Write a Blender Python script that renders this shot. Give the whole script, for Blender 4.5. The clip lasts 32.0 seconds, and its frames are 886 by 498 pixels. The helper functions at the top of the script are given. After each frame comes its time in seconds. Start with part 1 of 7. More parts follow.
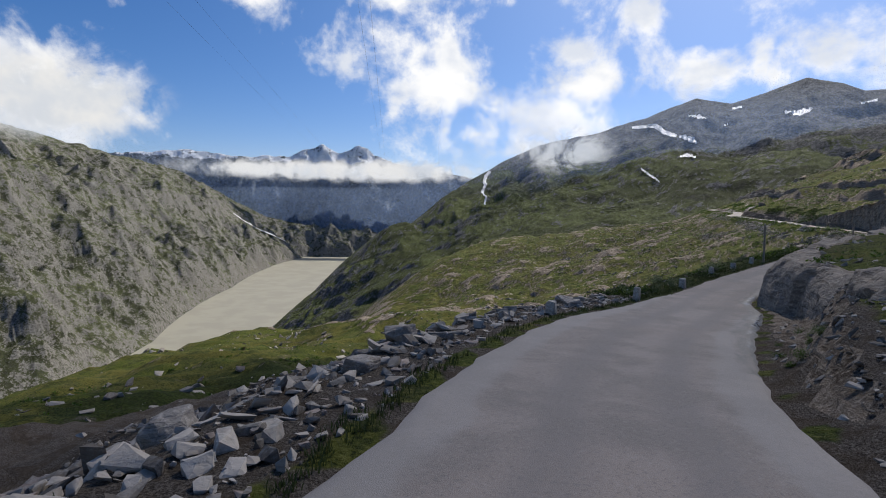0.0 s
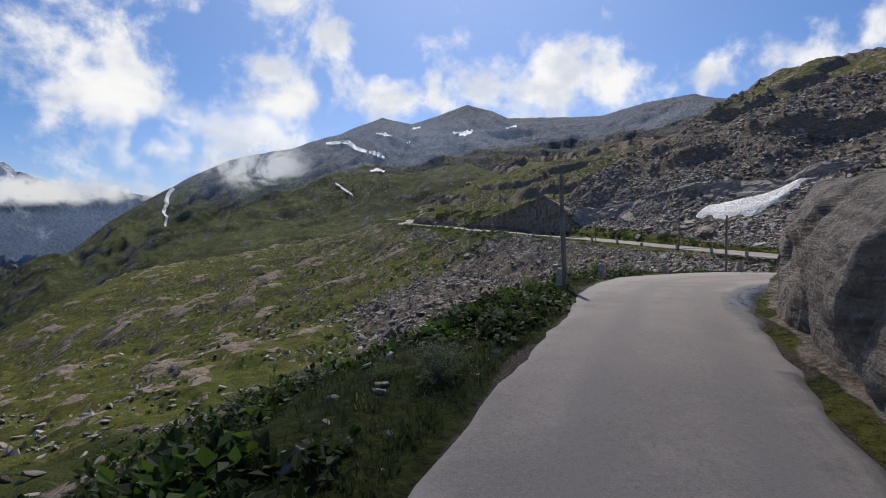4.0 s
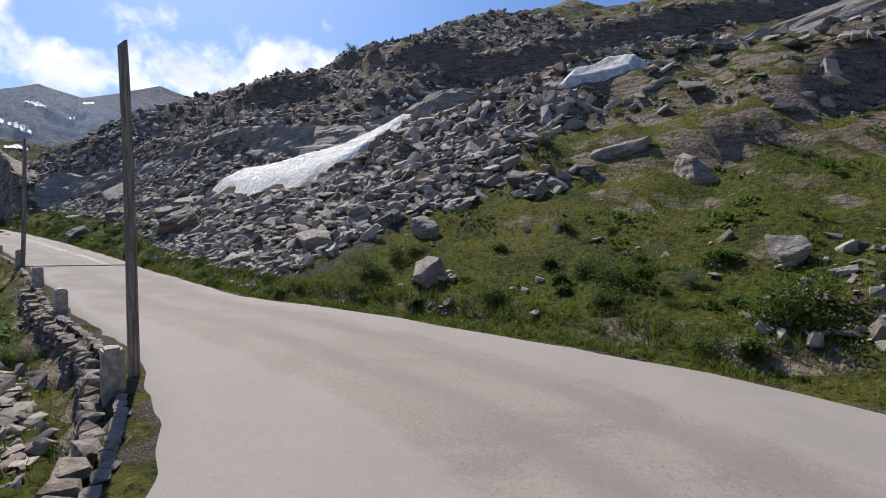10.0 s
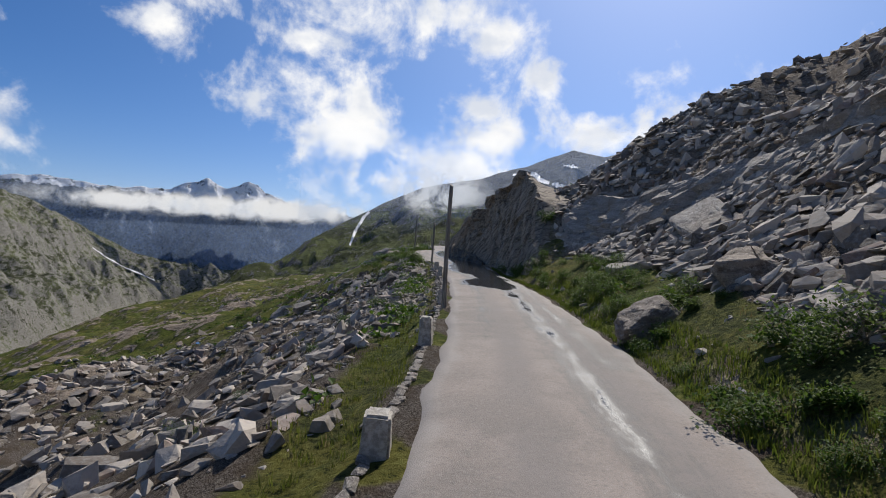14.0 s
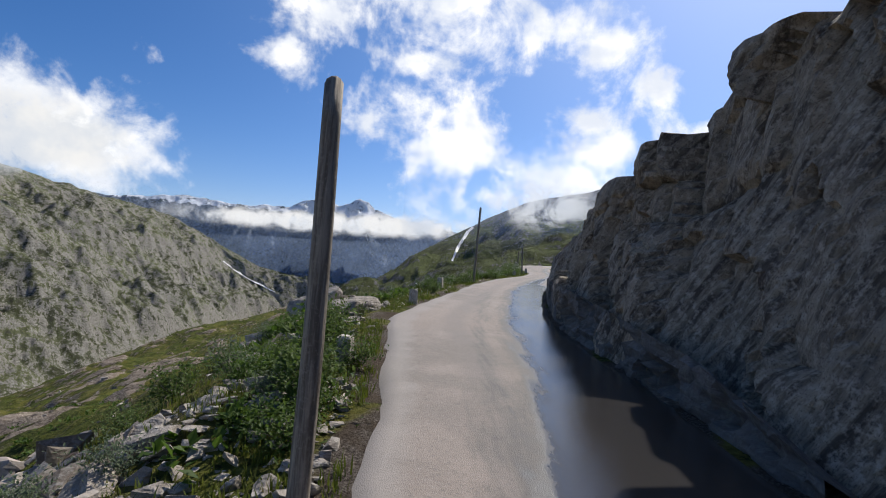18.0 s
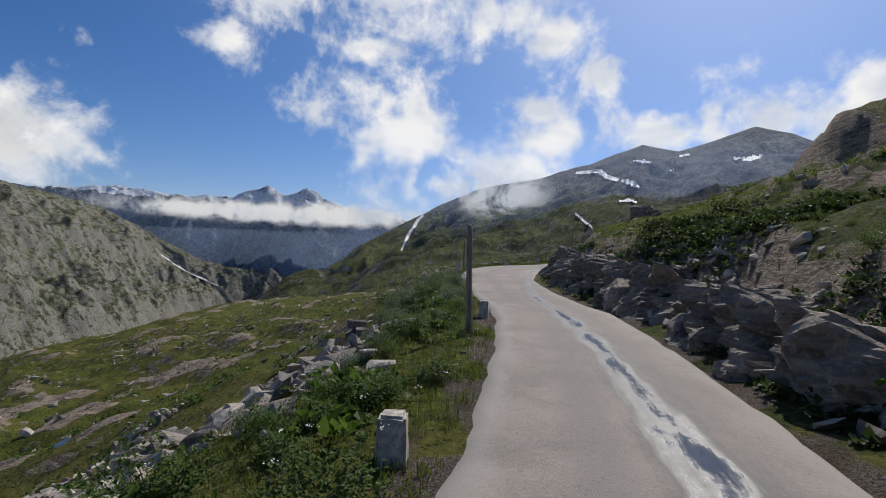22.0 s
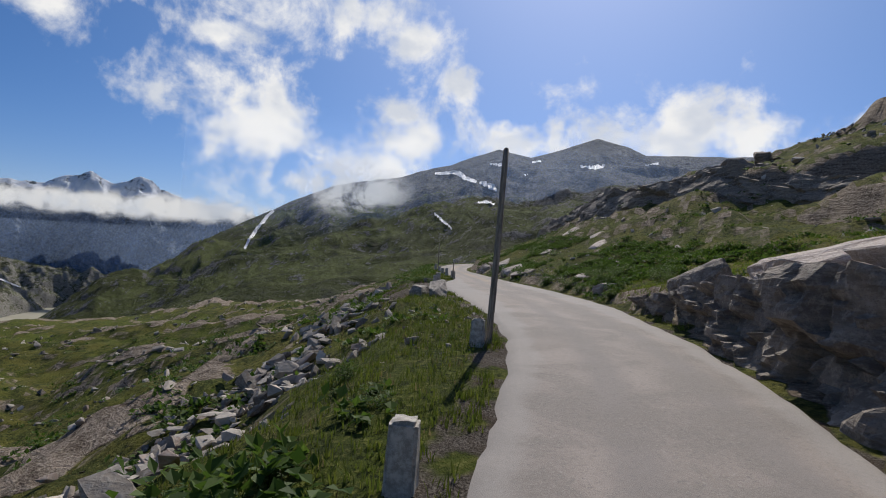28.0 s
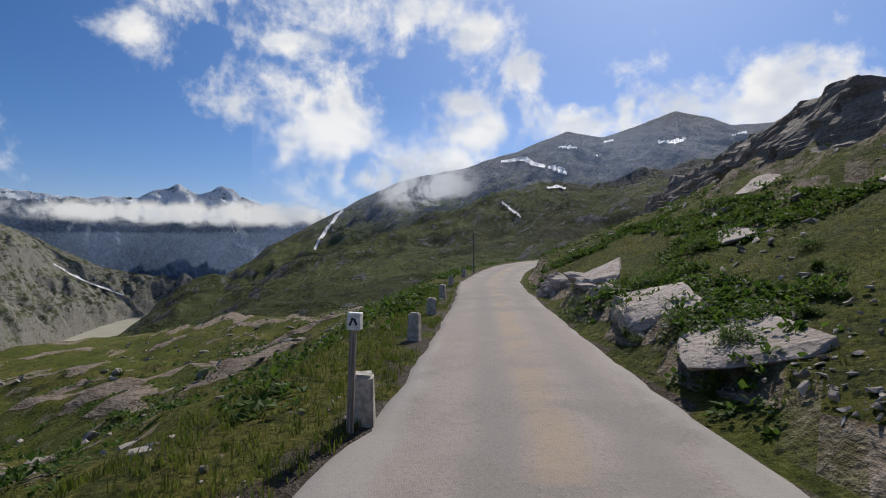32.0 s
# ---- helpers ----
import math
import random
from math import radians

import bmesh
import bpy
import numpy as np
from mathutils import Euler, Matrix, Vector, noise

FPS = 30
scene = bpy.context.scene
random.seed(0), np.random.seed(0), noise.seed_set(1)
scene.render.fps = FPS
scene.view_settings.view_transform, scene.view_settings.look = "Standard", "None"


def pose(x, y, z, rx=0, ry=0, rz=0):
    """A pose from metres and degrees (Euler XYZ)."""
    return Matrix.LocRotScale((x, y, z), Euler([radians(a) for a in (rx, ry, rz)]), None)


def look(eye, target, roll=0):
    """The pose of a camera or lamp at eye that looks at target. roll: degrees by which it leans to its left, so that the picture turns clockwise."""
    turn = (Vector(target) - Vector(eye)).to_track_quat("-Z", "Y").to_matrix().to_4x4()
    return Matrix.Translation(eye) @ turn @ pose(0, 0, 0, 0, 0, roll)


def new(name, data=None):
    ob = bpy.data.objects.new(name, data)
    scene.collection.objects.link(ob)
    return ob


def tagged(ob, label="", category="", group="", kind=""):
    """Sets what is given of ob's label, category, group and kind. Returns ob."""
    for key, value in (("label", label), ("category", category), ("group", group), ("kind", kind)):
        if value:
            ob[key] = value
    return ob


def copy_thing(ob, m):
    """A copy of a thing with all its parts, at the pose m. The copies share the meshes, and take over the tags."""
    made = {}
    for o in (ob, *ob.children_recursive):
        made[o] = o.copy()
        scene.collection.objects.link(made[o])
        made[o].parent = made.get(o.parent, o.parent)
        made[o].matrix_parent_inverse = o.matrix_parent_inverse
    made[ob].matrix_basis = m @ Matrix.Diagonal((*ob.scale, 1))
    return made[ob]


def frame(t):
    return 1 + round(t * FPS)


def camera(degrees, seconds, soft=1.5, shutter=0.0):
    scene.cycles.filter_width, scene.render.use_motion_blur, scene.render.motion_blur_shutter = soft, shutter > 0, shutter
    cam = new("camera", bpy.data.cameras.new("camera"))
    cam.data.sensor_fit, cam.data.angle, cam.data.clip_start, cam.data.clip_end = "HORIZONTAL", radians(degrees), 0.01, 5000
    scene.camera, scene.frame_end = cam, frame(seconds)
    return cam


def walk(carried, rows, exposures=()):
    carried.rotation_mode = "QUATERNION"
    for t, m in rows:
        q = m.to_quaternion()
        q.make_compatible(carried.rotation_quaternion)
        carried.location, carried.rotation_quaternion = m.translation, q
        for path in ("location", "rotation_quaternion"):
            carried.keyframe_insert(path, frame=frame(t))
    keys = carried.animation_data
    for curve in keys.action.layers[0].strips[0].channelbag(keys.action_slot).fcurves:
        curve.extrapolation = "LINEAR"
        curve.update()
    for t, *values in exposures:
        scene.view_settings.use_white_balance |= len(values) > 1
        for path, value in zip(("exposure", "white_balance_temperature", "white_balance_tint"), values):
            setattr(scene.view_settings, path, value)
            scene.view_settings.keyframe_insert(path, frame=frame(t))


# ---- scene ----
# A mountain pass road cut into a hillside above a reservoir.
cam = camera(79.0, 32.0, 1.0)
PATH = [
    (0, -1.41, -6.63, 2.88, 85.36, -1.35, 3.48),
    (0.5, 0.00, 0.00, 2.40, 85.50, -0.85, 0.27),
    (1, 2.05, 6.43, 1.95, 85.85, -0.35, -4.39),
    (1.5, 4.64, 12.68, 1.51, 86.23, 0.08, -9.62),
    (2, 7.88, 18.77, 1.00, 86.27, 0.38, -14.20),
    (2.5, 12.01, 24.92, 0.65, 86.22, 0.75, -17.52),
    (4.5, 36.14, 48.71, 1.67, 87.37, 1.38, -31.05),
    (5, 41.62, 53.04, 1.60, 87.28, 1.19, -36.20),
    (5.5, 47.15, 56.54, 1.32, 87.06, 0.87, -42.40),
    (6, 52.60, 59.06, 0.93, 87.06, 0.64, -49.33),
    (6.5, 57.52, 60.66, 0.53, 87.16, 0.60, -56.79),
    (7, 62.35, 61.52, 0.19, 87.13, 0.54, -63.00),
    (7.5, 66.95, 62.01, -0.09, 87.05, 0.32, -68.36),
    (8, 71.17, 62.40, -0.37, 86.95, 0.12, -71.26),
    (8.5, 75.12, 63.07, -0.60, 86.75, -0.16, -71.53),
    (9, 78.86, 64.32, -0.80, 86.66, -0.34, -68.76),
    (9.5, 82.23, 66.06, -0.97, 87.06, -0.61, -63.50),
    (10, 85.13, 68.36, -1.01, 87.76, -1.28, -56.45),
    (10.5, 87.68, 71.02, -0.99, 88.57, -1.87, -47.42),
    (11, 89.63, 74.12, -1.00, 89.35, -2.51, -37.35),
    (11.5, 91.17, 77.64, -1.03, 89.81, -2.95, -26.81),
    (12, 92.23, 81.39, -1.01, 90.16, -3.16, -18.20),
    (12.5, 93.11, 85.29, -0.94, 90.41, -3.20, -12.57),
    (13, 94.00, 89.41, -0.84, 90.50, -3.29, -9.76),
    (13.5, 95.07, 93.96, -0.74, 90.47, -3.22, -7.78),
    (14, 96.14, 98.75, -0.67, 90.56, -3.29, -6.44),
    (14.5, 97.18, 103.78, -0.52, 90.76, -3.44, -5.47),
    (16.5, 100.51, 124.83, 0.14, 90.79, -4.46, -0.25),
    (17, 101.09, 130.29, 0.32, 90.79, -4.20, 1.28),
    (17.5, 101.49, 135.97, 0.51, 91.01, -3.63, 2.91),
    (18, 101.73, 141.47, 0.73, 91.54, -3.95, 4.77),
    (18.5, 101.72, 147.06, 0.99, 91.94, -3.59, 6.73),
    (19, 101.49, 152.87, 1.22, 91.94, -2.57, 8.50),
    (19.5, 101.26, 158.83, 1.44, 91.80, -1.89, 9.69),
    (20, 101.27, 165.05, 1.63, 91.46, -2.13, 9.49),
    (20.5, 101.65, 171.11, 1.83, 91.20, -2.53, 7.74),
    (21, 102.38, 177.16, 2.05, 91.15, -2.75, 4.61),
    (21.5, 103.45, 183.19, 2.17, 90.98, -2.91, 1.88),
    (22, 104.79, 189.03, 2.29, 90.64, -2.84, -0.31),
    (22.5, 106.05, 195.01, 2.41, 90.46, -2.51, -1.82),
    (23, 106.98, 200.61, 2.53, 90.69, -2.20, -1.66),
    (23.5, 107.30, 205.72, 2.65, 90.90, -1.85, 0.02),
    (24, 107.37, 210.82, 2.78, 91.18, -1.63, 2.12),
    (24.5, 107.56, 216.02, 2.98, 91.49, -1.69, 4.44),
    (26.5, 111.42, 236.57, 3.82, 92.18, -1.67, -4.58),
    (27, 113.42, 241.30, 3.98, 91.83, -2.18, -9.20),
    (27.5, 115.71, 245.83, 4.10, 91.47, -2.83, -12.68),
    (28, 118.02, 250.06, 4.33, 91.45, -3.51, -15.27),
    (28.5, 120.45, 254.32, 4.50, 91.71, -3.92, -17.17),
    (29, 122.38, 258.23, 4.71, 91.97, -3.98, -17.93),
    (29.5, 124.03, 262.01, 4.94, 91.92, -3.95, -17.01),
    (30, 125.50, 266.36, 5.07, 91.85, -3.57, -14.81),
    (30.5, 126.84, 270.87, 5.20, 91.69, -2.69, -12.73),
    (31, 128.01, 275.19, 5.29, 91.36, -1.75, -10.65),
    (31.5, 129.11, 279.37, 5.38, 90.89, -1.06, -8.90),
    (32, 130.16, 283.48, 5.42, 90.29, -0.53, -7.59),
]
walk(cam, [(t, pose(x, y, z, a, b, c)) for t, x, y, z, a, b, c in PATH],
     [(0.0, -0.05), (5.0, -0.2), (7.5, 0.0), (9.0, 0.24), (10.0, 0.18), (11.0, 0.05), (13.0, -0.1), (17.0, 0.0), (18.0, 0.1), (19.0, 0.0), (20.5, -0.22), (24.0, -0.28), (32.0, -0.28)])

# ---------------------------------------------------------------- sun, sky and clouds
SUN_AZ, SUN_EL = -29.0, 45.0      # degrees; azimuth to the left of north
sun_way = Vector((math.sin(radians(-SUN_AZ)) * math.cos(radians(SUN_EL)), math.cos(radians(SUN_AZ)) * math.cos(radians(SUN_EL)), math.sin(radians(SUN_EL))))
sun = new("sun", bpy.data.lights.new("sun", "SUN"))
sun.data.energy, sun.data.angle, sun.data.color = 4.9, radians(0.53), (1.0, 0.95, 0.87)
sun.matrix_world = look(sun_way * 100, (0, 0, 0))


class Nodes:
    """Short forms for building node trees."""

    def __init__(self, tree):
        self.tree = tree
        tree.nodes.clear()

    def add(self, kind, **inputs):
        n = self.tree.nodes.new(kind)
        for k, v in inputs.items():
            if hasattr(n, k) and k not in n.inputs:
                setattr(n, k, v)
            else:
                self.put(n.inputs[k], v)
        return n

    def put(self, socket, v):
        if isinstance(v, bpy.types.NodeSocket):
            self.tree.links.new(v, socket)
        elif isinstance(v, bpy.types.Node):
            self.tree.links.new(v.outputs[0], socket)
        else:
            if isinstance(v, tuple) and len(v) == 3 and socket.type == "RGBA":
                v = (*v, 1)
            socket.default_value = v

    def math(self, op, a, b=0.0, c=None, clamp=False):
        n = self.tree.nodes.new("ShaderNodeMath")
        n.operation, n.use_clamp = op, clamp
        self.put(n.inputs[0], a), self.put(n.inputs[1], b)
        if c is not None:
            self.put(n.inputs[2], c)
        return n.outputs[0]

    def step(self, v, lo, hi, to_lo=0.0, to_hi=1.0):
        n = self.tree.nodes.new("ShaderNodeMapRange")
        n.interpolation_type = "SMOOTHSTEP"
        for k, x in zip(range(5), (v, lo, hi, to_lo, to_hi)):
            self.put(n.inputs[k], x)
        return n.outputs[0]

    def noise(self, at, scale, detail=4.0, rough=0.55, warp=0.0, out=0):
        n = self.tree.nodes.new("ShaderNodeTexNoise")
        self.put(n.inputs["Vector"], at)
        n.inputs["Scale"].default_value, n.inputs["Detail"].default_value = scale, detail
        n.inputs["Roughness"].default_value, n.inputs["Distortion"].default_value = rough, warp
        return n.outputs[out]

    def voronoi(self, at, scale, feature="F1", out="Distance"):
        n = self.tree.nodes.new("ShaderNodeTexVoronoi")
        n.feature = feature
        self.put(n.inputs["Vector"], at)
        n.inputs["Scale"].default_value = scale
        return n.outputs[out]

    def mix(self, f, a, b):
        n = self.tree.nodes.new("ShaderNodeMix")
        n.data_type = "RGBA"
        self.put(n.inputs[0], f), self.put(n.inputs[6], a), self.put(n.inputs[7], b)
        return n.outputs[2]

    def scaled(self, at, x, y, z, rx=0, ry=0, rz=0):
        n = self.tree.nodes.new("ShaderNodeMapping")
        self.put(n.inputs["Vector"], at)
        n.inputs["Scale"].default_value = (x, y, z)
        n.inputs["Rotation"].default_value = (radians(rx), radians(ry), radians(rz))
        return n.outputs[0]

    def bump(self, h, strength, distance, normal=None):
        n = self.tree.nodes.new("ShaderNodeBump")
        self.put(n.inputs["Height"], h)
        n.inputs["Strength"].default_value, n.inputs["Distance"].default_value = strength, distance
        if normal is not None:
            self.put(n.inputs["Normal"], normal)
        return n.outputs[0]


world = bpy.data.worlds.new("world")
scene.world = world
world.use_nodes = True
w = Nodes(world.node_tree)
sky = w.add("ShaderNodeTexSky", sky_type="NISHITA", sun_disc=False, sun_elevation=radians(SUN_EL), sun_rotation=radians(-SUN_AZ), altitude=2100.0, air_density=1.0, dust_density=2.6, ozone_density=3.0)
way = w.add("ShaderNodeTexCoord").outputs["Generated"]
sep = w.add("ShaderNodeSeparateXYZ", Vector=way)
az = w.math("MULTIPLY", w.math("ARCTAN2", w.math("MULTIPLY", sep.outputs[0], -1), sep.outputs[1]), 57.2958)
el = w.math("MULTIPLY", w.math("ARCSINE", sep.outputs[2]), 57.2958)
# cumulus: azimuth, elevation, half width and half height in degrees
CLOUDS = [(41.4, 9.0, 7.5, 5.0), (7, 25.5, 11, 4.2), (18, 24, 7, 3.2), (22, 19.5, 2.6, 1.9), (-6, 23.8, 5, 2.7), (-10.5, 21.8, 2.8, 2.9), (8, 16, 6.2, 3.8), (4.5, 11.8, 6.6, 4.2), (14, 13.4, 2.8, 2.2), (9.5, 20.4, 5, 1.8),
          (-16.2, 18.2, 1.9, 3.0), (-9, 15.5, 3.2, 2.2), (-11.4, 12.3, 5.6, 2.1), (-6.6, 9.4, 7.5, 2.5), (0, 7.5, 8, 2.6), (-21.7, 12.9, 4.2, 1.8), (-30, 13.7, 5, 3.0), (-38, 14.0, 7, 3.7), (-45.5, 13.4, 5, 2.7),
          (-53, 13.7, 3.2, 1.9), (-60.3, 13.2, 4, 2.3), (-69.4, 15.5, 5, 2.8), (-80, 16.5, 7, 3.6), (120, 16, 16, 4), (180, 25, 24, 7)]
body = None
for a, e, hw, hh in CLOUDS:
    dx = w.math("MULTIPLY", w.math("SUBTRACT", az, a), 0.68 / hw)
    dy = w.math("MULTIPLY", w.math("SUBTRACT", el, e), 0.68 / hh)
    q = w.math("SUBTRACT", 1.0, w.math("SQRT", w.math("ADD", w.math("MULTIPLY", dx, dx), w.math("MULTIPLY", dy, dy))))
    body = q if body is None else w.math("SMOOTH_MAX", body, q, 0.25)
big = w.noise(way, 7.5, 8.0, 0.60, 0.4)
fine = w.noise(way, 30.0, 5.0, 0.55)
dens = w.math("ADD", w.math("ADD", body, w.math("MULTIPLY", w.math("SUBTRACT", big, 0.5), 3.0)), w.math("MULTIPLY", w.math("SUBTRACT", fine, 0.5), 1.3))
cover = w.math("MULTIPLY", w.step(dens, 0.04, 0.98), 0.98)
shade = w.step(w.math("ADD", w.noise(w.scaled(way, 1, 1, 1.5), 11.0, 4.0, 0.5), w.math("MULTIPLY", w.step(dens, 0.2, 1.2), -0.10)), 0.28, 0.58)
white = w.mix(shade, (0.70, 0.74, 0.82), (1.0, 0.99, 0.97))
deep = w.add("ShaderNodeHueSaturation", Saturation=1.30, Color=sky)
tone = w.add("ShaderNodeMix", data_type="RGBA", blend_type="MULTIPLY")
tone.inputs[0].default_value = 1.0
w.put(tone.inputs[6], deep.outputs[0]), w.put(tone.inputs[7], (1.06, 0.97, 1.08))
# bright aureole round the sun
near_sun = w.add("ShaderNodeVectorMath", operation="DOT_PRODUCT")
w.put(near_sun.inputs[0], way)
near_sun.inputs[1].default_value = sun_way
halo = w.math("POWER", w.math("MAXIMUM", near_sun.outputs["Value"], 0.0), 5.0)
bg_blue = w.add("ShaderNodeBackground", Color=tone.outputs[2], Strength=0.097)
bg_halo = w.add("ShaderNodeBackground", Color=(0.56, 0.80, 1.0, 1.0), Strength=w.math("MULTIPLY", halo, 0.34))
bg_sky = w.add("ShaderNodeAddShader")
w.put(bg_sky.inputs[0], bg_blue), w.put(bg_sky.inputs[1], bg_halo)
bg_cloud = w.add("ShaderNodeBackground", Color=white, Strength=1.10)
both = w.add("ShaderNodeMixShader")
w.put(both.inputs[0], cover), w.put(both.inputs[1], bg_sky), w.put(both.inputs[2], bg_cloud)
w.add("ShaderNodeOutputWorld", Surface=both)


# ---------------------------------------------------------------- materials
def material(name):
    m = bpy.data.materials.new(name)
    m.use_nodes = True
    return m, Nodes(m.node_tree)


def finish(n, **inputs):
    b = n.add("ShaderNodeBsdfPrincipled", **inputs)
    n.add("ShaderNodeOutputMaterial", Surface=b)
    return b


def rock_colour(n, at, dark=(0.100, 0.075, 0.055), mid=(0.268, 0.216, 0.168), light=(0.43, 0.365, 0.295)):
    """Grey gneiss: banded, stained, with pale lichen. Returns colour and height."""
    band = n.noise(n.scaled(at, 0.5, 0.5, 2.6, 25, 15, 0), 1.6, 6.0, 0.65, 0.6)
    spot = n.noise(at, 7.0, 6.0, 0.65)
    stain = n.noise(at, 0.35, 4.0, 0.6)
    c = n.mix(n.step(band, 0.36, 0.62), dark, mid)
    c = n.mix(n.math("MULTIPLY", n.step(spot, 0.45, 0.70), 0.75), c, light)
    c = n.mix(n.math("MULTIPLY", n.step(stain, 0.52, 0.70), 0.45), c, (0.30, 0.24, 0.18))
    lichen = n.step(n.noise(at, 3.1, 5.0, 0.7), 0.60, 0.72)
    c = n.mix(n.math("MULTIPLY", lichen, 0.30), c, (0.27, 0.28, 0.17))
    grit = n.noise(at, 28.0, 4.0, 0.75)
    c = n.mix(n.math("MULTIPLY", n.step(grit, 0.46, 0.34), 0.6), c, tuple(0.6 * v for v in dark))
    seam = n.noise(n.scaled(at, 0.4, 0.4, 4.5, 25, 15, 0), 2.2, 5.0, 0.7)
    c = n.mix(n.math("MULTIPLY", n.step(seam, 0.44, 0.36), 0.35), c, tuple(0.7 * v for v in dark))
    crack = n.step(n.voronoi(n.scaled(at, 0.8, 0.8, 2.0, 25, 15, 0), 1.1, "DISTANCE_TO_EDGE"), 0.0, 0.06)
    h = n.math("ADD", n.math("ADD", n.math("ADD", band, n.math("MULTIPLY", seam, 0.4)), n.math("MULTIPLY", spot, 0.6)), n.math("MULTIPLY", crack, 0.10))
    return c, h


def make_rock(name, tint=None, dip=0.0):
    m, n = material(name)
    info = n.add("ShaderNodeObjectInfo")
    at = n.add("ShaderNodeVectorMath", operation="ADD")
    n.put(at.inputs[0], n.add("ShaderNodeTexCoord").outputs["Object"])
    n.put(at.inputs[1], n.add("ShaderNodeCombineXYZ", X=n.math("MULTIPLY", info.outputs["Random"], 37.0), Y=n.math("MULTIPLY", info.outputs["Random"], 91.0)))
    c, h = rock_colour(n, n.scaled(at.outputs[0], 1, 1, 1, dip, dip * 0.4, 20) if dip else at.outputs[0], *(tint or ()))
    island = n.add("ShaderNodeNewGeometry").outputs["Random Per Island"]
    c = n.mix(n.math("MULTIPLY", island, 0.35), c, (0.20, 0.18, 0.16))
    finish(n, **{"Base Color": c, "Roughness": 0.85, "Specular IOR Level": 0.25, "Normal": n.bump(h, 0.9, 0.12)})
    return m


M_ROCK = make_rock("grey_gneiss")
M_CLIFF = make_rock("cliff_gneiss", ((0.070, 0.050, 0.034), (0.340, 0.272, 0.196), (0.54, 0.45, 0.35)), 62.0)
M_ROCK_PALE = make_rock("pale_rock", ((0.19, 0.160, 0.135), (0.37, 0.325, 0.275), (0.54, 0.49, 0.43)))
M_ROCK_PINK = make_rock("pinkish_slab", ((0.30, 0.235, 0.20), (0.52, 0.43, 0.37), (0.62, 0.54, 0.48)))
M_ROCK_DARK = make_rock("dark_wet_rock", ((0.06, 0.055, 0.052), (0.135, 0.125, 0.115), (0.22, 0.20, 0.185)))


def make_scree():
    m, n = material("scree")
    at = n.add("ShaderNodeTexCoord").outputs["Object"]
    r = n.add("ShaderNodeNewGeometry").outputs["Random Per Island"]
    ramp = n.mix(n.step(r, 0.0, 0.40), (0.100, 0.080, 0.063), (0.252, 0.214, 0.175))
    ramp = n.mix(n.step(r, 0.35, 0.98), ramp, (0.475, 0.412, 0.345))
    ramp = n.mix(n.math("MULTIPLY", n.step(n.math("FRACT", n.math("MULTIPLY", r, 17.3)), 0.86, 0.95), 0.6), ramp, (0.27, 0.19, 0.155))
    spot = n.noise(at, 9.0, 5.0, 0.65)
    c = n.mix(n.math("MULTIPLY", n.step(spot, 0.42, 0.7), 0.5), ramp, (0.33, 0.32, 0.30))
    c = n.mix(n.math("MULTIPLY", n.step(n.noise(at, 2.3, 5.0, 0.7), 0.52, 0.66), 0.45), c, (0.13, 0.125, 0.11))
    finish(n, **{"Base Color": c, "Roughness": 0.88, "Specular IOR Level": 0.2, "Normal": n.bump(n.math("ADD", spot, n.noise(n.scaled(at, 1, 1, 3), 4.0, 4.0)), 0.6, 0.05)})
    return m


M_SCREE = make_scree()


def grass_colour(n, at):
    a = n.noise(at, 0.09, 4.0, 0.6)
    b = n.noise(at, 0.45, 8.0, 0.74)
    f = n.noise(at, 6.0, 6.0, 0.75)
    c = n.mix(n.step(a, 0.40, 0.60), (0.066, 0.082, 0.014), (0.106, 0.098, 0.024))
    c = n.mix(n.math("MULTIPLY", n.step(b, 0.47, 0.58), 0.85), c, (0.040, 0.050, 0.016))
    c = n.mix(n.math("MULTIPLY", n.step(n.noise(at, 0.22, 7.0, 0.7), 0.53, 0.64), 0.4), c, (0.115, 0.100, 0.045))
    c = n.mix(n.math("MULTIPLY", n.step(f, 0.50, 0.64), 0.70), c, (0.165, 0.160, 0.046))
    c = n.mix(n.math("MULTIPLY", n.step(f, 0.48, 0.38), 0.88), c, (0.016, 0.022, 0.008))
    return c, n.math("ADD", n.math("MULTIPLY", b, 0.8), f)


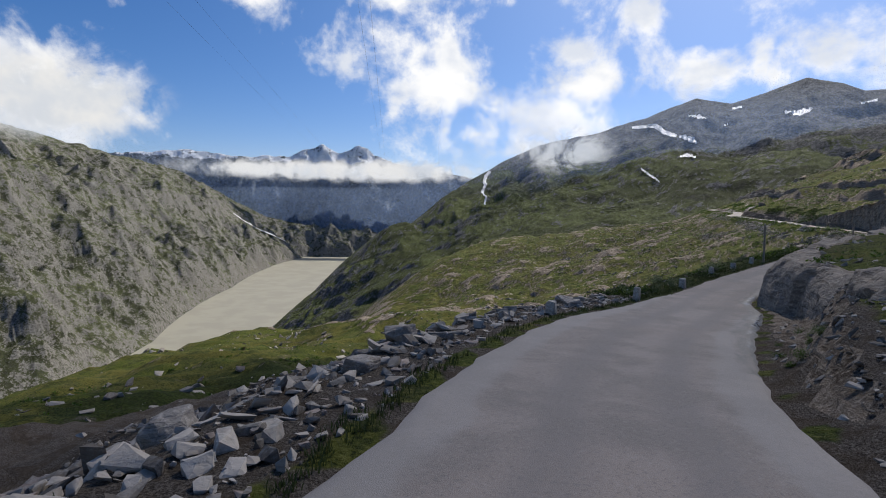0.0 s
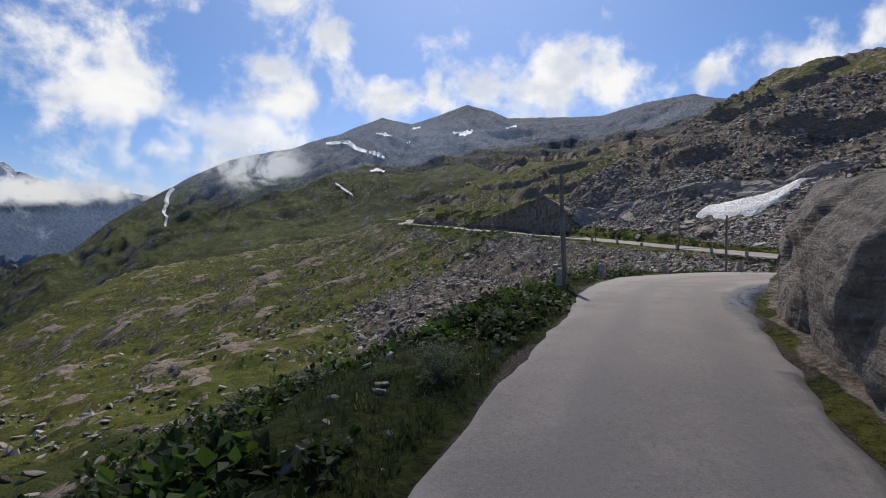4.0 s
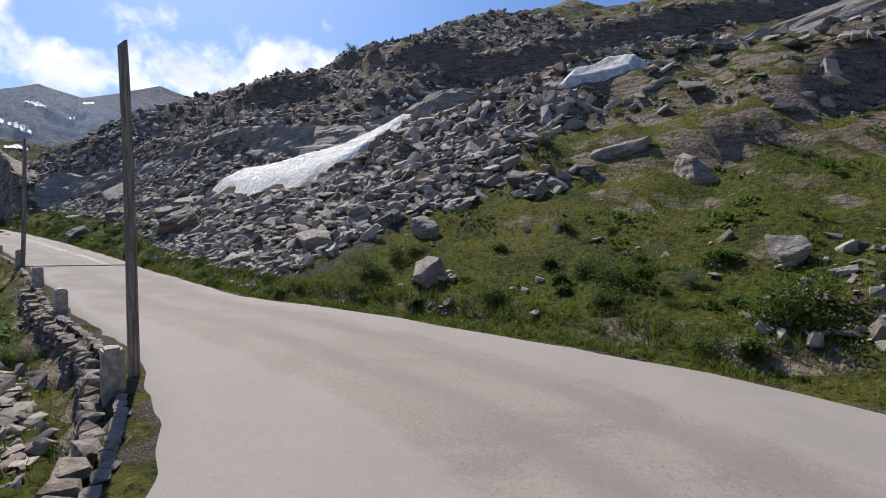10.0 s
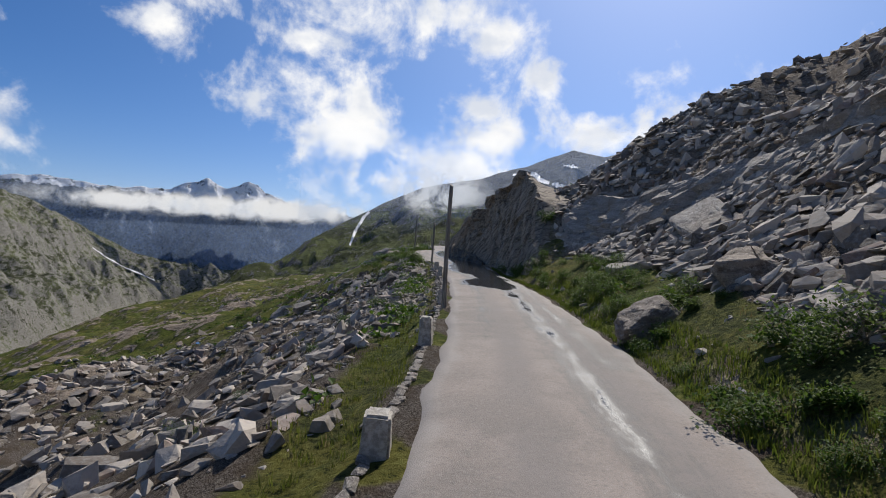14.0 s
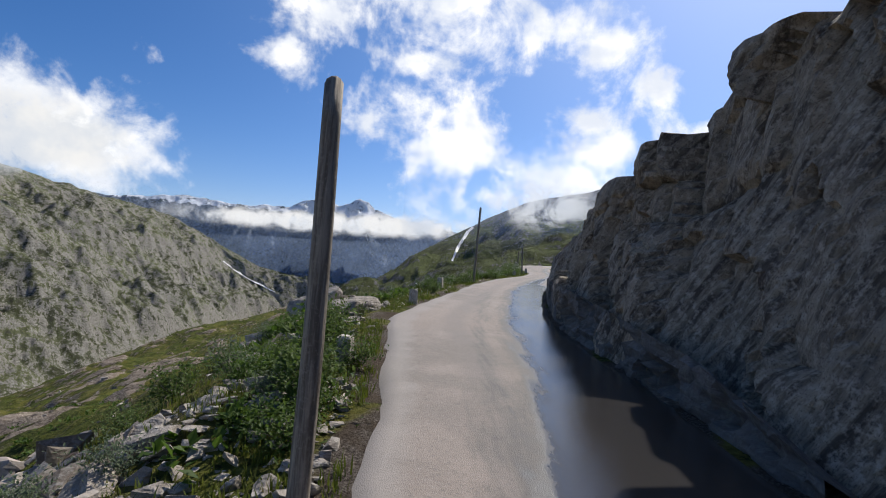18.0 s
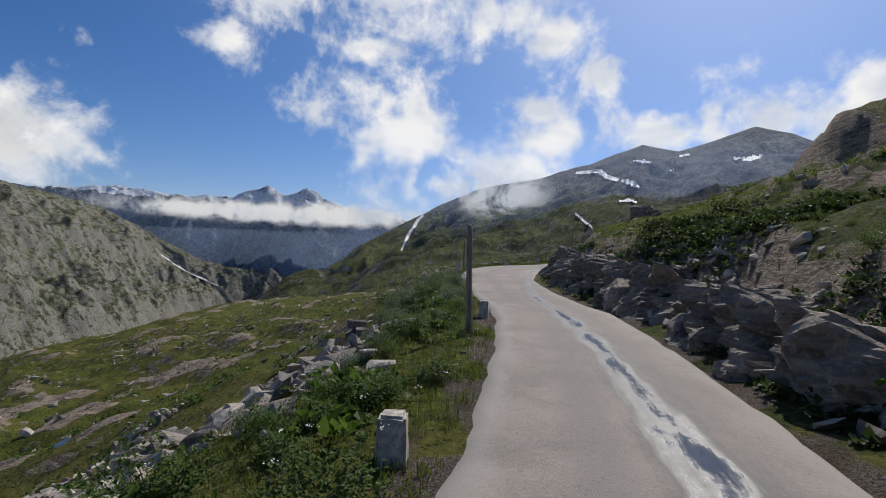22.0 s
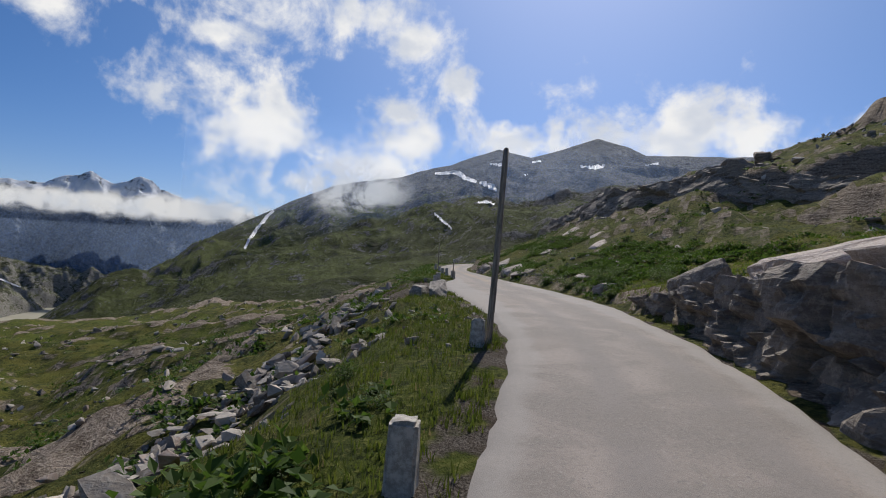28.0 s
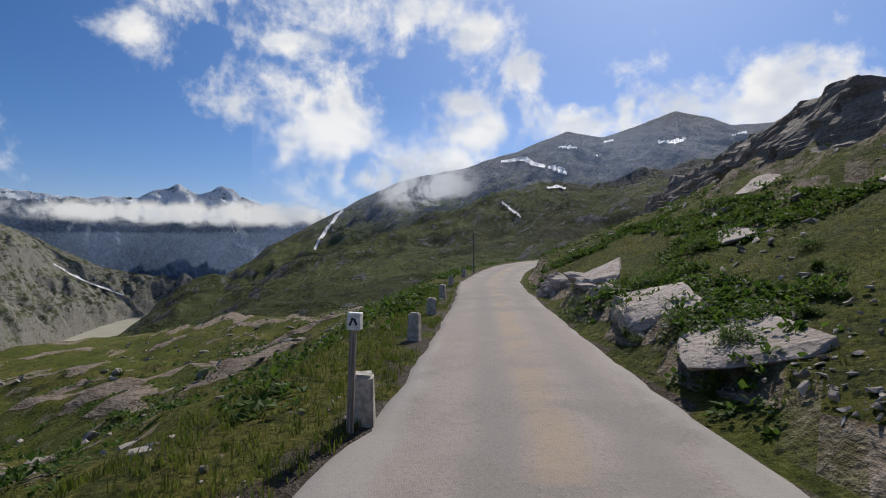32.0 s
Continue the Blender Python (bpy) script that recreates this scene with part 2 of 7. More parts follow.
def make_ground():
    m, n = material("hillside")
    at = n.add("ShaderNodeTexCoord").outputs["Object"]
    nz = n.add("ShaderNodeSeparateXYZ", Vector=n.add("ShaderNodeNewGeometry").outputs["True Normal"]).outputs[2]
    rocky = n.add("ShaderNodeAttribute", attribute_name="rocky").outputs["Fac"]
    gravel = n.add("ShaderNodeAttribute", attribute_name="gravel").outputs["Fac"]
    gc, gh = grass_colour(n, at)
    heath = n.add("ShaderNodeAttribute", attribute_name="heath").outputs["Fac"]
    heath = n.step(n.math("ADD", heath, n.math("MULTIPLY", n.math("SUBTRACT", n.noise(at, 0.5, 6.0, 0.7), 0.5), 1.2)), 0.40, 0.62)
    gc = n.mix(n.math("MULTIPLY", heath, 0.80), gc, n.mix(n.step(n.noise(at, 5.0, 5.0, 0.7), 0.40, 0.62), (0.012, 0.018, 0.007), (0.040, 0.055, 0.016)))
    rc, rh = rock_colour(n, at)
    pebble = n.noise(at, 26.0, 5.0, 0.8)
    sc = n.mix(n.step(pebble, 0.40, 0.64), (0.055, 0.043, 0.034), (0.215, 0.185, 0.155))
    sc = n.mix(n.math("MULTIPLY", n.step(n.noise(at, 1.1, 5.0, 0.7), 0.46, 0.62), 0.75), sc, (0.080, 0.058, 0.040))
    edge = n.noise(at, 0.7, 6.0, 0.65)
    bare = n.step(n.math("ADD", gravel, n.math("MULTIPLY", n.math("SUBTRACT", edge, 0.5), 0.9)), 0.40, 0.60)
    c = n.mix(bare, gc, sc)
    steep = n.step(n.math("ADD", nz, n.math("MULTIPLY", n.math("SUBTRACT", edge, 0.5), 0.35)), 0.84, 0.70)
    stone = n.step(n.math("ADD", rocky, n.math("MULTIPLY", n.math("SUBTRACT", edge, 0.5), 0.9)), 0.45, 0.58)
    rk = n.math("MAXIMUM", steep, stone)
    c = n.mix(rk, c, rc)
    h = n.add("ShaderNodeMix", Factor=rk)
    n.put(h.inputs[2], n.math("MULTIPLY", gh, 0.5)), n.put(h.inputs[3], rh)
    h2 = n.math("ADD", h.outputs[0], n.math("MULTIPLY", n.math("MULTIPLY", pebble, 0.25), bare))
    finish(n, **{"Base Color": c, "Roughness": 0.95, "Specular IOR Level": 0.05, "Normal": n.bump(h2, 1.0, 0.26)})
    return m


M_GROUND = make_ground()


def make_mountain(name, green, rock, scale, rock_from=None, bare=0.5, snow_from=None, steep=1.6):
    """Far slopes: turf broken by rock, at the size of whole crags."""
    m, n = material(name)
    at = n.add("ShaderNodeTexCoord").outputs["Object"]
    nz = n.add("ShaderNodeSeparateXYZ", Vector=n.add("ShaderNodeNewGeometry").outputs["Normal"]).outputs[2]
    a = n.noise(at, 0.004 * scale, 8.0, 0.62, 0.3)
    b = n.noise(at, 0.03 * scale, 8.0, 0.72)
    f = n.noise(at, 0.15 * scale, 7.0, 0.75)
    g = n.mix(n.step(a, 0.42, 0.6), green, tuple(0.5 * v for v in green))
    g = n.mix(n.math("MULTIPLY", n.step(f, 0.46, 0.62), 0.6), g, tuple(0.42 * v for v in green))
    r = n.mix(n.step(f, 0.36, 0.66), tuple(0.42 * v for v in rock), tuple(1.3 * v for v in rock))
    k = n.math("ADD", n.math("MULTIPLY", n.math("SUBTRACT", b, 0.5), 2.4), n.math("MULTIPLY", n.math("SUBTRACT", f, 0.5), 1.2))
    k = n.math("ADD", n.math("ADD", k, bare), n.math("MULTIPLY", n.math("SUBTRACT", 0.82, nz), steep))
    z = n.add("ShaderNodeSeparateXYZ", Vector=at).outputs[2]
    if rock_from is not None:
        k = n.math("ADD", k, n.step(z, rock_from * 0.3, rock_from, 0.0, 0.55))
    c = n.mix(n.step(k, 0.40, 0.60), g, r)
    c = n.mix(n.math("MULTIPLY", n.step(b, 0.32, 0.48, 1.0, 0.0), 0.7), c, tuple(0.22 * v for v in rock))
    v = n.noise(at, 0.33 * scale, 6.0, 0.75)
    c = n.mix(n.math("MULTIPLY", n.step(v, 0.56, 0.66), 0.40), c, tuple(1.5 * q for q in rock))
    c = n.mix(n.math("MULTIPLY", n.step(v, 0.44, 0.35), 0.50), c, tuple(0.28 * q for q in green))
    if snow_from is not None:
        s = n.math("ADD", n.step(z, snow_from * 0.8, snow_from * 1.25), n.math("MULTIPLY", n.math("SUBTRACT", b, 0.5), 1.6))
        c = n.mix(n.step(s, 0.80, 0.92), c, (0.80, 0.82, 0.85))
    finish(n, **{"Base Color": c, "Roughness": 0.95, "Specular IOR Level": 0.1, "Normal": n.bump(n.math("ADD", b, n.math("MULTIPLY", f, 0.5)), 1.0, 12.0 / scale)})
    return m


M_HILL = make_mountain("green_mountain", (0.100, 0.116, 0.036), (0.150, 0.146, 0.142), 1.0, 240.0, 0.40)
M_LEFT = make_mountain("granite_mountain", (0.098, 0.110, 0.044), (0.250, 0.235, 0.205), 1.35, None, 0.47, None, 0.5)
# blue of the hazy air put into the far chain's rock and turf colours
M_BACK = make_mountain("distant_mountain_haze_tint", (0.075, 0.100, 0.090), (0.19, 0.22, 0.26), 0.45, None, 0.6, 300.0)


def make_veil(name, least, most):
    """Thin bluish sheet standing in for air haze; lets most of the view through."""
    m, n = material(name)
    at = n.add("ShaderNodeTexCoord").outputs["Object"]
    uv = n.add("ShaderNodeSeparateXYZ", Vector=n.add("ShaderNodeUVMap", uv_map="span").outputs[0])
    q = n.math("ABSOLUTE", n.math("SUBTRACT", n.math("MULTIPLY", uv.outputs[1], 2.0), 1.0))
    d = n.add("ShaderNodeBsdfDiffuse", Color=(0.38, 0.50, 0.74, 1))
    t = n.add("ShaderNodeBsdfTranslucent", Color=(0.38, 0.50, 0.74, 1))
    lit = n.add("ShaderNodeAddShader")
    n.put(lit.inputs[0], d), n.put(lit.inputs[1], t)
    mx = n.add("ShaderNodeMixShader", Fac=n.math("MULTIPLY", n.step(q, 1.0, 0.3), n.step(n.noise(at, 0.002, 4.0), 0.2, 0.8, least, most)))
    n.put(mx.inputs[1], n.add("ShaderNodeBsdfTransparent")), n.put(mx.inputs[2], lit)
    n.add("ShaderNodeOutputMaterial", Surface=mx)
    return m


M_VEIL = make_veil("valley_haze_sheet", 0.10, 0.24)
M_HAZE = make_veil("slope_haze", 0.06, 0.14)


def make_cloud(name, most, torn=2.6):
    """Mist drifting along a slope: thin at its rim, torn by noise."""
    m, n = material(name)
    uv = n.add("ShaderNodeSeparateXYZ", Vector=n.add("ShaderNodeUVMap", uv_map="span").outputs[0])
    at = n.add("ShaderNodeTexCoord").outputs["Object"]
    dx = n.math("SUBTRACT", n.math("MULTIPLY", uv.outputs[0], 2.0), 1.0)
    dy = n.math("SUBTRACT", n.math("MULTIPLY", uv.outputs[1], 2.0), 1.0)
    q = n.math("SUBTRACT", 1.0, n.math("SQRT", n.math("ADD", n.math("MULTIPLY", dx, dx), n.math("MULTIPLY", dy, dy))))
    v = n.noise(at, 0.008, 8.0, 0.62, 0.4)
    cut = n.math("MULTIPLY", n.step(q, 0.0, 0.6), n.step(n.math("ADD", q, n.math("MULTIPLY", n.math("SUBTRACT", v, 0.5), torn)), -0.10, 0.65))
    # sunlit white and greyer parts of the cloud are put in as emission
    e = n.add("ShaderNodeEmission", Color=n.mix(n.step(n.noise(at, 0.004, 4.0), 0.35, 0.6), (0.80, 0.84, 0.90), (1.0, 0.99, 0.97)), Strength=0.86)
    mx = n.add("ShaderNodeMixShader", Fac=n.math("MULTIPLY", cut, most))
    n.put(mx.inputs[1], n.add("ShaderNodeBsdfTransparent")), n.put(mx.inputs[2], e)
    n.add("ShaderNodeOutputMaterial", Surface=mx)
    return m


M_CLOUD = make_cloud("cloud_mist", 0.95)
M_CLOUD_TORN = make_cloud("torn_cloud", 0.80, 5.5)
M_CLOUD_THIN = make_cloud("thin_cloud", 0.66)


def make_asphalt():
    m, n = material("asphalt")
    at = n.add("ShaderNodeTexCoord").outputs["Object"]
    uv = n.add("ShaderNodeSeparateXYZ", Vector=n.add("ShaderNodeUVMap", uv_map="along").outputs[0])
    s, d = uv.outputs[0], uv.outputs[1]
    grain = n.noise(at, 55.0, 3.0, 0.75)
    chip = n.voronoi(at, 70.0)
    patch = n.noise(at, 0.55, 6.0, 0.62, 0.5)
    wide = n.noise(at, 0.11, 3.0, 0.5)
    speck = n.noise(at, 16.0, 6.0, 0.8)
    c = n.mix(n.step(patch, 0.38, 0.64), (0.196, 0.160, 0.132), (0.305, 0.246, 0.204))
    c = n.mix(n.math("MULTIPLY", n.step(wide, 0.48, 0.62), 0.6), c, (0.305, 0.236, 0.190))
    c = n.mix(n.math("MULTIPLY", n.step(grain, 0.42, 0.62), 0.35), c, (0.36, 0.335, 0.31))
    c = n.mix(n.math("MULTIPLY", n.step(chip, 0.25, 0.55), 0.25), c, (0.13, 0.12, 0.115))
    c = n.mix(n.math("MULTIPLY", n.step(speck, 0.48, 0.36), 0.55), c, (0.115, 0.105, 0.098))
    c = n.mix(n.math("MULTIPLY", n.step(speck, 0.55, 0.68), 0.45), c, (0.37, 0.34, 0.315))
    # darker, smoother wheel tracks
    lane = n.math("ABSOLUTE", n.math("SUBTRACT", n.math("ABSOLUTE", n.math("SUBTRACT", d, 0.25)), 0.85))
    track = n.math("MULTIPLY", n.step(lane, 0.55, 0.1), n.step(patch, 0.3, 0.6))
    c = n.mix(n.math("MULTIPLY", track, 0.55), c, (0.165, 0.148, 0.138))
    ochre = n.math("MULTIPLY", n.step(n.math("ABSOLUTE", n.math("SUBTRACT", d, 0.1)), 0.5, 0.1), n.math("MULTIPLY", n.step(s, 338.0, 352.0), n.step(patch, 0.35, 0.6)))
    c = n.mix(n.math("MULTIPLY", ochre, 0.45), c, (0.33, 0.23, 0.13))
    worn = n.step(n.math("ADD", n.math("ABSOLUTE", d), n.math("MULTIPLY", n.math("SUBTRACT", patch, 0.5), 0.9)), 1.65, 2.0)
    c = n.mix(n.math("MULTIPLY", worn, 0.5), c, (0.30, 0.275, 0.25))
    # water running over the road: ragged, drawn out along the fall
    ragged = n.math("MULTIPLY", n.math("SUBTRACT", n.noise(at, 0.7, 5.0, 0.6), 0.5), 0.7)
    flow = n.add("ShaderNodeCombineXYZ", X=n.math("MULTIPLY", s, 0.30), Y=n.math("MULTIPLY", d, 3.2))
    streak = n.math("MULTIPLY", n.math("SUBTRACT", n.noise(flow, 1.0, 6.0, 0.65), 0.5), 1.1)
    fray = n.math("MULTIPLY", n.math("SUBTRACT", n.noise(at, 5.0, 4.0, 0.6), 0.5), 0.30)
    wet = n.add("ShaderNodeAttribute", attribute_name="wet").outputs["Fac"]
    wet = n.math("ADD", n.math("ADD", n.math("MINIMUM", wet, 1.1), ragged), n.math("ADD", fray, streak))
    damp, film = n.step(wet, -0.25, 0.42), n.step(wet, 0.12, 0.66)
    c = n.mix(n.math("MULTIPLY", damp, 0.96), c, (0.024, 0.023, 0.023))
    rough = n.math("SUBTRACT", n.math("SUBTRACT", 0.88, n.math("MULTIPLY", damp, 0.24)), n.math("MULTIPLY", film, 0.55))
    amount = n.math("SUBTRACT", 1.0, n.math("MULTIPLY", film, 0.80))
    h = n.math("MULTIPLY", n.math("ADD", n.math("MULTIPLY", grain, 0.6), chip), amount)
    h = n.math("ADD", h, n.math("MULTIPLY", n.math("MULTIPLY", n.noise(at, 14.0, 2.0), film), 0.15))
    finish(n, **{"Base Color": c, "Roughness": rough, "Normal": n.bump(h, 0.35, 0.012)})
    return m


M_ASPHALT = make_asphalt()


def simple(name, a, b, scale, rough=0.8, stretch=(1, 1, 1), bump=0.3, depth=0.02, detail=5.0, lo=0.38, hi=0.64):
    m, n = material(name)
    info = n.add("ShaderNodeObjectInfo")
    at = n.add("ShaderNodeVectorMath", operation="ADD")
    n.put(at.inputs[0], n.add("ShaderNodeTexCoord").outputs["Object"])
    n.put(at.inputs[1], n.add("ShaderNodeCombineXYZ", X=n.math("MULTIPLY", info.outputs["Random"], 23.0), Z=n.math("MULTIPLY", info.outputs["Random"], 57.0)))
    v = n.noise(n.scaled(at.outputs[0], *stretch), scale, detail, 0.65)
    f = n.noise(at.outputs[0], scale * 6, 4.0, 0.7)
    c = n.mix(n.step(v, lo, hi), a, b)
    c = n.mix(n.math("MULTIPLY", n.step(f, 0.5, 0.75), 0.4), c, tuple(min(1, 1.35 * x) for x in b))
    finish(n, **{"Base Color": c, "Roughness": rough, "Normal": n.bump(n.math("ADD", v, n.math("MULTIPLY", f, 0.5)), bump, depth)})
    return m


M_WOOD = simple("weathered_wood", (0.12, 0.10, 0.08), (0.31, 0.27, 0.22), 5.0, 0.85, (6, 6, 0.35), 0.6, 0.012)
M_GRANITE = simple("guard_stone_granite", (0.27, 0.243, 0.205), (0.50, 0.455, 0.39), 9.0, 0.85, (1, 1, 1), 0.6, 0.02)
M_SNOW = simple("old_snow", (0.50, 0.48, 0.46), (0.82, 0.82, 0.82), 2.2, 0.7, (1, 1, 1), 0.9, 0.25)
M_STEEL = simple("drain_steel", (0.028, 0.026, 0.025), (0.06, 0.052, 0.048), 12.0, 0.9)
M_PAINT = simple("white_paint", (0.55, 0.55, 0.53), (0.78, 0.78, 0.75), 9.0, 0.6, (1, 1, 1), 0.2, 0.01)
M_POST = simple("grey_post", (0.22, 0.22, 0.21), (0.36, 0.36, 0.34), 14.0, 0.6, (4, 4, 0.5), 0.3, 0.01)


def make_water(name, colour, rough, scale, depth):
    m, n = material(name)
    at = n.add("ShaderNodeTexCoord").outputs["Object"]
    v = n.noise(at, scale, 4.0, 0.6)
    c = n.mix(n.step(n.noise(at, scale * 0.05, 3.0), 0.4, 0.6), colour, tuple(0.88 * x for x in colour))
    finish(n, **{"Base Color": c, "Roughness": rough, "Normal": n.bump(v, 0.3, depth)})
    return m


M_LAKE = make_water("milky_glacier_water", (0.32, 0.295, 0.22), 0.6, 0.2, 0.3)
M_POND = make_water("pond_water", (0.035, 0.045, 0.05), 0.06, 3.0, 0.01)


def make_leaf(name, a, b, c):
    m, n = material(name)
    r = n.add("ShaderNodeNewGeometry").outputs["Random Per Island"]
    o = n.add("ShaderNodeObjectInfo").outputs["Random"]
    col = n.mix(r, a, b)
    col = n.mix(n.math("MULTIPLY", n.step(o, 0.3, 1.0), 0.6), col, c)
    d = n.add("ShaderNodeBsdfPrincipled", **{"Base Color": col, "Roughness": 0.6, "Specular IOR Level": 0.2})
    t = n.add("ShaderNodeBsdfTranslucent", Color=col)
    mx = n.add("ShaderNodeMixShader", Fac=0.48)
    n.put(mx.inputs[1], d), n.put(mx.inputs[2], t)
    n.add("ShaderNodeOutputMaterial", Surface=mx)
    return m


M_BUSH = make_leaf("shrub_leaves", (0.036, 0.075, 0.010), (0.092, 0.148, 0.022), (0.11, 0.145, 0.045))
M_WILLOW = make_leaf("grey_willow_leaves", (0.085, 0.115, 0.065), (0.16, 0.195, 0.115), (0.12, 0.16, 0.07))
M_GRASS = make_leaf("grass_blades", (0.062, 0.094, 0.012), (0.130, 0.150, 0.024), (0.14, 0.135, 0.032))
M_LUSH = make_leaf("lush_grass", (0.095, 0.150, 0.012), (0.195, 0.230, 0.028), (0.20, 0.195, 0.035))
# dark heath green; on the first verge it also holds cloud shade
M_HEATH = make_leaf("heath_leaves_shade_dark", (0.022, 0.038, 0.010), (0.050, 0.072, 0.020), (0.060, 0.068, 0.028))
M_DRY = make_leaf("dry_grass", (0.13, 0.10, 0.045), (0.22, 0.18, 0.08), (0.10, 0.10, 0.04))
M_FLOWER = simple("white_petals", (0.62, 0.62, 0.55), (0.80, 0.80, 0.74), 20.0, 0.7)
M_FLOWER_Y = simple("yellow_petals", (0.70, 0.48, 0.02), (0.80, 0.62, 0.05), 20.0, 0.7)

# ---------------------------------------------------------------- plan: road line, edges and ground height
ROAD = [(-1.4, -6.6, 0.48), (2.0, 6.4, -0.45), (7.9, 18.8, -1.40), (12.0, 24.9, -1.75), (36.1, 48.7, -0.73), (47.1, 56.5, -1.08), (57.5, 60.7, -1.87), (67.0, 62.0, -2.49),
        (75.1, 63.1, -3.00), (82.2, 66.1, -3.37), (87.7, 71.0, -3.39), (91.2, 77.6, -3.43), (93.1, 85.3, -3.34), (95.1, 94.0, -3.14), (97.2, 103.8, -2.92), (100.5, 124.8, -2.26)]
ROAD_ON = [(101.5, 136.0, -1.89), (101.7, 147.1, -1.41), (101.3, 158.8, -0.96), (101.7, 171.1, -0.57), (103.5, 183.2, -0.23), (106.0, 195.0, 0.01), (107.3, 205.7, 0.25), (107.6, 216.0, 0.58),
           (111.4, 236.6, 1.42), (115.7, 245.8, 1.70), (120.5, 254.3, 2.10), (124.0, 262.0, 2.54), (126.8, 270.9, 2.80), (130.2, 283.5, 3.02), (135.0, 304.0, 3.3), (139.0, 322.0, 3.5),
           (149.0, 345.0, 4.2), (172.0, 366.0, 5.2), (215.0, 382.0, 7.0), (300.0, 392.0, 10.0)]
ROAD_BACK = [(-34.0, -165.0, 9.0), (-21.0, -90.0, 5.2), (-9.5, -39.0, 2.8)]
EDGE_S = [-200, 0, 10, 18, 22, 26, 32, 40, 56, 73, 79, 86, 91, 98, 107, 113, 120, 125, 130, 134, 140, 150, 168, 180, 193, 202, 215, 226, 245, 260, 267, 277, 283, 290, 298, 306, 322, 328, 333, 341, 346, 352, 358, 366, 420, 700]
EDGE_L = [-2.5, -2.6, -2.6, -2.3, -1.6, -1.3, -1.15, -1.7, -2.0, -2.3, -3.5, -4.7, -5.2, -5.4, -3.4, -2.6, -1.6, -1.45, -1.3, -1.3, -1.4, -0.95, -0.85, -1.0, -1.15, -0.95, -2.5, -1.4, -1.2, -0.8, -0.6, -1.5, -2.7, -3.2, -2.3, -1.1, -1.0, -1.3, -2.0, -3.0, -2.9, -1.75, -1.7, -1.8, -2.2, -2.2]
EDGE_R = [2.6, 2.8, 2.9, 3.4, 3.7, 3.8, 2.8, 2.0, 1.9, 1.8, 1.9, 2.1, 2.6, 3.2, 4.8, 5.7, 8.0, 8.6, 6.8, 5.3, 3.4, 3.1, 3.5, 3.4, 2.9, 3.6, 2.7, 3.2, 3.3, 3.8, 4.1, 2.9, 2.3, 2.5, 3.2, 3.6, 3.95, 4.3, 4.7, 4.2, 3.7, 2.9, 2.4, 2.0, 2.2, 2.2]


def curve_through(points, step=0.5):
    """A smooth line through points, resampled every step metres."""
    p = np.array(points, float)
    p = np.vstack([2 * p[0] - p[1], p, 2 * p[-1] - p[-2]])
    out = []
    for a, b, c, d in zip(p, p[1:], p[2:], p[3:]):
        k = [0.0]
        for u, v in ((a, b), (b, c), (c, d)):
            k.append(k[-1] + max(np.linalg.norm(v - u) ** 0.5, 1e-3))
        t = np.linspace(k[1], k[2], max(4, int(np.linalg.norm(c - b) * 3)), endpoint=False)[:, None]
        a1 = (k[1] - t) / (k[1] - k[0]) * a + (t - k[0]) / (k[1] - k[0]) * b
        a2 = (k[2] - t) / (k[2] - k[1]) * b + (t - k[1]) / (k[2] - k[1]) * c
        a3 = (k[3] - t) / (k[3] - k[2]) * c + (t - k[2]) / (k[3] - k[2]) * d
        b1 = (k[2] - t) / (k[2] - k[0]) * a1 + (t - k[0]) / (k[2] - k[0]) * a2
        b2 = (k[3] - t) / (k[3] - k[1]) * a2 + (t - k[1]) / (k[3] - k[1]) * a3
        out.append((k[2] - t) / (k[2] - k[1]) * b1 + (t - k[1]) / (k[2] - k[1]) * b2)
    q = np.vstack(out + [p[-2:-1]])
    s = np.r_[0, np.cumsum(np.linalg.norm(np.diff(q[:, :2], axis=0), axis=1))]
    at = np.arange(0, s[-1], step)
    return np.stack([np.interp(at, s, q[:, k]) for k in range(3)], 1)


LINE = curve_through(ROAD_BACK + ROAD + ROAD_ON)
LINE_S = np.arange(len(LINE)) * 0.5
LINE_S = LINE_S - LINE_S[np.argmin(np.hypot(LINE[:, 0] + 1.4, LINE[:, 1] + 6.6))]
LINE_T = np.gradient(LINE[:, :2], axis=0)
LINE_T /= np.linalg.norm(LINE_T, axis=1, keepdims=True)
LINE_N = np.stack([LINE_T[:, 1], -LINE_T[:, 0]], 1)          # to the right


def edge_left(s):
    return np.interp(s, EDGE_S, EDGE_L)


def edge_right(s):
    return np.interp(s, EDGE_S, EDGE_R)


def at_road(s, d):
    """World x, y and road height at s along and d to the right of the driven line."""
    i = np.interp(s, LINE_S, np.arange(len(LINE)))
    j = np.arange(len(LINE))
    x, y, z, nx, ny = (np.interp(i, j, q) for q in (LINE[:, 0], LINE[:, 1], LINE[:, 2], LINE_N[:, 0], LINE_N[:, 1]))
    return x + nx * d, y + ny * d, z


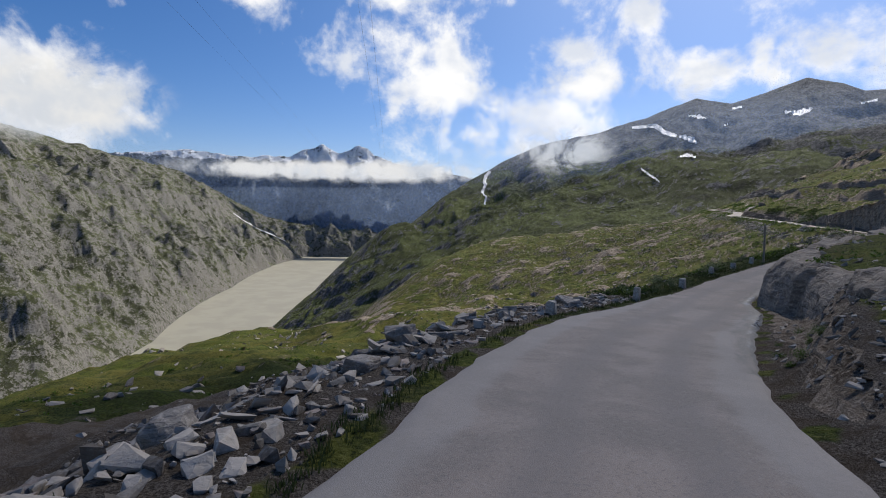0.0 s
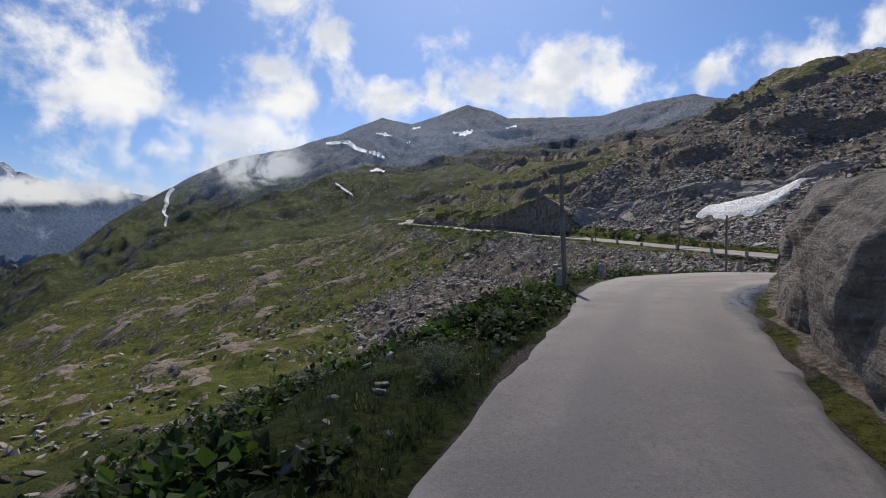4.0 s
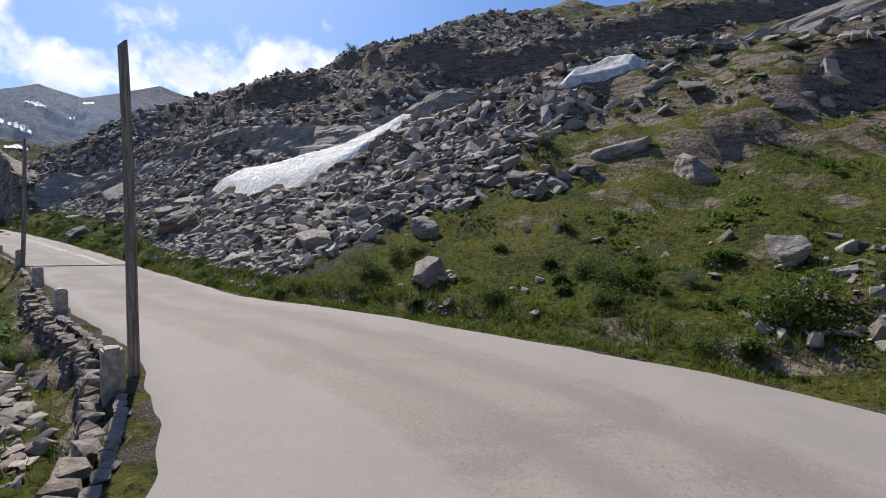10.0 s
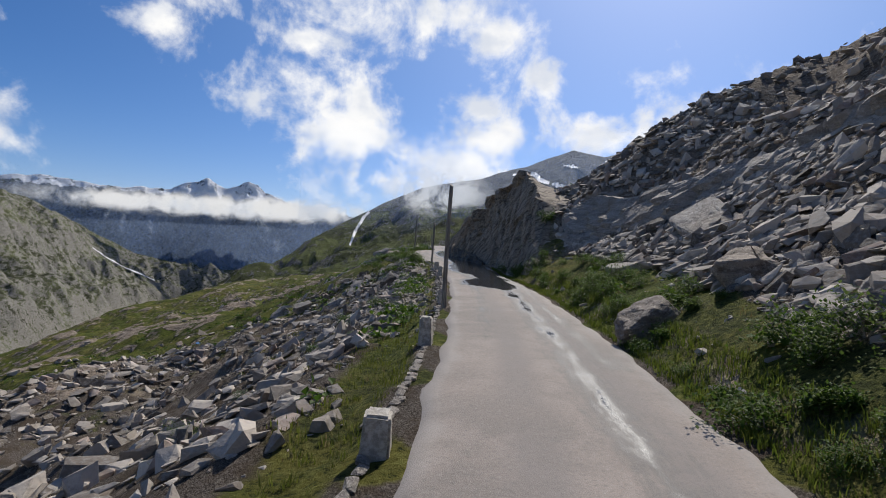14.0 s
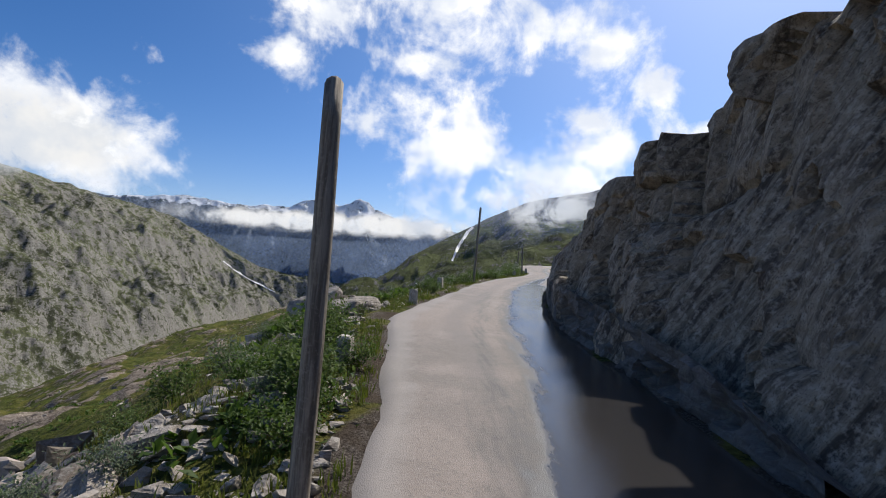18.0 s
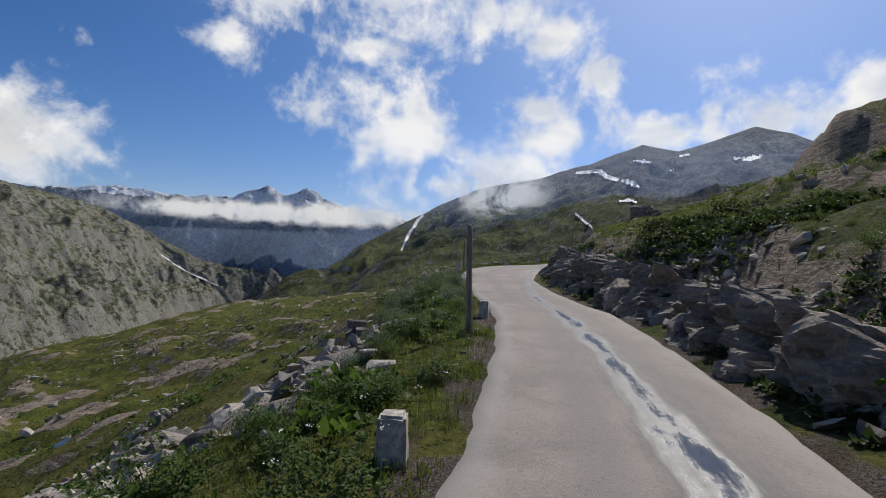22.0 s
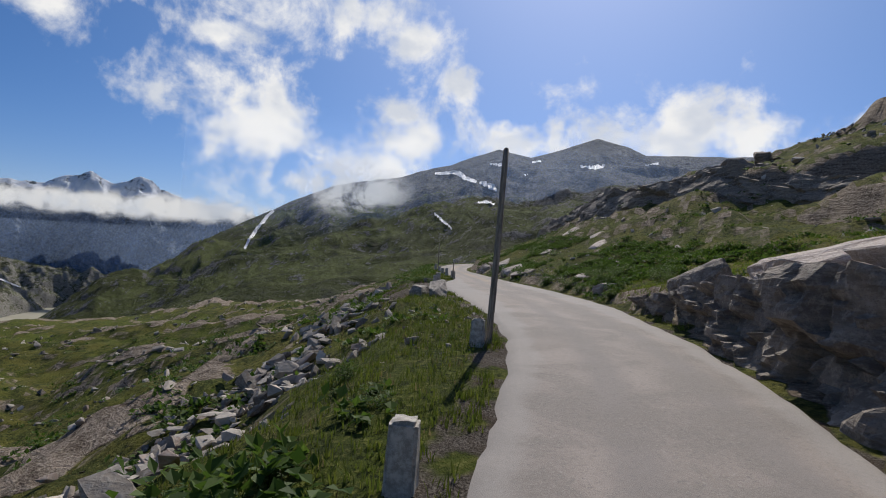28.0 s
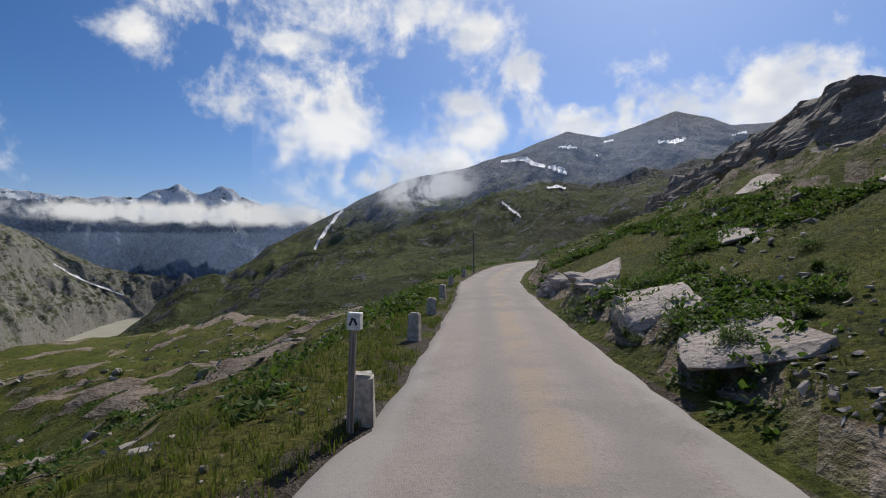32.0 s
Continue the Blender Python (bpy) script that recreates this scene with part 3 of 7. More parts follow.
def road_coords(x, y):
    x, y = np.atleast_1d(np.asarray(x, float)), np.atleast_1d(np.asarray(y, float))
    best = np.empty(x.shape, int)
    rough = LINE[::4]
    for k in range(0, len(x), 40000):
        sl = slice(k, k + 40000)
        best[sl] = 4 * np.argmin((x[sl, None] - rough[None, :, 0]) ** 2 + (y[sl, None] - rough[None, :, 1]) ** 2, axis=1)
    for off in (-1, 1, -1, 1, -1, 1):
        j = np.clip(best + off, 0, len(LINE) - 1)
        nearer = (x - LINE[j, 0]) ** 2 + (y - LINE[j, 1]) ** 2 < (x - LINE[best, 0]) ** 2 + (y - LINE[best, 1]) ** 2
        best = np.where(nearer, j, best)
    vx, vy = x - LINE[best, 0], y - LINE[best, 1]
    along = vx * LINE_T[best, 0] + vy * LINE_T[best, 1]
    side = vx * LINE_N[best, 0] + vy * LINE_N[best, 1]
    d = np.sign(side) * np.hypot(vx, vy)
    slope = np.gradient(LINE[:, 2], 0.5)
    return LINE_S[best] + np.clip(along, -0.5, 0.5), d, LINE[best, 2] + slope[best] * np.clip(along, -0.5, 0.5)


RNG = np.random.default_rng(7)
PERM = RNG.permutation(512)
GRAD = np.stack([np.cos(np.arange(512) * 2.399), np.sin(np.arange(512) * 2.399)], 1)


def perlin(x, y):
    xi, yi = np.floor(x).astype(int), np.floor(y).astype(int)
    fx, fy = x - xi, y - yi
    u, v = fx * fx * fx * (fx * (fx * 6 - 15) + 10), fy * fy * fy * (fy * (fy * 6 - 15) + 10)

    def corner(i, j):
        g = GRAD[PERM[(PERM[(xi + i) & 511] + yi + j) & 511]]
        return g[..., 0] * (fx - i) + g[..., 1] * (fy - j)
    a = corner(0, 0) * (1 - u) + corner(1, 0) * u
    b = corner(0, 1) * (1 - u) + corner(1, 1) * u
    return (a * (1 - v) + b * v) * 1.5


def fbm(x, y, octaves=4, gain=0.5, off=0.0):
    out, amp, f = 0.0, 1.0, 1.0
    for k in range(octaves):
        out = out + amp * perlin(x * f + 17.3 * k + off, y * f - 9.1 * k + off * 0.7)
        amp, f = amp * gain, f * 2.03
    return out


def ridged(x, y, octaves=4, off=0.0):
    out, amp, f = 0.0, 1.0, 1.0
    for k in range(octaves):
        out = out + amp * (1 - 2 * np.abs(perlin(x * f + 31.7 * k + off, y * f + 11.9 * k - off)))
        amp, f = amp * 0.5, f * 2.1
    return out


def smooth(x, a, b):
    t = np.clip((x - a) / (b - a), 0, 1)
    return t * t * (3 - 2 * t)


# rock bank beside the right edge: height in metres by distance along the road
BANK_S = [-200, 0, 8, 14, 22, 34, 42, 56, 66, 74, 86, 91, 96, 110, 189, 193, 198, 203, 208, 213, 218, 224, 232, 240, 246, 256, 266, 276, 290, 300, 306, 324, 330, 336, 346, 366, 380, 420, 700]
BANK_H = [0.3, 0.3, 0.4, 1.2, 1.8, 2.1, 2.2, 2.3, 2.4, 2.8, 3.0, 2.0, 0.5, 0.35, 0.4, 3.2, 5.2, 5.6, 4.6, 3.6, 3.0, 2.8, 2.8, 2.4, 2.0, 2.0, 2.1, 2.1, 1.9, 1.6, 1.8, 1.7, 1.1, 0.5, 0.5, 0.7, 1.2, 1.0, 1.0]
RISE_S = [-200, 20, 80, 100, 118, 135, 150, 170, 188, 197, 205, 225, 245, 300, 330, 360, 400, 700]
RISE = [0.18, 0.16, 0.20, 0.31, 0.33, 0.40, 0.46, 0.51, 0.50, 0.41, 0.26, 0.27, 0.33, 0.34, 0.27, 0.36, 0.42, 0.4]
# fall of the open slope below the road
FALL_S = [-200, 0, 60, 110, 150, 195, 215, 250, 280, 305, 340, 400, 700]
FALL = [0.2, 0.23, 0.20, 0.17, 0.16, 0.19, 0.29, 0.36, 0.38, 0.31, 0.20, 0.14, 0.16]
# line west of which the land drops to the lake
BROW_Y, BROW_X = [-300, 0, 150, 300, 450, 600, 900], [-80, -72, -62, -40, 5, 60, 180]
# dry stone wall holding up the left edge
WALL_S = [-200, 103, 110, 114, 123, 130, 150, 160, 192, 198, 205, 700]
WALL_H = [0, 0, 0.9, 2.0, 1.9, 0.9, 0.5, 0.4, 0.5, 0.4, 0, 0]


def open_slope(x, y):
    """Height of the land well below the road, blended from the nearest stretches of it."""
    pick = (LINE_S > -150) & (LINE_S < 520)
    road, f = LINE[pick][::16], np.interp(LINE_S[pick][::16], FALL_S, FALL)
    z = np.empty(len(x))
    for k in range(0, len(x), 30000):
        sl = slice(k, k + 30000)
        dist = np.hypot(x[sl, None] - road[None, :, 0], y[sl, None] - road[None, :, 1])
        wt = np.exp(-(dist - dist.min(1, keepdims=True)) / 14.0)
        z[sl] = (wt * (road[None, :, 2] - 7.4 - f * np.maximum(dist - 18.0, 0))).sum(1) / wt.sum(1)
    return z


def height(x, y, detail=True):
    """Ground height and the roughness of the cover at x, y."""
    shape = np.shape(x)
    x, y = np.ravel(np.asarray(x, float)), np.ravel(np.asarray(y, float))
    s, d, zr = road_coords(x, y)
    u, v = np.maximum(edge_left(s) - d, 0), np.maximum(d - edge_right(s), 0)
    big = fbm(x / 38, y / 38, 3)
    mid = fbm(x / 9, y / 9, 4, off=3.0)
    small = fbm(x / 2.1, y / 2.1, 3, off=8.0)
    # down to the left
    left = -(0.05 * np.minimum(u, 2.2) + 0.52 * np.clip(u - 2.2, 0, 14) + np.interp(s, FALL_S, FALL) * np.clip(u - 16.2, 0, None))
    left = left - np.interp(s, WALL_S, WALL_H) * smooth(u, 0.45, 0.95)
    left = left + smooth(u, 1.5, 14) * (1.6 * big + 1.0 * mid) + smooth(u, 20, 90) * 3 * big
    # up to the right
    bank, rise = np.interp(s, BANK_S, BANK_H), np.interp(s, RISE_S, RISE)
    jag = bank * (1 + 0.22 * mid)
    run = 0.35 + (0.30 + 0.16 * smooth(s, 186, 192) * smooth(s, 226, 220) + 1.1 * smooth(s, 222, 229) * smooth(s, 303, 298)) * bank
    behind = 0.75 * smooth(bank, 1.0, 1.6)          # room for the bare rock face
    right = jag * smooth(v, 0.35 + behind + 0.3 * np.abs(small), 0.6 + behind + run)
    over = np.maximum(v - 0.8, 0)
    right = right + rise * np.minimum(over, 72) + 0.06 * np.clip(over - 72, 0, None)
    right = right + 3.4 * smooth(s, 158, 172) * smooth(s, 204, 193) * smooth(over, 3, 16)
    ledge = 2.6 * smooth(perlin(x / 26 + y / 60, y / 45 + 5.0) + 0.5 * perlin(x / 9, y / 30), 0.02, 0.16)
    right = right + smooth(v, 7, 22) * (ledge + (1.4 * big + 1.0 * mid) * (1 - 0.6 * smooth(v, 24, 40)))
    # behind the crest the land falls away gently
    z = zr + np.where(d < 0, left, right)
    west = (d < 0) & (u > 14)
    if west.any():
        wx, wy = x[west], y[west]
        drop = np.interp(wy, BROW_Y, BROW_X) + 8 * big[west] - wx
        far = open_slope(wx, wy) - 0.25 * np.clip(drop, 0, 20) - 0.52 * np.clip(drop - 20, 0, None) + 3.5 * big[west] + 1.0 * mid[west]
        k = smooth(u[west], 14, 42)
        z[west] = z[west] * (1 - k) + far * k
    on_road = (u <= 0) & (v <= 0)
    off = np.maximum(u, v)
    z = z + np.where(on_road, -0.10, -0.04 * (1 - smooth(off, 0, 0.5)))
    if detail:
        z = z + smooth(off, 0.3, 2.0) * 0.13 * small + smooth(off, 2.5, 8) * 0.22 * small
    z = np.maximum(z, -440.0)
    # cover
    gl = smooth(s, 76, 86) * (1 - 0.36 * smooth(s, 160, 185)) * smooth(s, 218, 200) * smooth(u, 0.6, 3.0) * smooth(u, 60, 34) * 0.95
    gl = np.maximum(gl, smooth(s, 36, 20) * smooth(s, -40, -10) * smooth(u, 0.1, 0.8) * smooth(u, 45, 18))
    gl = np.maximum(gl, 0.62 * smooth(u, 0.0, 0.25) * smooth(u, 1.1, 0.4) * smooth(s, 60, 90))
    gl = np.maximum(gl, 0.9 * smooth(s, 333, 337) * smooth(s, 349, 345) * smooth(u, 0.0, 0.2) * smooth(u, 5.0, 2.5))
    scree_from = np.interp(s, [136, 150, 160, 175, 200], [0.6, 0.6, 1.4, 2.8, 3.2])
    scree = smooth(s, 136, 142) * smooth(s, 206, 190) * smooth(v, scree_from, scree_from + 1.2) * smooth(v, 64, 40)
    scree = np.maximum(scree, smooth(s, 94, 104) * smooth(s, 130, 118) * smooth(v, 4, 8) * smooth(v, 22, 12) * 0.8)
    scree = np.maximum(scree, smooth(s, 100, 118) * smooth(s, 140, 130) * smooth(v, 19, 28) * smooth(v, 66, 50))
    scree = np.maximum(scree, 0.55 * smooth(v, 0.0, 0.2) * smooth(v, 1.2, 0.4) * smooth(s, 130, 145) * smooth(s, 300, 270))
    scree = np.maximum(scree, 0.9 * smooth(s, 110, 114) * smooth(s, 130, 126) * smooth(v, 1.2, 2.4) * smooth(v, 13, 10))
    scree = np.maximum(scree, 0.85 * smooth(s, 32, 20) * smooth(v, 0.0, 0.3) * smooth(v, 3.0, 1.2))
    gravel = np.where(d < 0, gl, scree)
    out = smooth(0.55 * big + 0.8 * mid, 0.28, 0.62)
    rocky = np.where(d < 0, out * smooth(u, 3, 10) * 0.9 * smooth(s, 30, 60), out * smooth(v, 3, 10) * (0.75 - 0.5 * smooth(s, 218, 232)))
    rocky = np.maximum(rocky, np.where(d > 0, smooth(bank, 1.0, 1.9) * (1 - 0.9 * smooth(s, 224, 230) * smooth(s, 303, 298)) * smooth(v, 0.1, 0.4) * smooth(v, 2.6 + run, 0.8 + run), 0))
    rocky = np.maximum(rocky, np.where(d > 0, 0.35 * smooth(v, 26, 46) * smooth(s, 60, 130) * smooth(s, 330, 240), 0))
    rocky = np.where(on_road, 0, rocky)
    gravel = np.where(on_road, 1, gravel)
    return tuple(np.reshape(q, shape) for q in (z, gravel, rocky))


def ground_z(x, y):
    return float(height(np.array([x]), np.array([y]))[0][0])


# ---------------------------------------------------------------- mesh helpers
def mesh_of(name, verts, faces, mat, smooth_faces=True):
    me = bpy.data.meshes.new(name)
    verts, faces = np.asarray(verts, np.float32), np.asarray(faces, np.int32)
    k = faces.shape[1]
    me.vertices.add(len(verts)), me.loops.add(faces.size), me.polygons.add(len(faces))
    me.vertices.foreach_set("co", verts.ravel())
    me.loops.foreach_set("vertex_index", faces.ravel())
    me.polygons.foreach_set("loop_start", np.arange(0, faces.size, k, dtype=np.int32))
    me.polygons.foreach_set("use_smooth", np.full(len(faces), smooth_faces))
    me.materials.append(mat)
    me.update(calc_edges=True)
    me.validate()
    return me


def grid_faces(nu, nv):
    i = np.arange(nu * nv).reshape(nu, nv)
    return np.stack([i[:-1, :-1], i[1:, :-1], i[1:, 1:], i[:-1, 1:]], -1).reshape(-1, 4)


def float_layer(me, name, values):
    a = me.attributes.new(name, "FLOAT", "POINT")
    a.data.foreach_set("value", np.asarray(values, np.float32).ravel())


def part(name, bm, mat, parent, label="", smooth_faces=False):
    """Links a bmesh (or a ready mesh) as one mesh object under a thing."""
    if isinstance(bm, bpy.types.Mesh):
        me = bm
    else:
        me = bpy.data.meshes.new(name)
        bm.to_mesh(me)
        bm.free()
        me.materials.append(mat)
        if smooth_faces:
            me.polygons.foreach_set("use_smooth", [True] * len(me.polygons))
    ob = new(name, me)
    ob.parent = parent
    if label:
        tagged(ob, label)
    return ob


# ---------------------------------------------------------------- ground sheet
def spread(lo, hi, step, out_lo, out_hi, grow=1.09):
    core = list(np.arange(lo, hi, step))
    a, k = [], step
    while core[0] - sum(a) > out_lo:
        k *= grow
        a.append(k)
    left = core[0] - np.cumsum(a)
    b, k = [], step
    while core[-1] + sum(b) < out_hi:
        k *= grow
        b.append(k)
    right = core[-1] + np.cumsum(b)
    return np.r_[left[::-1], core, right]


gx, gy = spread(-22, 172, 0.62, -4900, 4900), spread(-22, 352, 0.62, -4900, 4900)
GX, GY = np.meshgrid(gx, gy, indexing="ij")
GZ, GRAVEL, ROCKY = height(GX, GY)
far_east = smooth(np.hypot(GX - 110, GY - 160), 500, 1500)
GZ = np.where(GX > 200, GZ * (1 - far_east) - 60 * far_east, GZ)
GZ = GZ - smooth(np.hypot(GX - 105, GY - 200), 330, 420) * np.where((GY > 300), 26, 0)
me = mesh_of("ground", np.stack([GX, GY, GZ], -1).reshape(-1, 3), grid_faces(len(gx), len(gy)), M_GROUND)
float_layer(me, "gravel", GRAVEL)
float_layer(me, "rocky", ROCKY)
RS, RD, _ = road_coords(GX.ravel(), GY.ravel())
# heath cover; below the first stretch its dark also stands in for cloud shade
float_layer(me, "heath", np.where(RD < 0, np.maximum(smooth(RS, 10, 24) * smooth(RS, 108, 88) * smooth(edge_left(RS) - RD, 60, 26), 0.34 * smooth(edge_left(RS) - RD, 5, 20)), 0.30 * smooth(RS, 120, 200) * smooth(RS, 218, 208) + 0.50 * smooth(RS, 218, 232) * smooth(RS, 290, 272) + 0.34 * smooth(RS, 332, 342)))
ground = tagged(new("ground", me), "alpine hillside of turf, scree and gneiss outcrops", "hillside", kind="structure")

# ---------------------------------------------------------------- far land
CENTRE = np.array([105.0, 195.0])
LAKE_Z, FAR_END = -404.0, 4230.0


def polar(az, r, el_deg):
    a = np.radians(az)
    return np.stack([CENTRE[0] - np.sin(a) * r, CENTRE[1] + np.cos(a) * r, 2.3 + r * np.tan(np.radians(el_deg))], -1)


HILL_AZ = [-80, -64, -58.7, -54.5, -49.6, -45, -41.9, -38.3, -34.7, -33.2, -30.1, -26.4, -23.6, -20.3, -17.9, -15.2, -11.9, -10.3, -3.6, 0.2, 3.5, 7.9, 12.1, 15.4, 20, 24, 32]
HILL_EL = [10, 10.6, 11.3, 12.5, 12.0, 11.1, 11.2, 11.3, 11.5, 12.2, 13.1, 11.9, 11.1, 11.9, 11.1, 10.0, 9.1, 8.5, 7.1, 5.4, 3.4, 0.9, -2.4, -3.1, -6.5, -10, -16]


def hill_el(az, q):
    """Elevation seen at azimuth az, q from 0 (foot) to 1 (crest)."""
    foot = np.interp(az, [-80, -40, -10, 8, 20, 32], [3.0, -1.0, -7.0, -10.0, -13.0, -19.0])
    top = np.interp(az, HILL_AZ, HILL_EL)
    return foot + (top - foot) * np.clip(q, 0, 1) ** 0.80


def hill_r(az, q):
    crest = np.interp(az, [-80, -40, -15, 0, 4, 10, 32], [1500, 1750, 1800, 1800, 1720, 1500, 1150])
    return 320 + (crest - 320) * q ** 1.25


def hill_point(az, q):
    r = hill_r(az, q)
    p = polar(az, r, hill_el(az, q))
    lift = np.minimum(q * 6, 1) * np.minimum((1 - q) * 5 + 0.12, 1)
    n = fbm(p[..., 0] / 260, p[..., 1] / 260, 5, 0.52, 4.0) * 34 + ridged(p[..., 0] / 90, p[..., 1] / 90, 4, 2.0) * 11
    p[..., 2] += n * lift * (0.35 + 0.65 * q)
    return p


def mountain_sheet(name, az, q, points, mat, label, category="mountain"):
    back = points[:, -1:, :].copy()
    rim = np.concatenate([points, back + [0, 0, -60] + (back - [*CENTRE, 0]) * [0.10, 0.10, 0]], 1)
    me = mesh_of(name, rim.reshape(-1, 3), grid_faces(rim.shape[0], rim.shape[1])[:, ::-1], mat)
    return tagged(new(name, me), label, category, kind="structure")


az, q = np.meshgrid(np.arange(-80, 32.01, 0.17), np.linspace(0, 1, 150), indexing="ij")
mountain_sheet("mountain_green", az, q, hill_point(az, q), M_HILL, "green mountainside rising to bare rocky summits with snow patches")

LEFT_AZ = [10.5, 11.8, 12.4, 15.4, 18.5, 20.8, 24, 28.4, 33, 38.5, 42.5, 50, 60, 80]
LEFT_EL = [-5.2, -4.2, -3.2, -3.05, -2.85, -2.5, -1.6, 0.7, 2.6, 3.9, 4.9, 6.5, 7.5, 8]
FOOT_AZ = [10, 12, 22.6, 29, 34, 39, 50, 80]
FOOT_R = [2560, 2500, 1800, 1270, 1020, 800, 560, 420]


def left_point(az, q):
    r0 = np.minimum(2.0 * np.interp(az, FOOT_AZ, FOOT_R), 3950)
    deep = np.minimum(np.interp(az, [10, 20, 40, 80], [240, 1400, 2000, 1800]), FAR_END - r0)
    r = r0 + q * deep
    top = np.interp(az, LEFT_AZ, LEFT_EL)
    z0, z1 = LAKE_Z - 6, 2.3 + (r0 + deep) * np.tan(np.radians(top))
    p = polar(az, r, 0 * az)
    n = fbm(p[..., 0] / 440, p[..., 1] / 440, 5, 0.55, 1.0) * 74 + ridged(p[..., 0] / 190, p[..., 1] / 190, 6, 6.0) * 26
    p[..., 2] = z0 + (z1 - z0) * q ** 0.9 + n * np.minimum(q * 8, 1) * np.minimum((1 - q) * 4 + 0.25, 1)
    return p


az, q = np.meshgrid(np.r_[np.arange(10.5, 52, 0.11), np.arange(52, 80, 0.6)], np.linspace(0, 1, 150), indexing="ij")
mountain_sheet("mountain_granite", az, q, left_point(az, q), M_LEFT, "steep granite mountain across the lake with green ledges")

BACK_AZ = [0, 5, 9, 11, 12.5, 13.3, 14.2, 15.2, 16.4, 17.2, 18, 18.9, 19.9, 21.2, 26.4, 29, 31, 34, 36.5, 42, 60]
BACK_EL = [2.5, 3.4, 4.0, 4.6, 5.0, 5.7, 5.9, 5.4, 5.2, 5.5, 5.9, 5.4, 5.3, 4.5, 4.35, 4.4, 4.7, 4.3, 3.9, 3.8, 4.5]


def back_point(az, q):
    r = 4290 + 400 * q
    p = polar(az, r, -7 + (np.interp(az, BACK_AZ, BACK_EL) + 7) * q ** 0.85)
    n = ridged(p[..., 0] / 330, p[..., 1] / 330, 5, 3.0) * 66 + ridged(p[..., 0] / 110, p[..., 1] / 110, 4, 9.0) * 18
    p[..., 2] += n * np.minimum(q * 5, 1) * np.minimum((1 - q) * 3 + 0.22, 1)
    out = ridged(az * 0.32 + 0.8 * q, q * 2.6, 5, 5.0) * 0.030 * (1 - q)
    p[..., :2] += (CENTRE - p[..., :2]) * np.clip(out, 0, 0.03)[..., None]
    return p


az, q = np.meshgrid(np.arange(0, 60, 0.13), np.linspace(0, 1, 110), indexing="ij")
mountain_sheet("mountain_distant", az, q, back_point(az, q), M_BACK, "distant mountain chain, haze-blue in its colour, with a snowy jagged crest")

ROCK_AZ = [-84, -78.4, -76, -74.2, -73, -71.6, -69, -66.6, -62, -58]
ROCK_EL = [11, 13.6, 14.2, 15.0, 15.1, 15.4, 13.6, 12.2, 9, 6]


def rock_peak_point(az, q):
    r = 420 + 260 * q
    a = np.radians(az)
    top = np.interp(az, ROCK_AZ, ROCK_EL)
    p = np.stack([48 - np.sin(a) * r, 56 + np.cos(a) * r, 1.0 + r * np.tan(np.radians(top * q ** 0.8))], -1)
    p[..., 2] += ridged(p[..., 0] / 40, p[..., 1] / 40, 4, 1.0) * 5 * np.minimum((1 - q) * 4 + 0.15, 1)
    return p


az, q = np.meshgrid(np.arange(-84, -58, 0.12), np.linspace(0, 1, 50), indexing="ij")
mountain_sheet("mountain_rock_peak", az, q, rock_peak_point(az, q), M_LEFT, "grey rock peak looking over the near ridge")

# lake
bm = bmesh.new()
bmesh.ops.create_grid(bm, x_segments=24, y_segments=40, size=1.0, matrix=Matrix.Translation((-1905, 2105, LAKE_Z)) @ Matrix.Diagonal((2200, 2500, 1, 1)))
lake = part("water_lake", bm, M_LAKE, None)
tagged(lake, "milky beige glacial reservoir between the mountains", "lake", kind="structure")


def drape(name, line, mat, label, category="snow patch", lift=1.6, group="", slope=None):
    """A ragged strip on the green mountain along (azimuth, elevation, half width in degrees)."""
    line = np.array(line, float)
    t = np.linspace(0, len(line) - 1, 30)
    a, e, h = (np.interp(t, np.arange(len(line)), line[:, k]) for k in range(3))
    e = e + 0.05 * perlin(t * 1.3, t * 0 + 3)
    rows = []
    dx, dy = np.gradient(a), np.gradient(e)
    ln = np.hypot(dx, dy)
    for side in np.linspace(-1, 1, 7):
        wob = h * (1 + 0.5 * perlin(t * 0.9 + side * 5, t * 0 + 1.7 * side))
        aa, ee = a - dy / ln * side * wob, e + dx / ln * side * wob
        qs = np.linspace(0.02, 1, 260)
        pts = (slope or hill_point)(aa[:, None] + 0 * qs, qs[None, :] + 0 * aa[:, None])
        rel = pts - [*CENTRE, 2.3]
        els = np.degrees(np.arctan2(rel[..., 2], np.hypot(rel[..., 0], rel[..., 1])))
        els = np.maximum.accumulate(els, axis=1)
        j = np.argmax(els >= ee[:, None], axis=1)
        p = pts[np.arange(len(j)), j]
        p = p + (np.array([*CENTRE, 2.3]) - p) * 0.0015 + [0, 0, 0.6 * lift]
        rows.append(p)
    v = np.stack(rows, 1)
    me = mesh_of(name, v.reshape(-1, 3), grid_faces(v.shape[0], v.shape[1]), mat)
    return tagged(new(name, me), label, category, group)


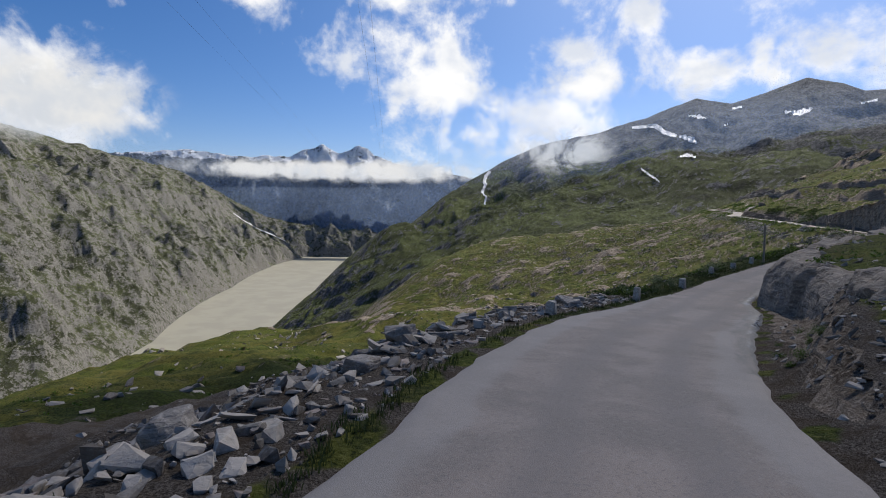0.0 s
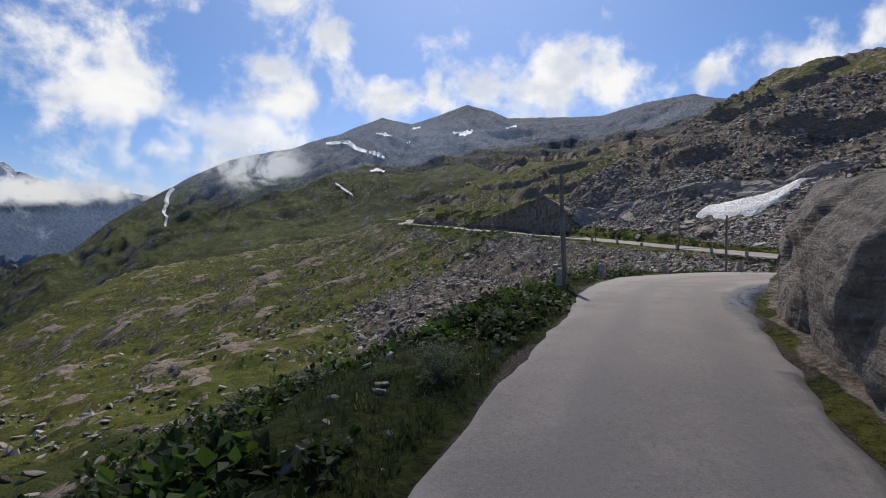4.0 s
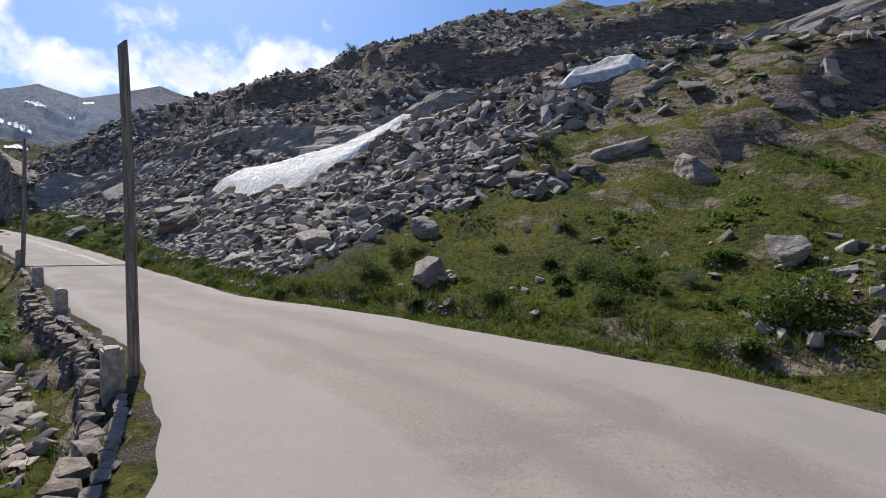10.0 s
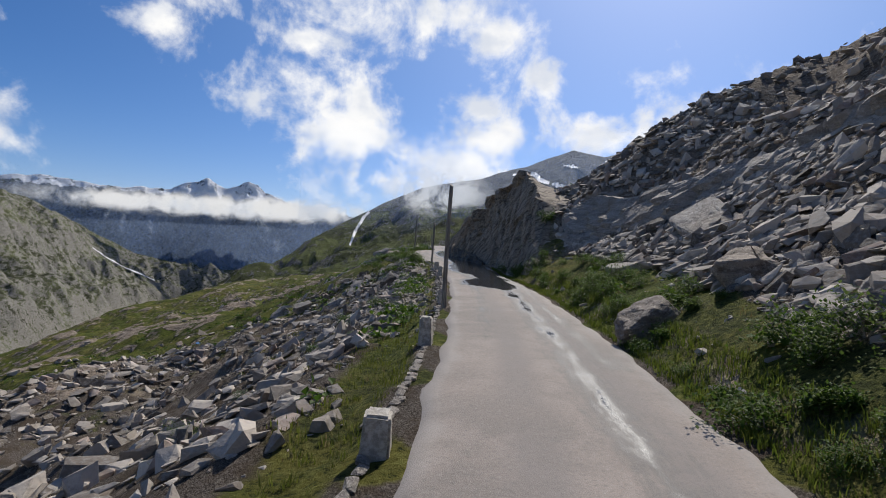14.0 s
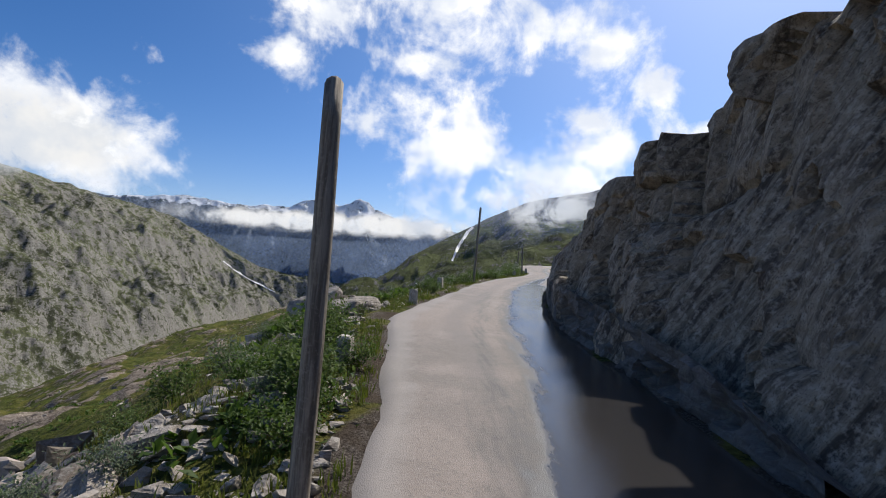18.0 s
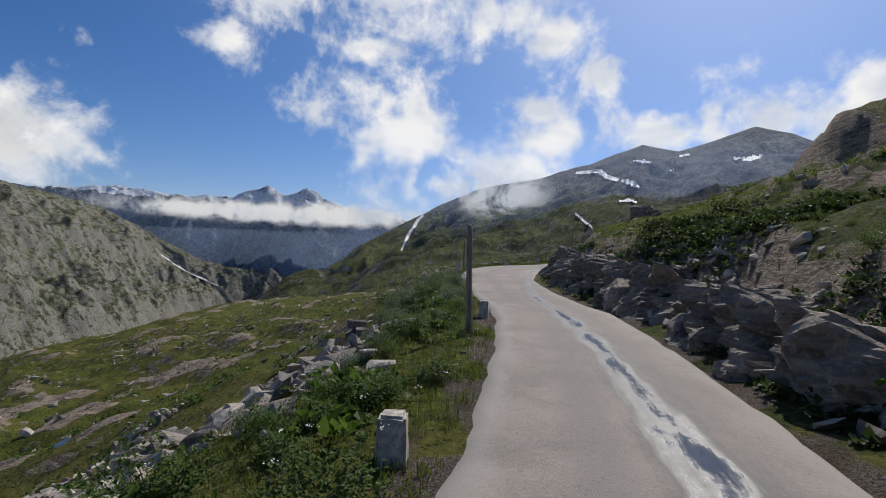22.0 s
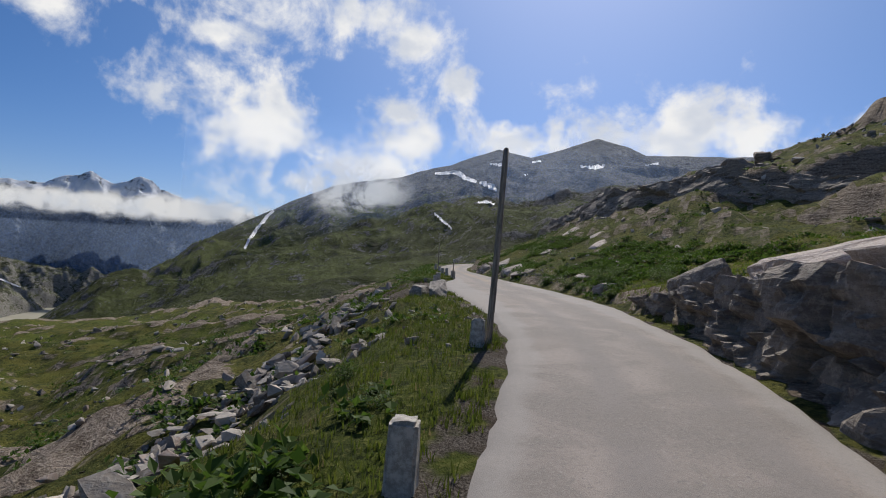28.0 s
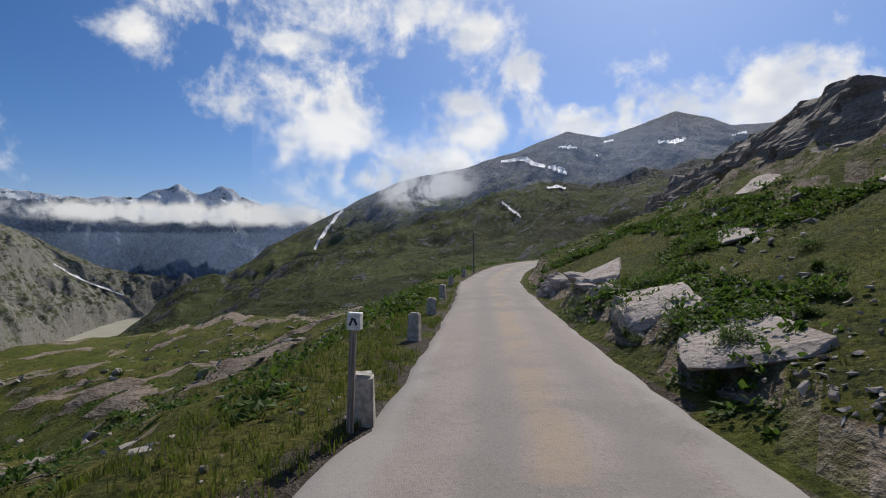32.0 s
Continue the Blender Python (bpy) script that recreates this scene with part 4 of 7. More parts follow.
for line in ([(2.0, 4.1, 0.10), (2.6, 3.5, 0.17), (3.3, 2.2, 0.15), (3.8, 1.1, 0.14), (4.2, 0.2, 0.10)],
             [(-13.8, 9.1, 0.10), (-16.1, 9.25, 0.24), (-17.0, 8.7, 0.22), (-18.1, 8.4, 0.12)],
             [(-18.4, 8.35, 0.1), (-19.4, 8.0, 0.28), (-20.2, 7.6, 0.1)],
             [(-19.4, 10.3, 0.06), (-20.3, 10.2, 0.14), (-21.1, 10.1, 0.06)],
             [(-28.4, 10.3, 0.06), (-29.7, 10.15, 0.2), (-30.8, 10.4, 0.06)],
             [(-14.0, 4.9, 0.08), (-14.8, 4.2, 0.14), (-15.8, 3.4, 0.08)],
             [(-18.3, 6.3, 0.06), (-19.2, 6.35, 0.14), (-20.0, 6.2, 0.06)],
             [(-23.7, 10.7, 0.05), (-24.6, 10.8, 0.1)], [(-34.6, 10.5, 0.05), (-35.8, 10.7, 0.12)], [(-22.2, 9.2, 0.05), (-23.3, 9.3, 0.09)]):
    drape("snow_patch", line, M_SNOW, "old white snow lying in a gully of the far mountain", group="snow on the far mountain")
drape("waterfall", [(27.4, -1.3, 0.03), (26.2, -2.2, 0.06), (24.8, -3.0, 0.05), (23.4, -3.6, 0.07), (22.2, -4.2, 0.05)], M_SNOW, "white mountain stream running down the granite slope", "stream", 1.0, "", left_point)

# ---------------------------------------------------------------- road
# where water lies: distance along, then from and to across the road
WET = [[(12, 2.9, 3.4), (18, 2.9, 3.5), (22, 3.1, 3.9), (26, 3.2, 4.0), (32, 2.3, 3.0), (40, 1.6, 2.2), (56, 1.5, 2.1), (69, 1.6, 2.2)],
       [(70, 1.9, 2.6), (76, 1.0, 3.0), (86, 1.2, 4.0), (95, 2.0, 5.0), (103, 2.2, 6.0), (108, 2.2, 5.5), (109.4, 1.9, 3.2), (111.4, 0.6, 2.4), (113.4, -1.6, 1.7), (115.9, -3.4, 0.6), (116.6, -3.4, 0.25), (118.8, -3.4, -0.6), (121, -3.4, -1.5)],
       # 203 to 233: wet out to the cliff, its dark also the cliff's shadow
       [(146, 2.0, 2.1), (152, 1.75, 2.3), (166, 1.55, 2.2), (175, 1.5, 2.3), (181, 1.35, 2.4), (183.5, -0.5, 2.9), (186.5, -0.5, 2.9), (188, 0.3, 3.0), (191, 0.2, 3.0), (194, -0.7, 3.4), (199, -0.6, 3.4), (203, 0.2, 4.0), (208, 0.75, 4.0), (215, 0.95, 4.0), (226, 1.1, 4.0), (233, 1.25, 4.0), (237, 1.3, 2.9), (245, 1.25, 2.5), (257, 1.3, 2.35), (266, 1.4, 2.3), (282, 1.55, 2.2), (292, 1.8, 2.0)],
       [(166, 2.5, 2.9), (176, 2.4, 2.8), (186, 2.6, 3.2), (192, 2.4, 3.2)], [(203, 0.1, 0.3), (214, 0.25, 0.4), (226, 0.3, 0.42)], [(168, 0.2, 0.35), (180, 0.1, 0.45), (192, 0.0, 0.6)]]

WET_MOST = [0.5, 0.30, 2.0, 0.5, 0.2, 0.2]      # how wet each stretch gets: merely damp round the bend


def make_road():
    s = np.arange(-150, 452, 0.5)
    across = np.linspace(0, 1, 31)
    wob = 0.10 * perlin(s / 1.7, s * 0 + 0.3) + 0.07 * perlin(s / 0.6, s * 0 + 7.3)
    wob2 = 0.10 * perlin(s / 1.9, s * 0 + 4.3) + 0.07 * perlin(s / 0.55, s * 0 + 2.3)
    L, R = edge_left(s) + wob, edge_right(s) + wob2
    d = L[:, None] + (R - L)[:, None] * across
    x, y, z = at_road(s[:, None] + 0 * d, d)
    crown = 0.035 * (1 - (2 * across - 1) ** 2)
    z = z + crown + 0.012 * perlin(x / 1.8, y / 1.8)
    z[:, 0] -= 0.10
    z[:, -1] -= 0.10
    v = np.stack([x, y, z], -1)
    me = mesh_of("road", v.reshape(-1, 3), grid_faces(len(s), 31)[:, ::-1], M_ASPHALT)
    lay = me.uv_layers.new(name="along")
    mid = (L + R) / 2
    wet = np.full(d.shape, -1.0)
    for k, run in enumerate(WET):
        a = np.array(run, float)
        inside = (s >= a[0, 0]) & (s <= a[-1, 0])
        lo, hi = np.interp(s, a[:, 0], a[:, 1])[:, None], np.interp(s, a[:, 0], a[:, 2])[:, None]
        wet = np.maximum(wet, np.where(inside[:, None], np.minimum(np.minimum(d - lo, hi - d), WET_MOST[k]), -1.0))
    float_layer(me, "wet", wet)
    uv = np.stack([s[:, None] + 0 * d, d - mid[:, None]], -1).reshape(-1, 2)
    idx = np.empty(len(me.loops), np.int32)
    me.loops.foreach_get("vertex_index", idx)
    lay.data.foreach_set("uv", uv[idx].astype(np.float32).ravel())
    tagged(new("road", me), "narrow worn grey asphalt pass road, damp along its inner edge", "road", kind="structure")


make_road()


def hull_rock(rng, flat=0.5, n=16):
    """An angular stone: the hull of random points in a slab, as verts and triangles, about 1 m across."""
    bm = bmesh.new()
    p = rng.uniform(-1, 1, (n, 3))
    p /= np.maximum(np.abs(p).max(1, keepdims=True), 0.6)
    p *= np.array([0.5, 0.36, 0.5 * flat]) * rng.uniform(0.75, 1.0, (n, 1))
    for q in p:
        bm.verts.new(q)
    bmesh.ops.convex_hull(bm, input=bm.verts[:])
    bmesh.ops.delete(bm, geom=[v for v in bm.verts if not v.link_faces], context="VERTS")
    bmesh.ops.triangulate(bm, faces=bm.faces[:])
    bm.verts.index_update()
    v = np.array([v.co[:] for v in bm.verts])
    f = np.array([[l.index for l in t.verts] for t in bm.faces])
    bm.free()
    return v, f


ROCK_RNG = np.random.default_rng(11)
STONES = [hull_rock(ROCK_RNG, f, n) for f, n in ((0.24, 13), (0.30, 16), (0.36, 18), (0.42, 13), (0.55, 16), (0.20, 12), (0.40, 18), (0.26, 15), (0.46, 12), (0.65, 16))]


def rotation(rz, rx, ry):
    cz, sz, cx, sx, cy, sy = np.cos(rz), np.sin(rz), np.cos(rx), np.sin(rx), np.cos(ry), np.sin(ry)
    o, i = np.zeros_like(cz), np.ones_like(cz)
    Z = np.stack([cz, -sz, o, sz, cz, o, o, o, i], -1).reshape(-1, 3, 3)
    X = np.stack([i, o, o, o, cx, -sx, o, sx, cx], -1).reshape(-1, 3, 3)
    Y = np.stack([cy, o, sy, o, i, o, -sy, o, cy], -1).reshape(-1, 3, 3)
    return Z @ X @ Y


def heap(name, x, y, z, size, mat, label, category, rng, tip=0.45, shapes=STONES):
    """Many loose stones joined into one object."""
    n = len(x)
    rot = rotation(rng.uniform(0, 6.28, n), rng.normal(0, tip, n), rng.normal(0, tip, n))
    h0, hx, hy = (height(x + a, y + b, False)[0] for a, b in ((0, 0), (0.7, 0), (0, 0.7)))
    up = np.stack([np.clip((h0 - hx) / 0.7, -1, 1), np.clip((h0 - hy) / 0.7, -1, 1), np.ones(n)], 1)
    up /= np.linalg.norm(up, axis=1, keepdims=True)
    ax = np.cross(np.array([0, 1.0, 0]), up)
    ax /= np.linalg.norm(ax, axis=1, keepdims=True)
    rot = np.stack([ax, np.cross(up, ax), up], 2) @ rot
    kind = rng.integers(0, len(shapes), n)
    V, F, base = [], [], 0
    for k, (v, f) in enumerate(shapes):
        m = np.where(kind == k)[0]
        if not len(m):
            continue
        p = np.einsum("nij,vj->nvi", rot[m], v) * size[m, None, None] * rng.uniform(0.6, 1.4, (len(m), 1, 3))
        p += np.stack([x[m], y[m], z[m]], -1)[:, None]
        V.append(p.reshape(-1, 3))
        F.append((f[None] + (np.arange(len(m)) * len(v))[:, None, None] + base).reshape(-1, 3))
        base += len(m) * len(v)
    me = mesh_of(name, np.concatenate(V), np.concatenate(F), mat, False)
    return tagged(new(name, me), label, category, kind="stuff")


def scatter(rng, n, s0, s1, off0, off1, right, power=1.3):
    s = rng.uniform(s0, s1, n)
    o = off0 + (off1 - off0) * rng.random(n) ** power
    d = edge_right(s) + o if right else edge_left(s) - o
    x, y, _ = at_road(s, d)
    return x, y


SNOW = [[(164.5, 8.2, 10.4), (161, 7.6, 13.2), (157.5, 7.8, 15.2), (154, 9.4, 17.2), (151, 13.4, 17.8)], [(142.5, 19.4, 20.8), (140, 20.4, 22.8), (137.5, 21.6, 23.0)], [(128.2, 22.6, 23.4), (127, 23.8, 25.6), (126.2, 24.4, 26.2), (125.2, 24.2, 25.2)]]


def on_snow(s, off):
    hit = np.zeros(len(s), bool)
    for rows in SNOW:
        a = np.array(rows[::-1], float)
        hit |= (s > a[0, 0]) & (s < a[-1, 0]) & (off > np.interp(s, a[:, 0], a[:, 1]) - 0.3) & (off < np.interp(s, a[:, 0], a[:, 2]) + 0.3)
    return hit


def scree_field(name, label, seed, n, s0, s1, off0, off1, right, lo, hi, power=1.3, keep=0.5, mat=None, skew=2.6):
    rng = np.random.default_rng(seed)
    x, y = scatter(rng, n, s0, s1, off0, off1, right, power)
    z, g, r = height(x, y)
    s, d, _ = road_coords(x, y)
    clear = np.where(d > 0, d - edge_right(s), edge_left(s) - d)
    ok = (g + 0.5 * fbm(x / 5, y / 5, 3) > keep) & (clear > 0.35) & ~((d > 0) & on_snow(s, clear))
    x, y, z, clear = x[ok], y[ok], z[ok], clear[ok]
    size = lo + (hi - lo) * rng.random(len(x)) ** skew
    size = np.minimum(size, 0.16 + clear * 0.17)
    return heap(name, x, y, z + size * 0.08, size, mat or M_SCREE, label, "scree", rng, 0.26)


scree_field("scree_upper", "grey angular scree of gneiss slabs above the road", 1, 14000, 128, 200, 12, 58, True, 0.14, 1.25, 1.0, 0.42, None, 3.4)
scree_field("scree_beside_road", "dense grey slabs and rubble above the road's edge", 8, 42000, 133, 200, 0.6, 17, True, 0.06, 1.05, 1.2, 0.38, None, 5.6)
scree_field("scree_upper_far", "grey blocks fallen below the ridge", 2, 7000, 92, 150, 16, 42, True, 0.2, 1.3, 0.9, -0.10, None, 3.4)
scree_field("scree_lower", "grey angular scree below the road", 3, 42000, 76, 216, 0.7, 44, False, 0.08, 1.0, 1.1, 0.42, None, 3.6)
scree_field("scree_lower_near", "pale angular blocks and slabs heaped below the road's edge", 10, 6500, 126, 160, 0.9, 9.5, False, 0.10, 0.8, 1.1, 0.22, None, 3.4)
scree_field("rubble_verge", "pale stones strewn along the verge", 12, 1500, 278, 292, 1.0, 5.0, False, 0.06, 0.5, 1.0, -1.0, M_ROCK_PALE, 3.4)
scree_field("rubble_pile", "broken pale rock between the blocks of a roadside pile", 13, 420, 212.5, 218.0, 0.8, 4.4, False, 0.08, 0.7, 1.0, -1.0, M_ROCK_PALE, 2.4)
scree_field("rubble_heap", "broken pale rock rubble on the verge", 4, 8000, -14, 30, 0.35, 10, False, 0.05, 0.6, 1.0, 0.42, None, 3.4)
scree_field("rubble_bend", "grey rubble at the inner side of the bend", 5, 4500, 92, 128, 1.2, 20, True, 0.08, 1.2, 1.0, 0.36, None, 4.0)
scree_field("rubble_bank", "grey rubble and broken stone on the bank of the bend", 6, 9000, 110, 129, 1.2, 13, True, 0.05, 0.5, 0.9, -1.0, None, 5.0)
scree_field("rubble_ditch", "small stones in the ditch beside the road", 7, 2000, -14, 24, 0.35, 3, True, 0.03, 0.22, 0.9, -1.0, None, 3.0)


scree_field("rubble_outer_edge", "broken pale slabs and stones along the outer edge", 9, 6000, 176, 207, 0.35, 6.5, False, 0.06, 0.55, 1.3, -1.0, M_ROCK_PALE, 3.6)


def loose_field(name, label, seed, n, s0, s1, off0, off1, right, lo, hi, power=1.0, skew=3.0):
    rng = np.random.default_rng(seed)
    x, y = scatter(rng, n, s0, s1, off0, off1, right, power)
    z, g, r = height(x, y)
    ok = fbm(x / 11, y / 11, 3, off=2.0) > -0.05
    x, y, z = x[ok], y[ok], z[ok]
    size = lo + (hi - lo) * rng.random(len(x)) ** skew
    s, d, _ = road_coords(x, y)
    size = np.minimum(size, 0.20 + 0.05 * np.where(d > 0, d - edge_right(s), edge_left(s) - d))
    return heap(name, x, y, z + size * 0.05, size, M_SCREE, label, "stones", rng, 0.35)


loose_field("slope_stones", "pale stones scattered over the turf below the road", 21, 26000, -10, 470, 2, 120, False, 0.09, 1.5, 1.1, 4.2)
loose_field("verge_stones", "small stones along the verge", 22, 2600, -20, 400, 0.25, 2.2, False, 0.05, 0.28)
loose_field("bank_stones", "small stones on the bank beside the road", 23, 3600, -20, 400, 0.4, 7, True, 0.05, 0.6)
loose_field("ridge_stones", "blocks lying on the upper slope", 24, 6000, 150, 430, 5, 70, True, 0.15, 1.5, 0.9, 3.5)


def boulder(x, y, sx, sy, sz, turn=0, tilt=0, lean=0, mat=None, seed=0, label="large angular grey boulder on the slope", category="boulder", group="", sink=0.25, n=22, z=None, name="boulder"):
    """One block of gneiss: a hull with split edges and a rough skin."""
    rng = np.random.default_rng(100 + seed)
    bm = bmesh.new()
    p = rng.uniform(-1, 1, (n, 3))
    p /= np.maximum(np.abs(p).max(1, keepdims=True), 0.55)
    p *= rng.uniform(0.8, 1.0, (n, 1))
    for q in p:
        bm.verts.new(q * np.array([sx, sy, sz]) / 2)
    bmesh.ops.convex_hull(bm, input=bm.verts[:])
    bmesh.ops.delete(bm, geom=[v for v in bm.verts if not v.link_faces], context="VERTS")
    bmesh.ops.dissolve_limit(bm, angle_limit=radians(9), verts=bm.verts[:], edges=bm.edges[:])
    bmesh.ops.bevel(bm, geom=bm.edges[:], offset=0.035 * min(sx, sy, sz), segments=1, affect="EDGES")
    bmesh.ops.triangulate(bm, faces=bm.faces[:])
    cuts = 5 if max(sx, sy, sz) > 1.6 else 3
    bmesh.ops.subdivide_edges(bm, edges=bm.edges[:], cuts=cuts, use_grid_fill=True)
    amp = 0.085 * min(sx, sy, sz)
    for v in bm.verts:
        v.co += v.co.normalized() * amp * (noise.fractal(v.co * (1.6 / max(sz, 0.3)) + Vector((seed * 3.1, 0, 0)), 1.0, 2.0, 5) + 0.5 * noise.noise(Vector((v.co.x * 2.2, v.co.y * 2.2, v.co.z * 7.0 / max(sz, 0.5))) + Vector((seed, 0, 0))) - 0.7 * abs(noise.noise(v.co * 3.1 + Vector((0, seed, 2.0)))))
    me = bpy.data.meshes.new(name)
    bm.to_mesh(me)
    bm.free()
    me.materials.append(mat or M_ROCK)
    ob = new(name, me)
    gz = ground_z(x, y) if z is None else z
    m = pose(0, 0, 0, tilt, lean, turn)
    if z is None:
        h0, hx, hy = height(np.array([x, x + 1.2, x]), np.array([y, y, y + 1.2]), False)[0]
        up = Vector((np.clip(h0 - hx, -0.9, 0.9) / 1.2, np.clip(h0 - hy, -0.9, 0.9) / 1.2, 1.0)).normalized()
        m = Vector((0, 0, 1)).rotation_difference(up).to_matrix().to_4x4() @ m
    ob.matrix_world = Matrix.Translation((x, y, gz + sz * (0.5 - sink))) @ m
    return tagged(ob, label, category, group)


def beside(s, off, right=True):
    """x, y at off metres outside the road's edge."""
    x, y, _ = at_road(s, edge_right(s) + off if right else edge_left(s) - off)
    return float(x), float(y)


# snow poles: distance along the road, height, diameter, lean in degrees
def snow_pole(s, h, dia, lean_x=0.0, lean_y=0.0, off=0.28, label="tall weathered grey wooden snow pole beside the road"):
    x, y = beside(s, off, False)
    bm = bmesh.new()
    ring, n, rows = [], 12, 15
    for k in range(rows):
        t = k / (rows - 1)
        r = dia / 2 * (1.06 - 0.22 * t)
        bend = Vector((0.035 * math.sin(3 * t + s), 0.03 * math.cos(2.3 * t + s), 0)) * t * h / 4
        ring.append([bm.verts.new((bend.x + r * math.cos(a) * (1 + 0.06 * math.sin(3 * a + s)), bend.y + r * math.sin(a), t * (h + 0.3) - 0.3)) for a in (2 * math.pi * i / n for i in range(n))])
    for a, b in zip(ring, ring[1:]):
        for i in range(n):
            bm.faces.new((a[i], a[(i + 1) % n], b[(i + 1) % n], b[i]))
    bm.faces.new(ring[-1])
    for i in range(n):
        ring[-1][i].co.z += 0.35 * dia * math.cos(2 * math.pi * i / n + s)
    pole = new("snow_pole")
    pole.matrix_world = pose(x, y, ground_z(x, y), lean_x, lean_y, 0)
    tagged(pole, label, "snow pole", "snow poles along the road")
    part("shaft", bm, M_WOOD, pole, smooth_faces=True)


for s, h, dia, lx, ly, off in ((52.4, 3.2, 0.16, 0, -1, 0.5), (79.0, 4.05, 0.18, 1, -2, 0.62), (99.4, 3.8, 0.17, 0, 1, 0.35), (114.0, 6.0, 0.18, 0, -1, 0.14), (124.3, 2.75, 0.15, 0, -1, 0.2), (132.4, 5.2, 0.17, 0, -2, 0.08),
                       (152.6, 5.5, 0.17, 0, 1.6, 0.2), (174.0, 4.3, 0.16, 0, 0, 0.15), (202.2, 3.5, 0.17, 0, 1.5, 0.30), (235.0, 5.1, 0.17, 0, 2.0, 0.5), (261.0, 3.0, 0.17, 0, -2, 0.68), (290.2, 2.4, 0.15, 0, 1, 0.5),
                       (322.2, 4.6, 0.16, 0, 2.6, 0.4), (392.0, 3.6, 0.15, 0, 0, 0.4)):
    snow_pole(s, h, dia, lx, ly, off)


def guard_stone_mesh(w, d, h, seed, round_top=False):
    rng = np.random.default_rng(500 + seed)
    bm = bmesh.new()
    bmesh.ops.create_cube(bm, size=1.0)
    for v in bm.verts:
        k = 0.90 if v.co.z > 0 else 1.06
        v.co = Vector((v.co.x * w * k, v.co.y * d * k, (v.co.z + 0.5) * (h + 0.25) - 0.25))
    bmesh.ops.bevel(bm, geom=bm.edges[:], offset=0.035 if not round_top else 0.06, segments=2, affect="EDGES")
    bmesh.ops.triangulate(bm, faces=bm.faces[:])
    bmesh.ops.subdivide_edges(bm, edges=[e for e in bm.edges if e.calc_length() > 0.12], cuts=2, use_grid_fill=True)
    for v in bm.verts:
        if round_top and v.co.z > h * 0.6:
            v.co.z -= 0.10 * ((v.co.x / w) ** 2 + (v.co.y / d) ** 2) * 4 * (v.co.z / h)
        v.co += Vector(rng.normal(0, 0.004, 3)) + v.co.normalized() * 0.012 * noise.noise(v.co * 6 + Vector((seed, 0, 0)))
    me = bpy.data.meshes.new("guard_stone")
    bm.to_mesh(me)
    bm.free()
    me.materials.append(M_GRANITE)
    return me


GUARDS = [guard_stone_mesh(w, d, h, k, r) for k, (w, d, h, r) in enumerate(((0.34, 0.30, 0.62, False), (0.38, 0.34, 0.55, False), (0.32, 0.32, 0.70, False), (0.30, 0.26, 0.72, True), (0.40, 0.34, 0.48, False)))]
# distance along the road, offset from the edge, shape, height factor
for k, (s, off, kind, hf) in enumerate(((18.3, 0.6, 1, 0.85), (26.7, 0.3, 0, 1), (35.4, 0.35, 1, 1), (42.2, 0.8, 0, 1), (46.5, 0.8, 1, 0.9), (50.8, 0.9, 0, 0.9), (79.9, 0.95, 2, 1), (85.4, 0.5, 2, 1), (93.8, 0.6, 1, 0.9), (100.6, 0.3, 2, 1), (108.0, 0.3, 1, 0.8),
                           (119.5, 0.32, 1, 1), (125.2, 0.42, 1, 1), (131.6, 0.4, 0, 1), (139.9, 0.2, 0, 1), (145.9, 0.25, 0, 1), (152.9, 0.25, 2, 1.05), (161.2, 0.3, 1, 0.8), (167.5, 0.35, 0, 1), (175.0, 0.25, 1, 1), (188.9, 0.35, 0, 1), (195.4, 0.3, 1, 1.05),
                           (208.5, 0.7, 0, 0.8), (218.9, 0.25, 4, 1.15), (226.8, 0.95, 0, 1.0), (235.3, 0.9, 4, 1), (244.5, 1.0, 4, 1.1), (252.0, 0.6, 4, 1.1), (264.5, 0.35, 0, 0.9), (278.0, 0.55, 2, 1.2), (289.4, 0.7, 2, 0.95), (299.5, 0.35, 3, 1.1), (306.9, 0.35, 3, 1.05), (314.5, 0.6, 2, 1.0),
                           (321.8, 0.65, 2, 0.9), (339.7, 0.5, 2, 1.0), (346.2, 0.35, 2, 0.9), (352.3, 0.14, 1, 1.2), (358.6, 0.4, 0, 1.1), (363.8, 0.5, 1, 1), (369.5, 0.5, 0, 1), (377, 0.4, 0, 1), (386, 0.4, 0, 1))):
    x, y = beside(s, off, False)
    ob = new("guard_stone", GUARDS[kind])
    i = int(np.argmin(np.abs(LINE_S - s)))
    turn = math.degrees(math.atan2(LINE_T[i, 1], LINE_T[i, 0]))
    ob.matrix_world = pose(x, y, ground_z(x, y), 2 * math.sin(k * 2.3), 3 * math.sin(k * 1.7), turn + 8 * math.sin(k * 3.1)) @ Matrix.Diagonal((1, 1, hf, 1))
    tagged(ob, "squared pale granite guard stone at the road's edge", "guard stone", "guard stones along the road")

# iron drain across the road
dr = new("road_drain")
dx, dy, dz = at_road(151.7, 0.95)
i = int(np.argmin(np.abs(LINE_S - 151.85)))
dr.matrix_world = pose(float(dx), float(dy), float(dz) + 0.050, 0, 0, math.degrees(math.atan2(LINE_N[i, 1], LINE_N[i, 0])) - 12)
tagged(dr, "dark iron drainage channel set across the asphalt", "drain")
for nm, w0, wy, hz in (("rail", 4.3, 0.04, 0.006), ("rail", 4.3, -0.04, 0.006), ("channel", 4.3, 0.0, -0.004)):
    bm = bmesh.new()
    bmesh.ops.create_cube(bm, size=1.0, matrix=Matrix.Translation((0, wy, hz)) @ Matrix.Diagonal((w0, 0.018 if nm == "rail" else 0.06, 0.02, 1)))
    part(nm, bm, M_STEEL, dr)

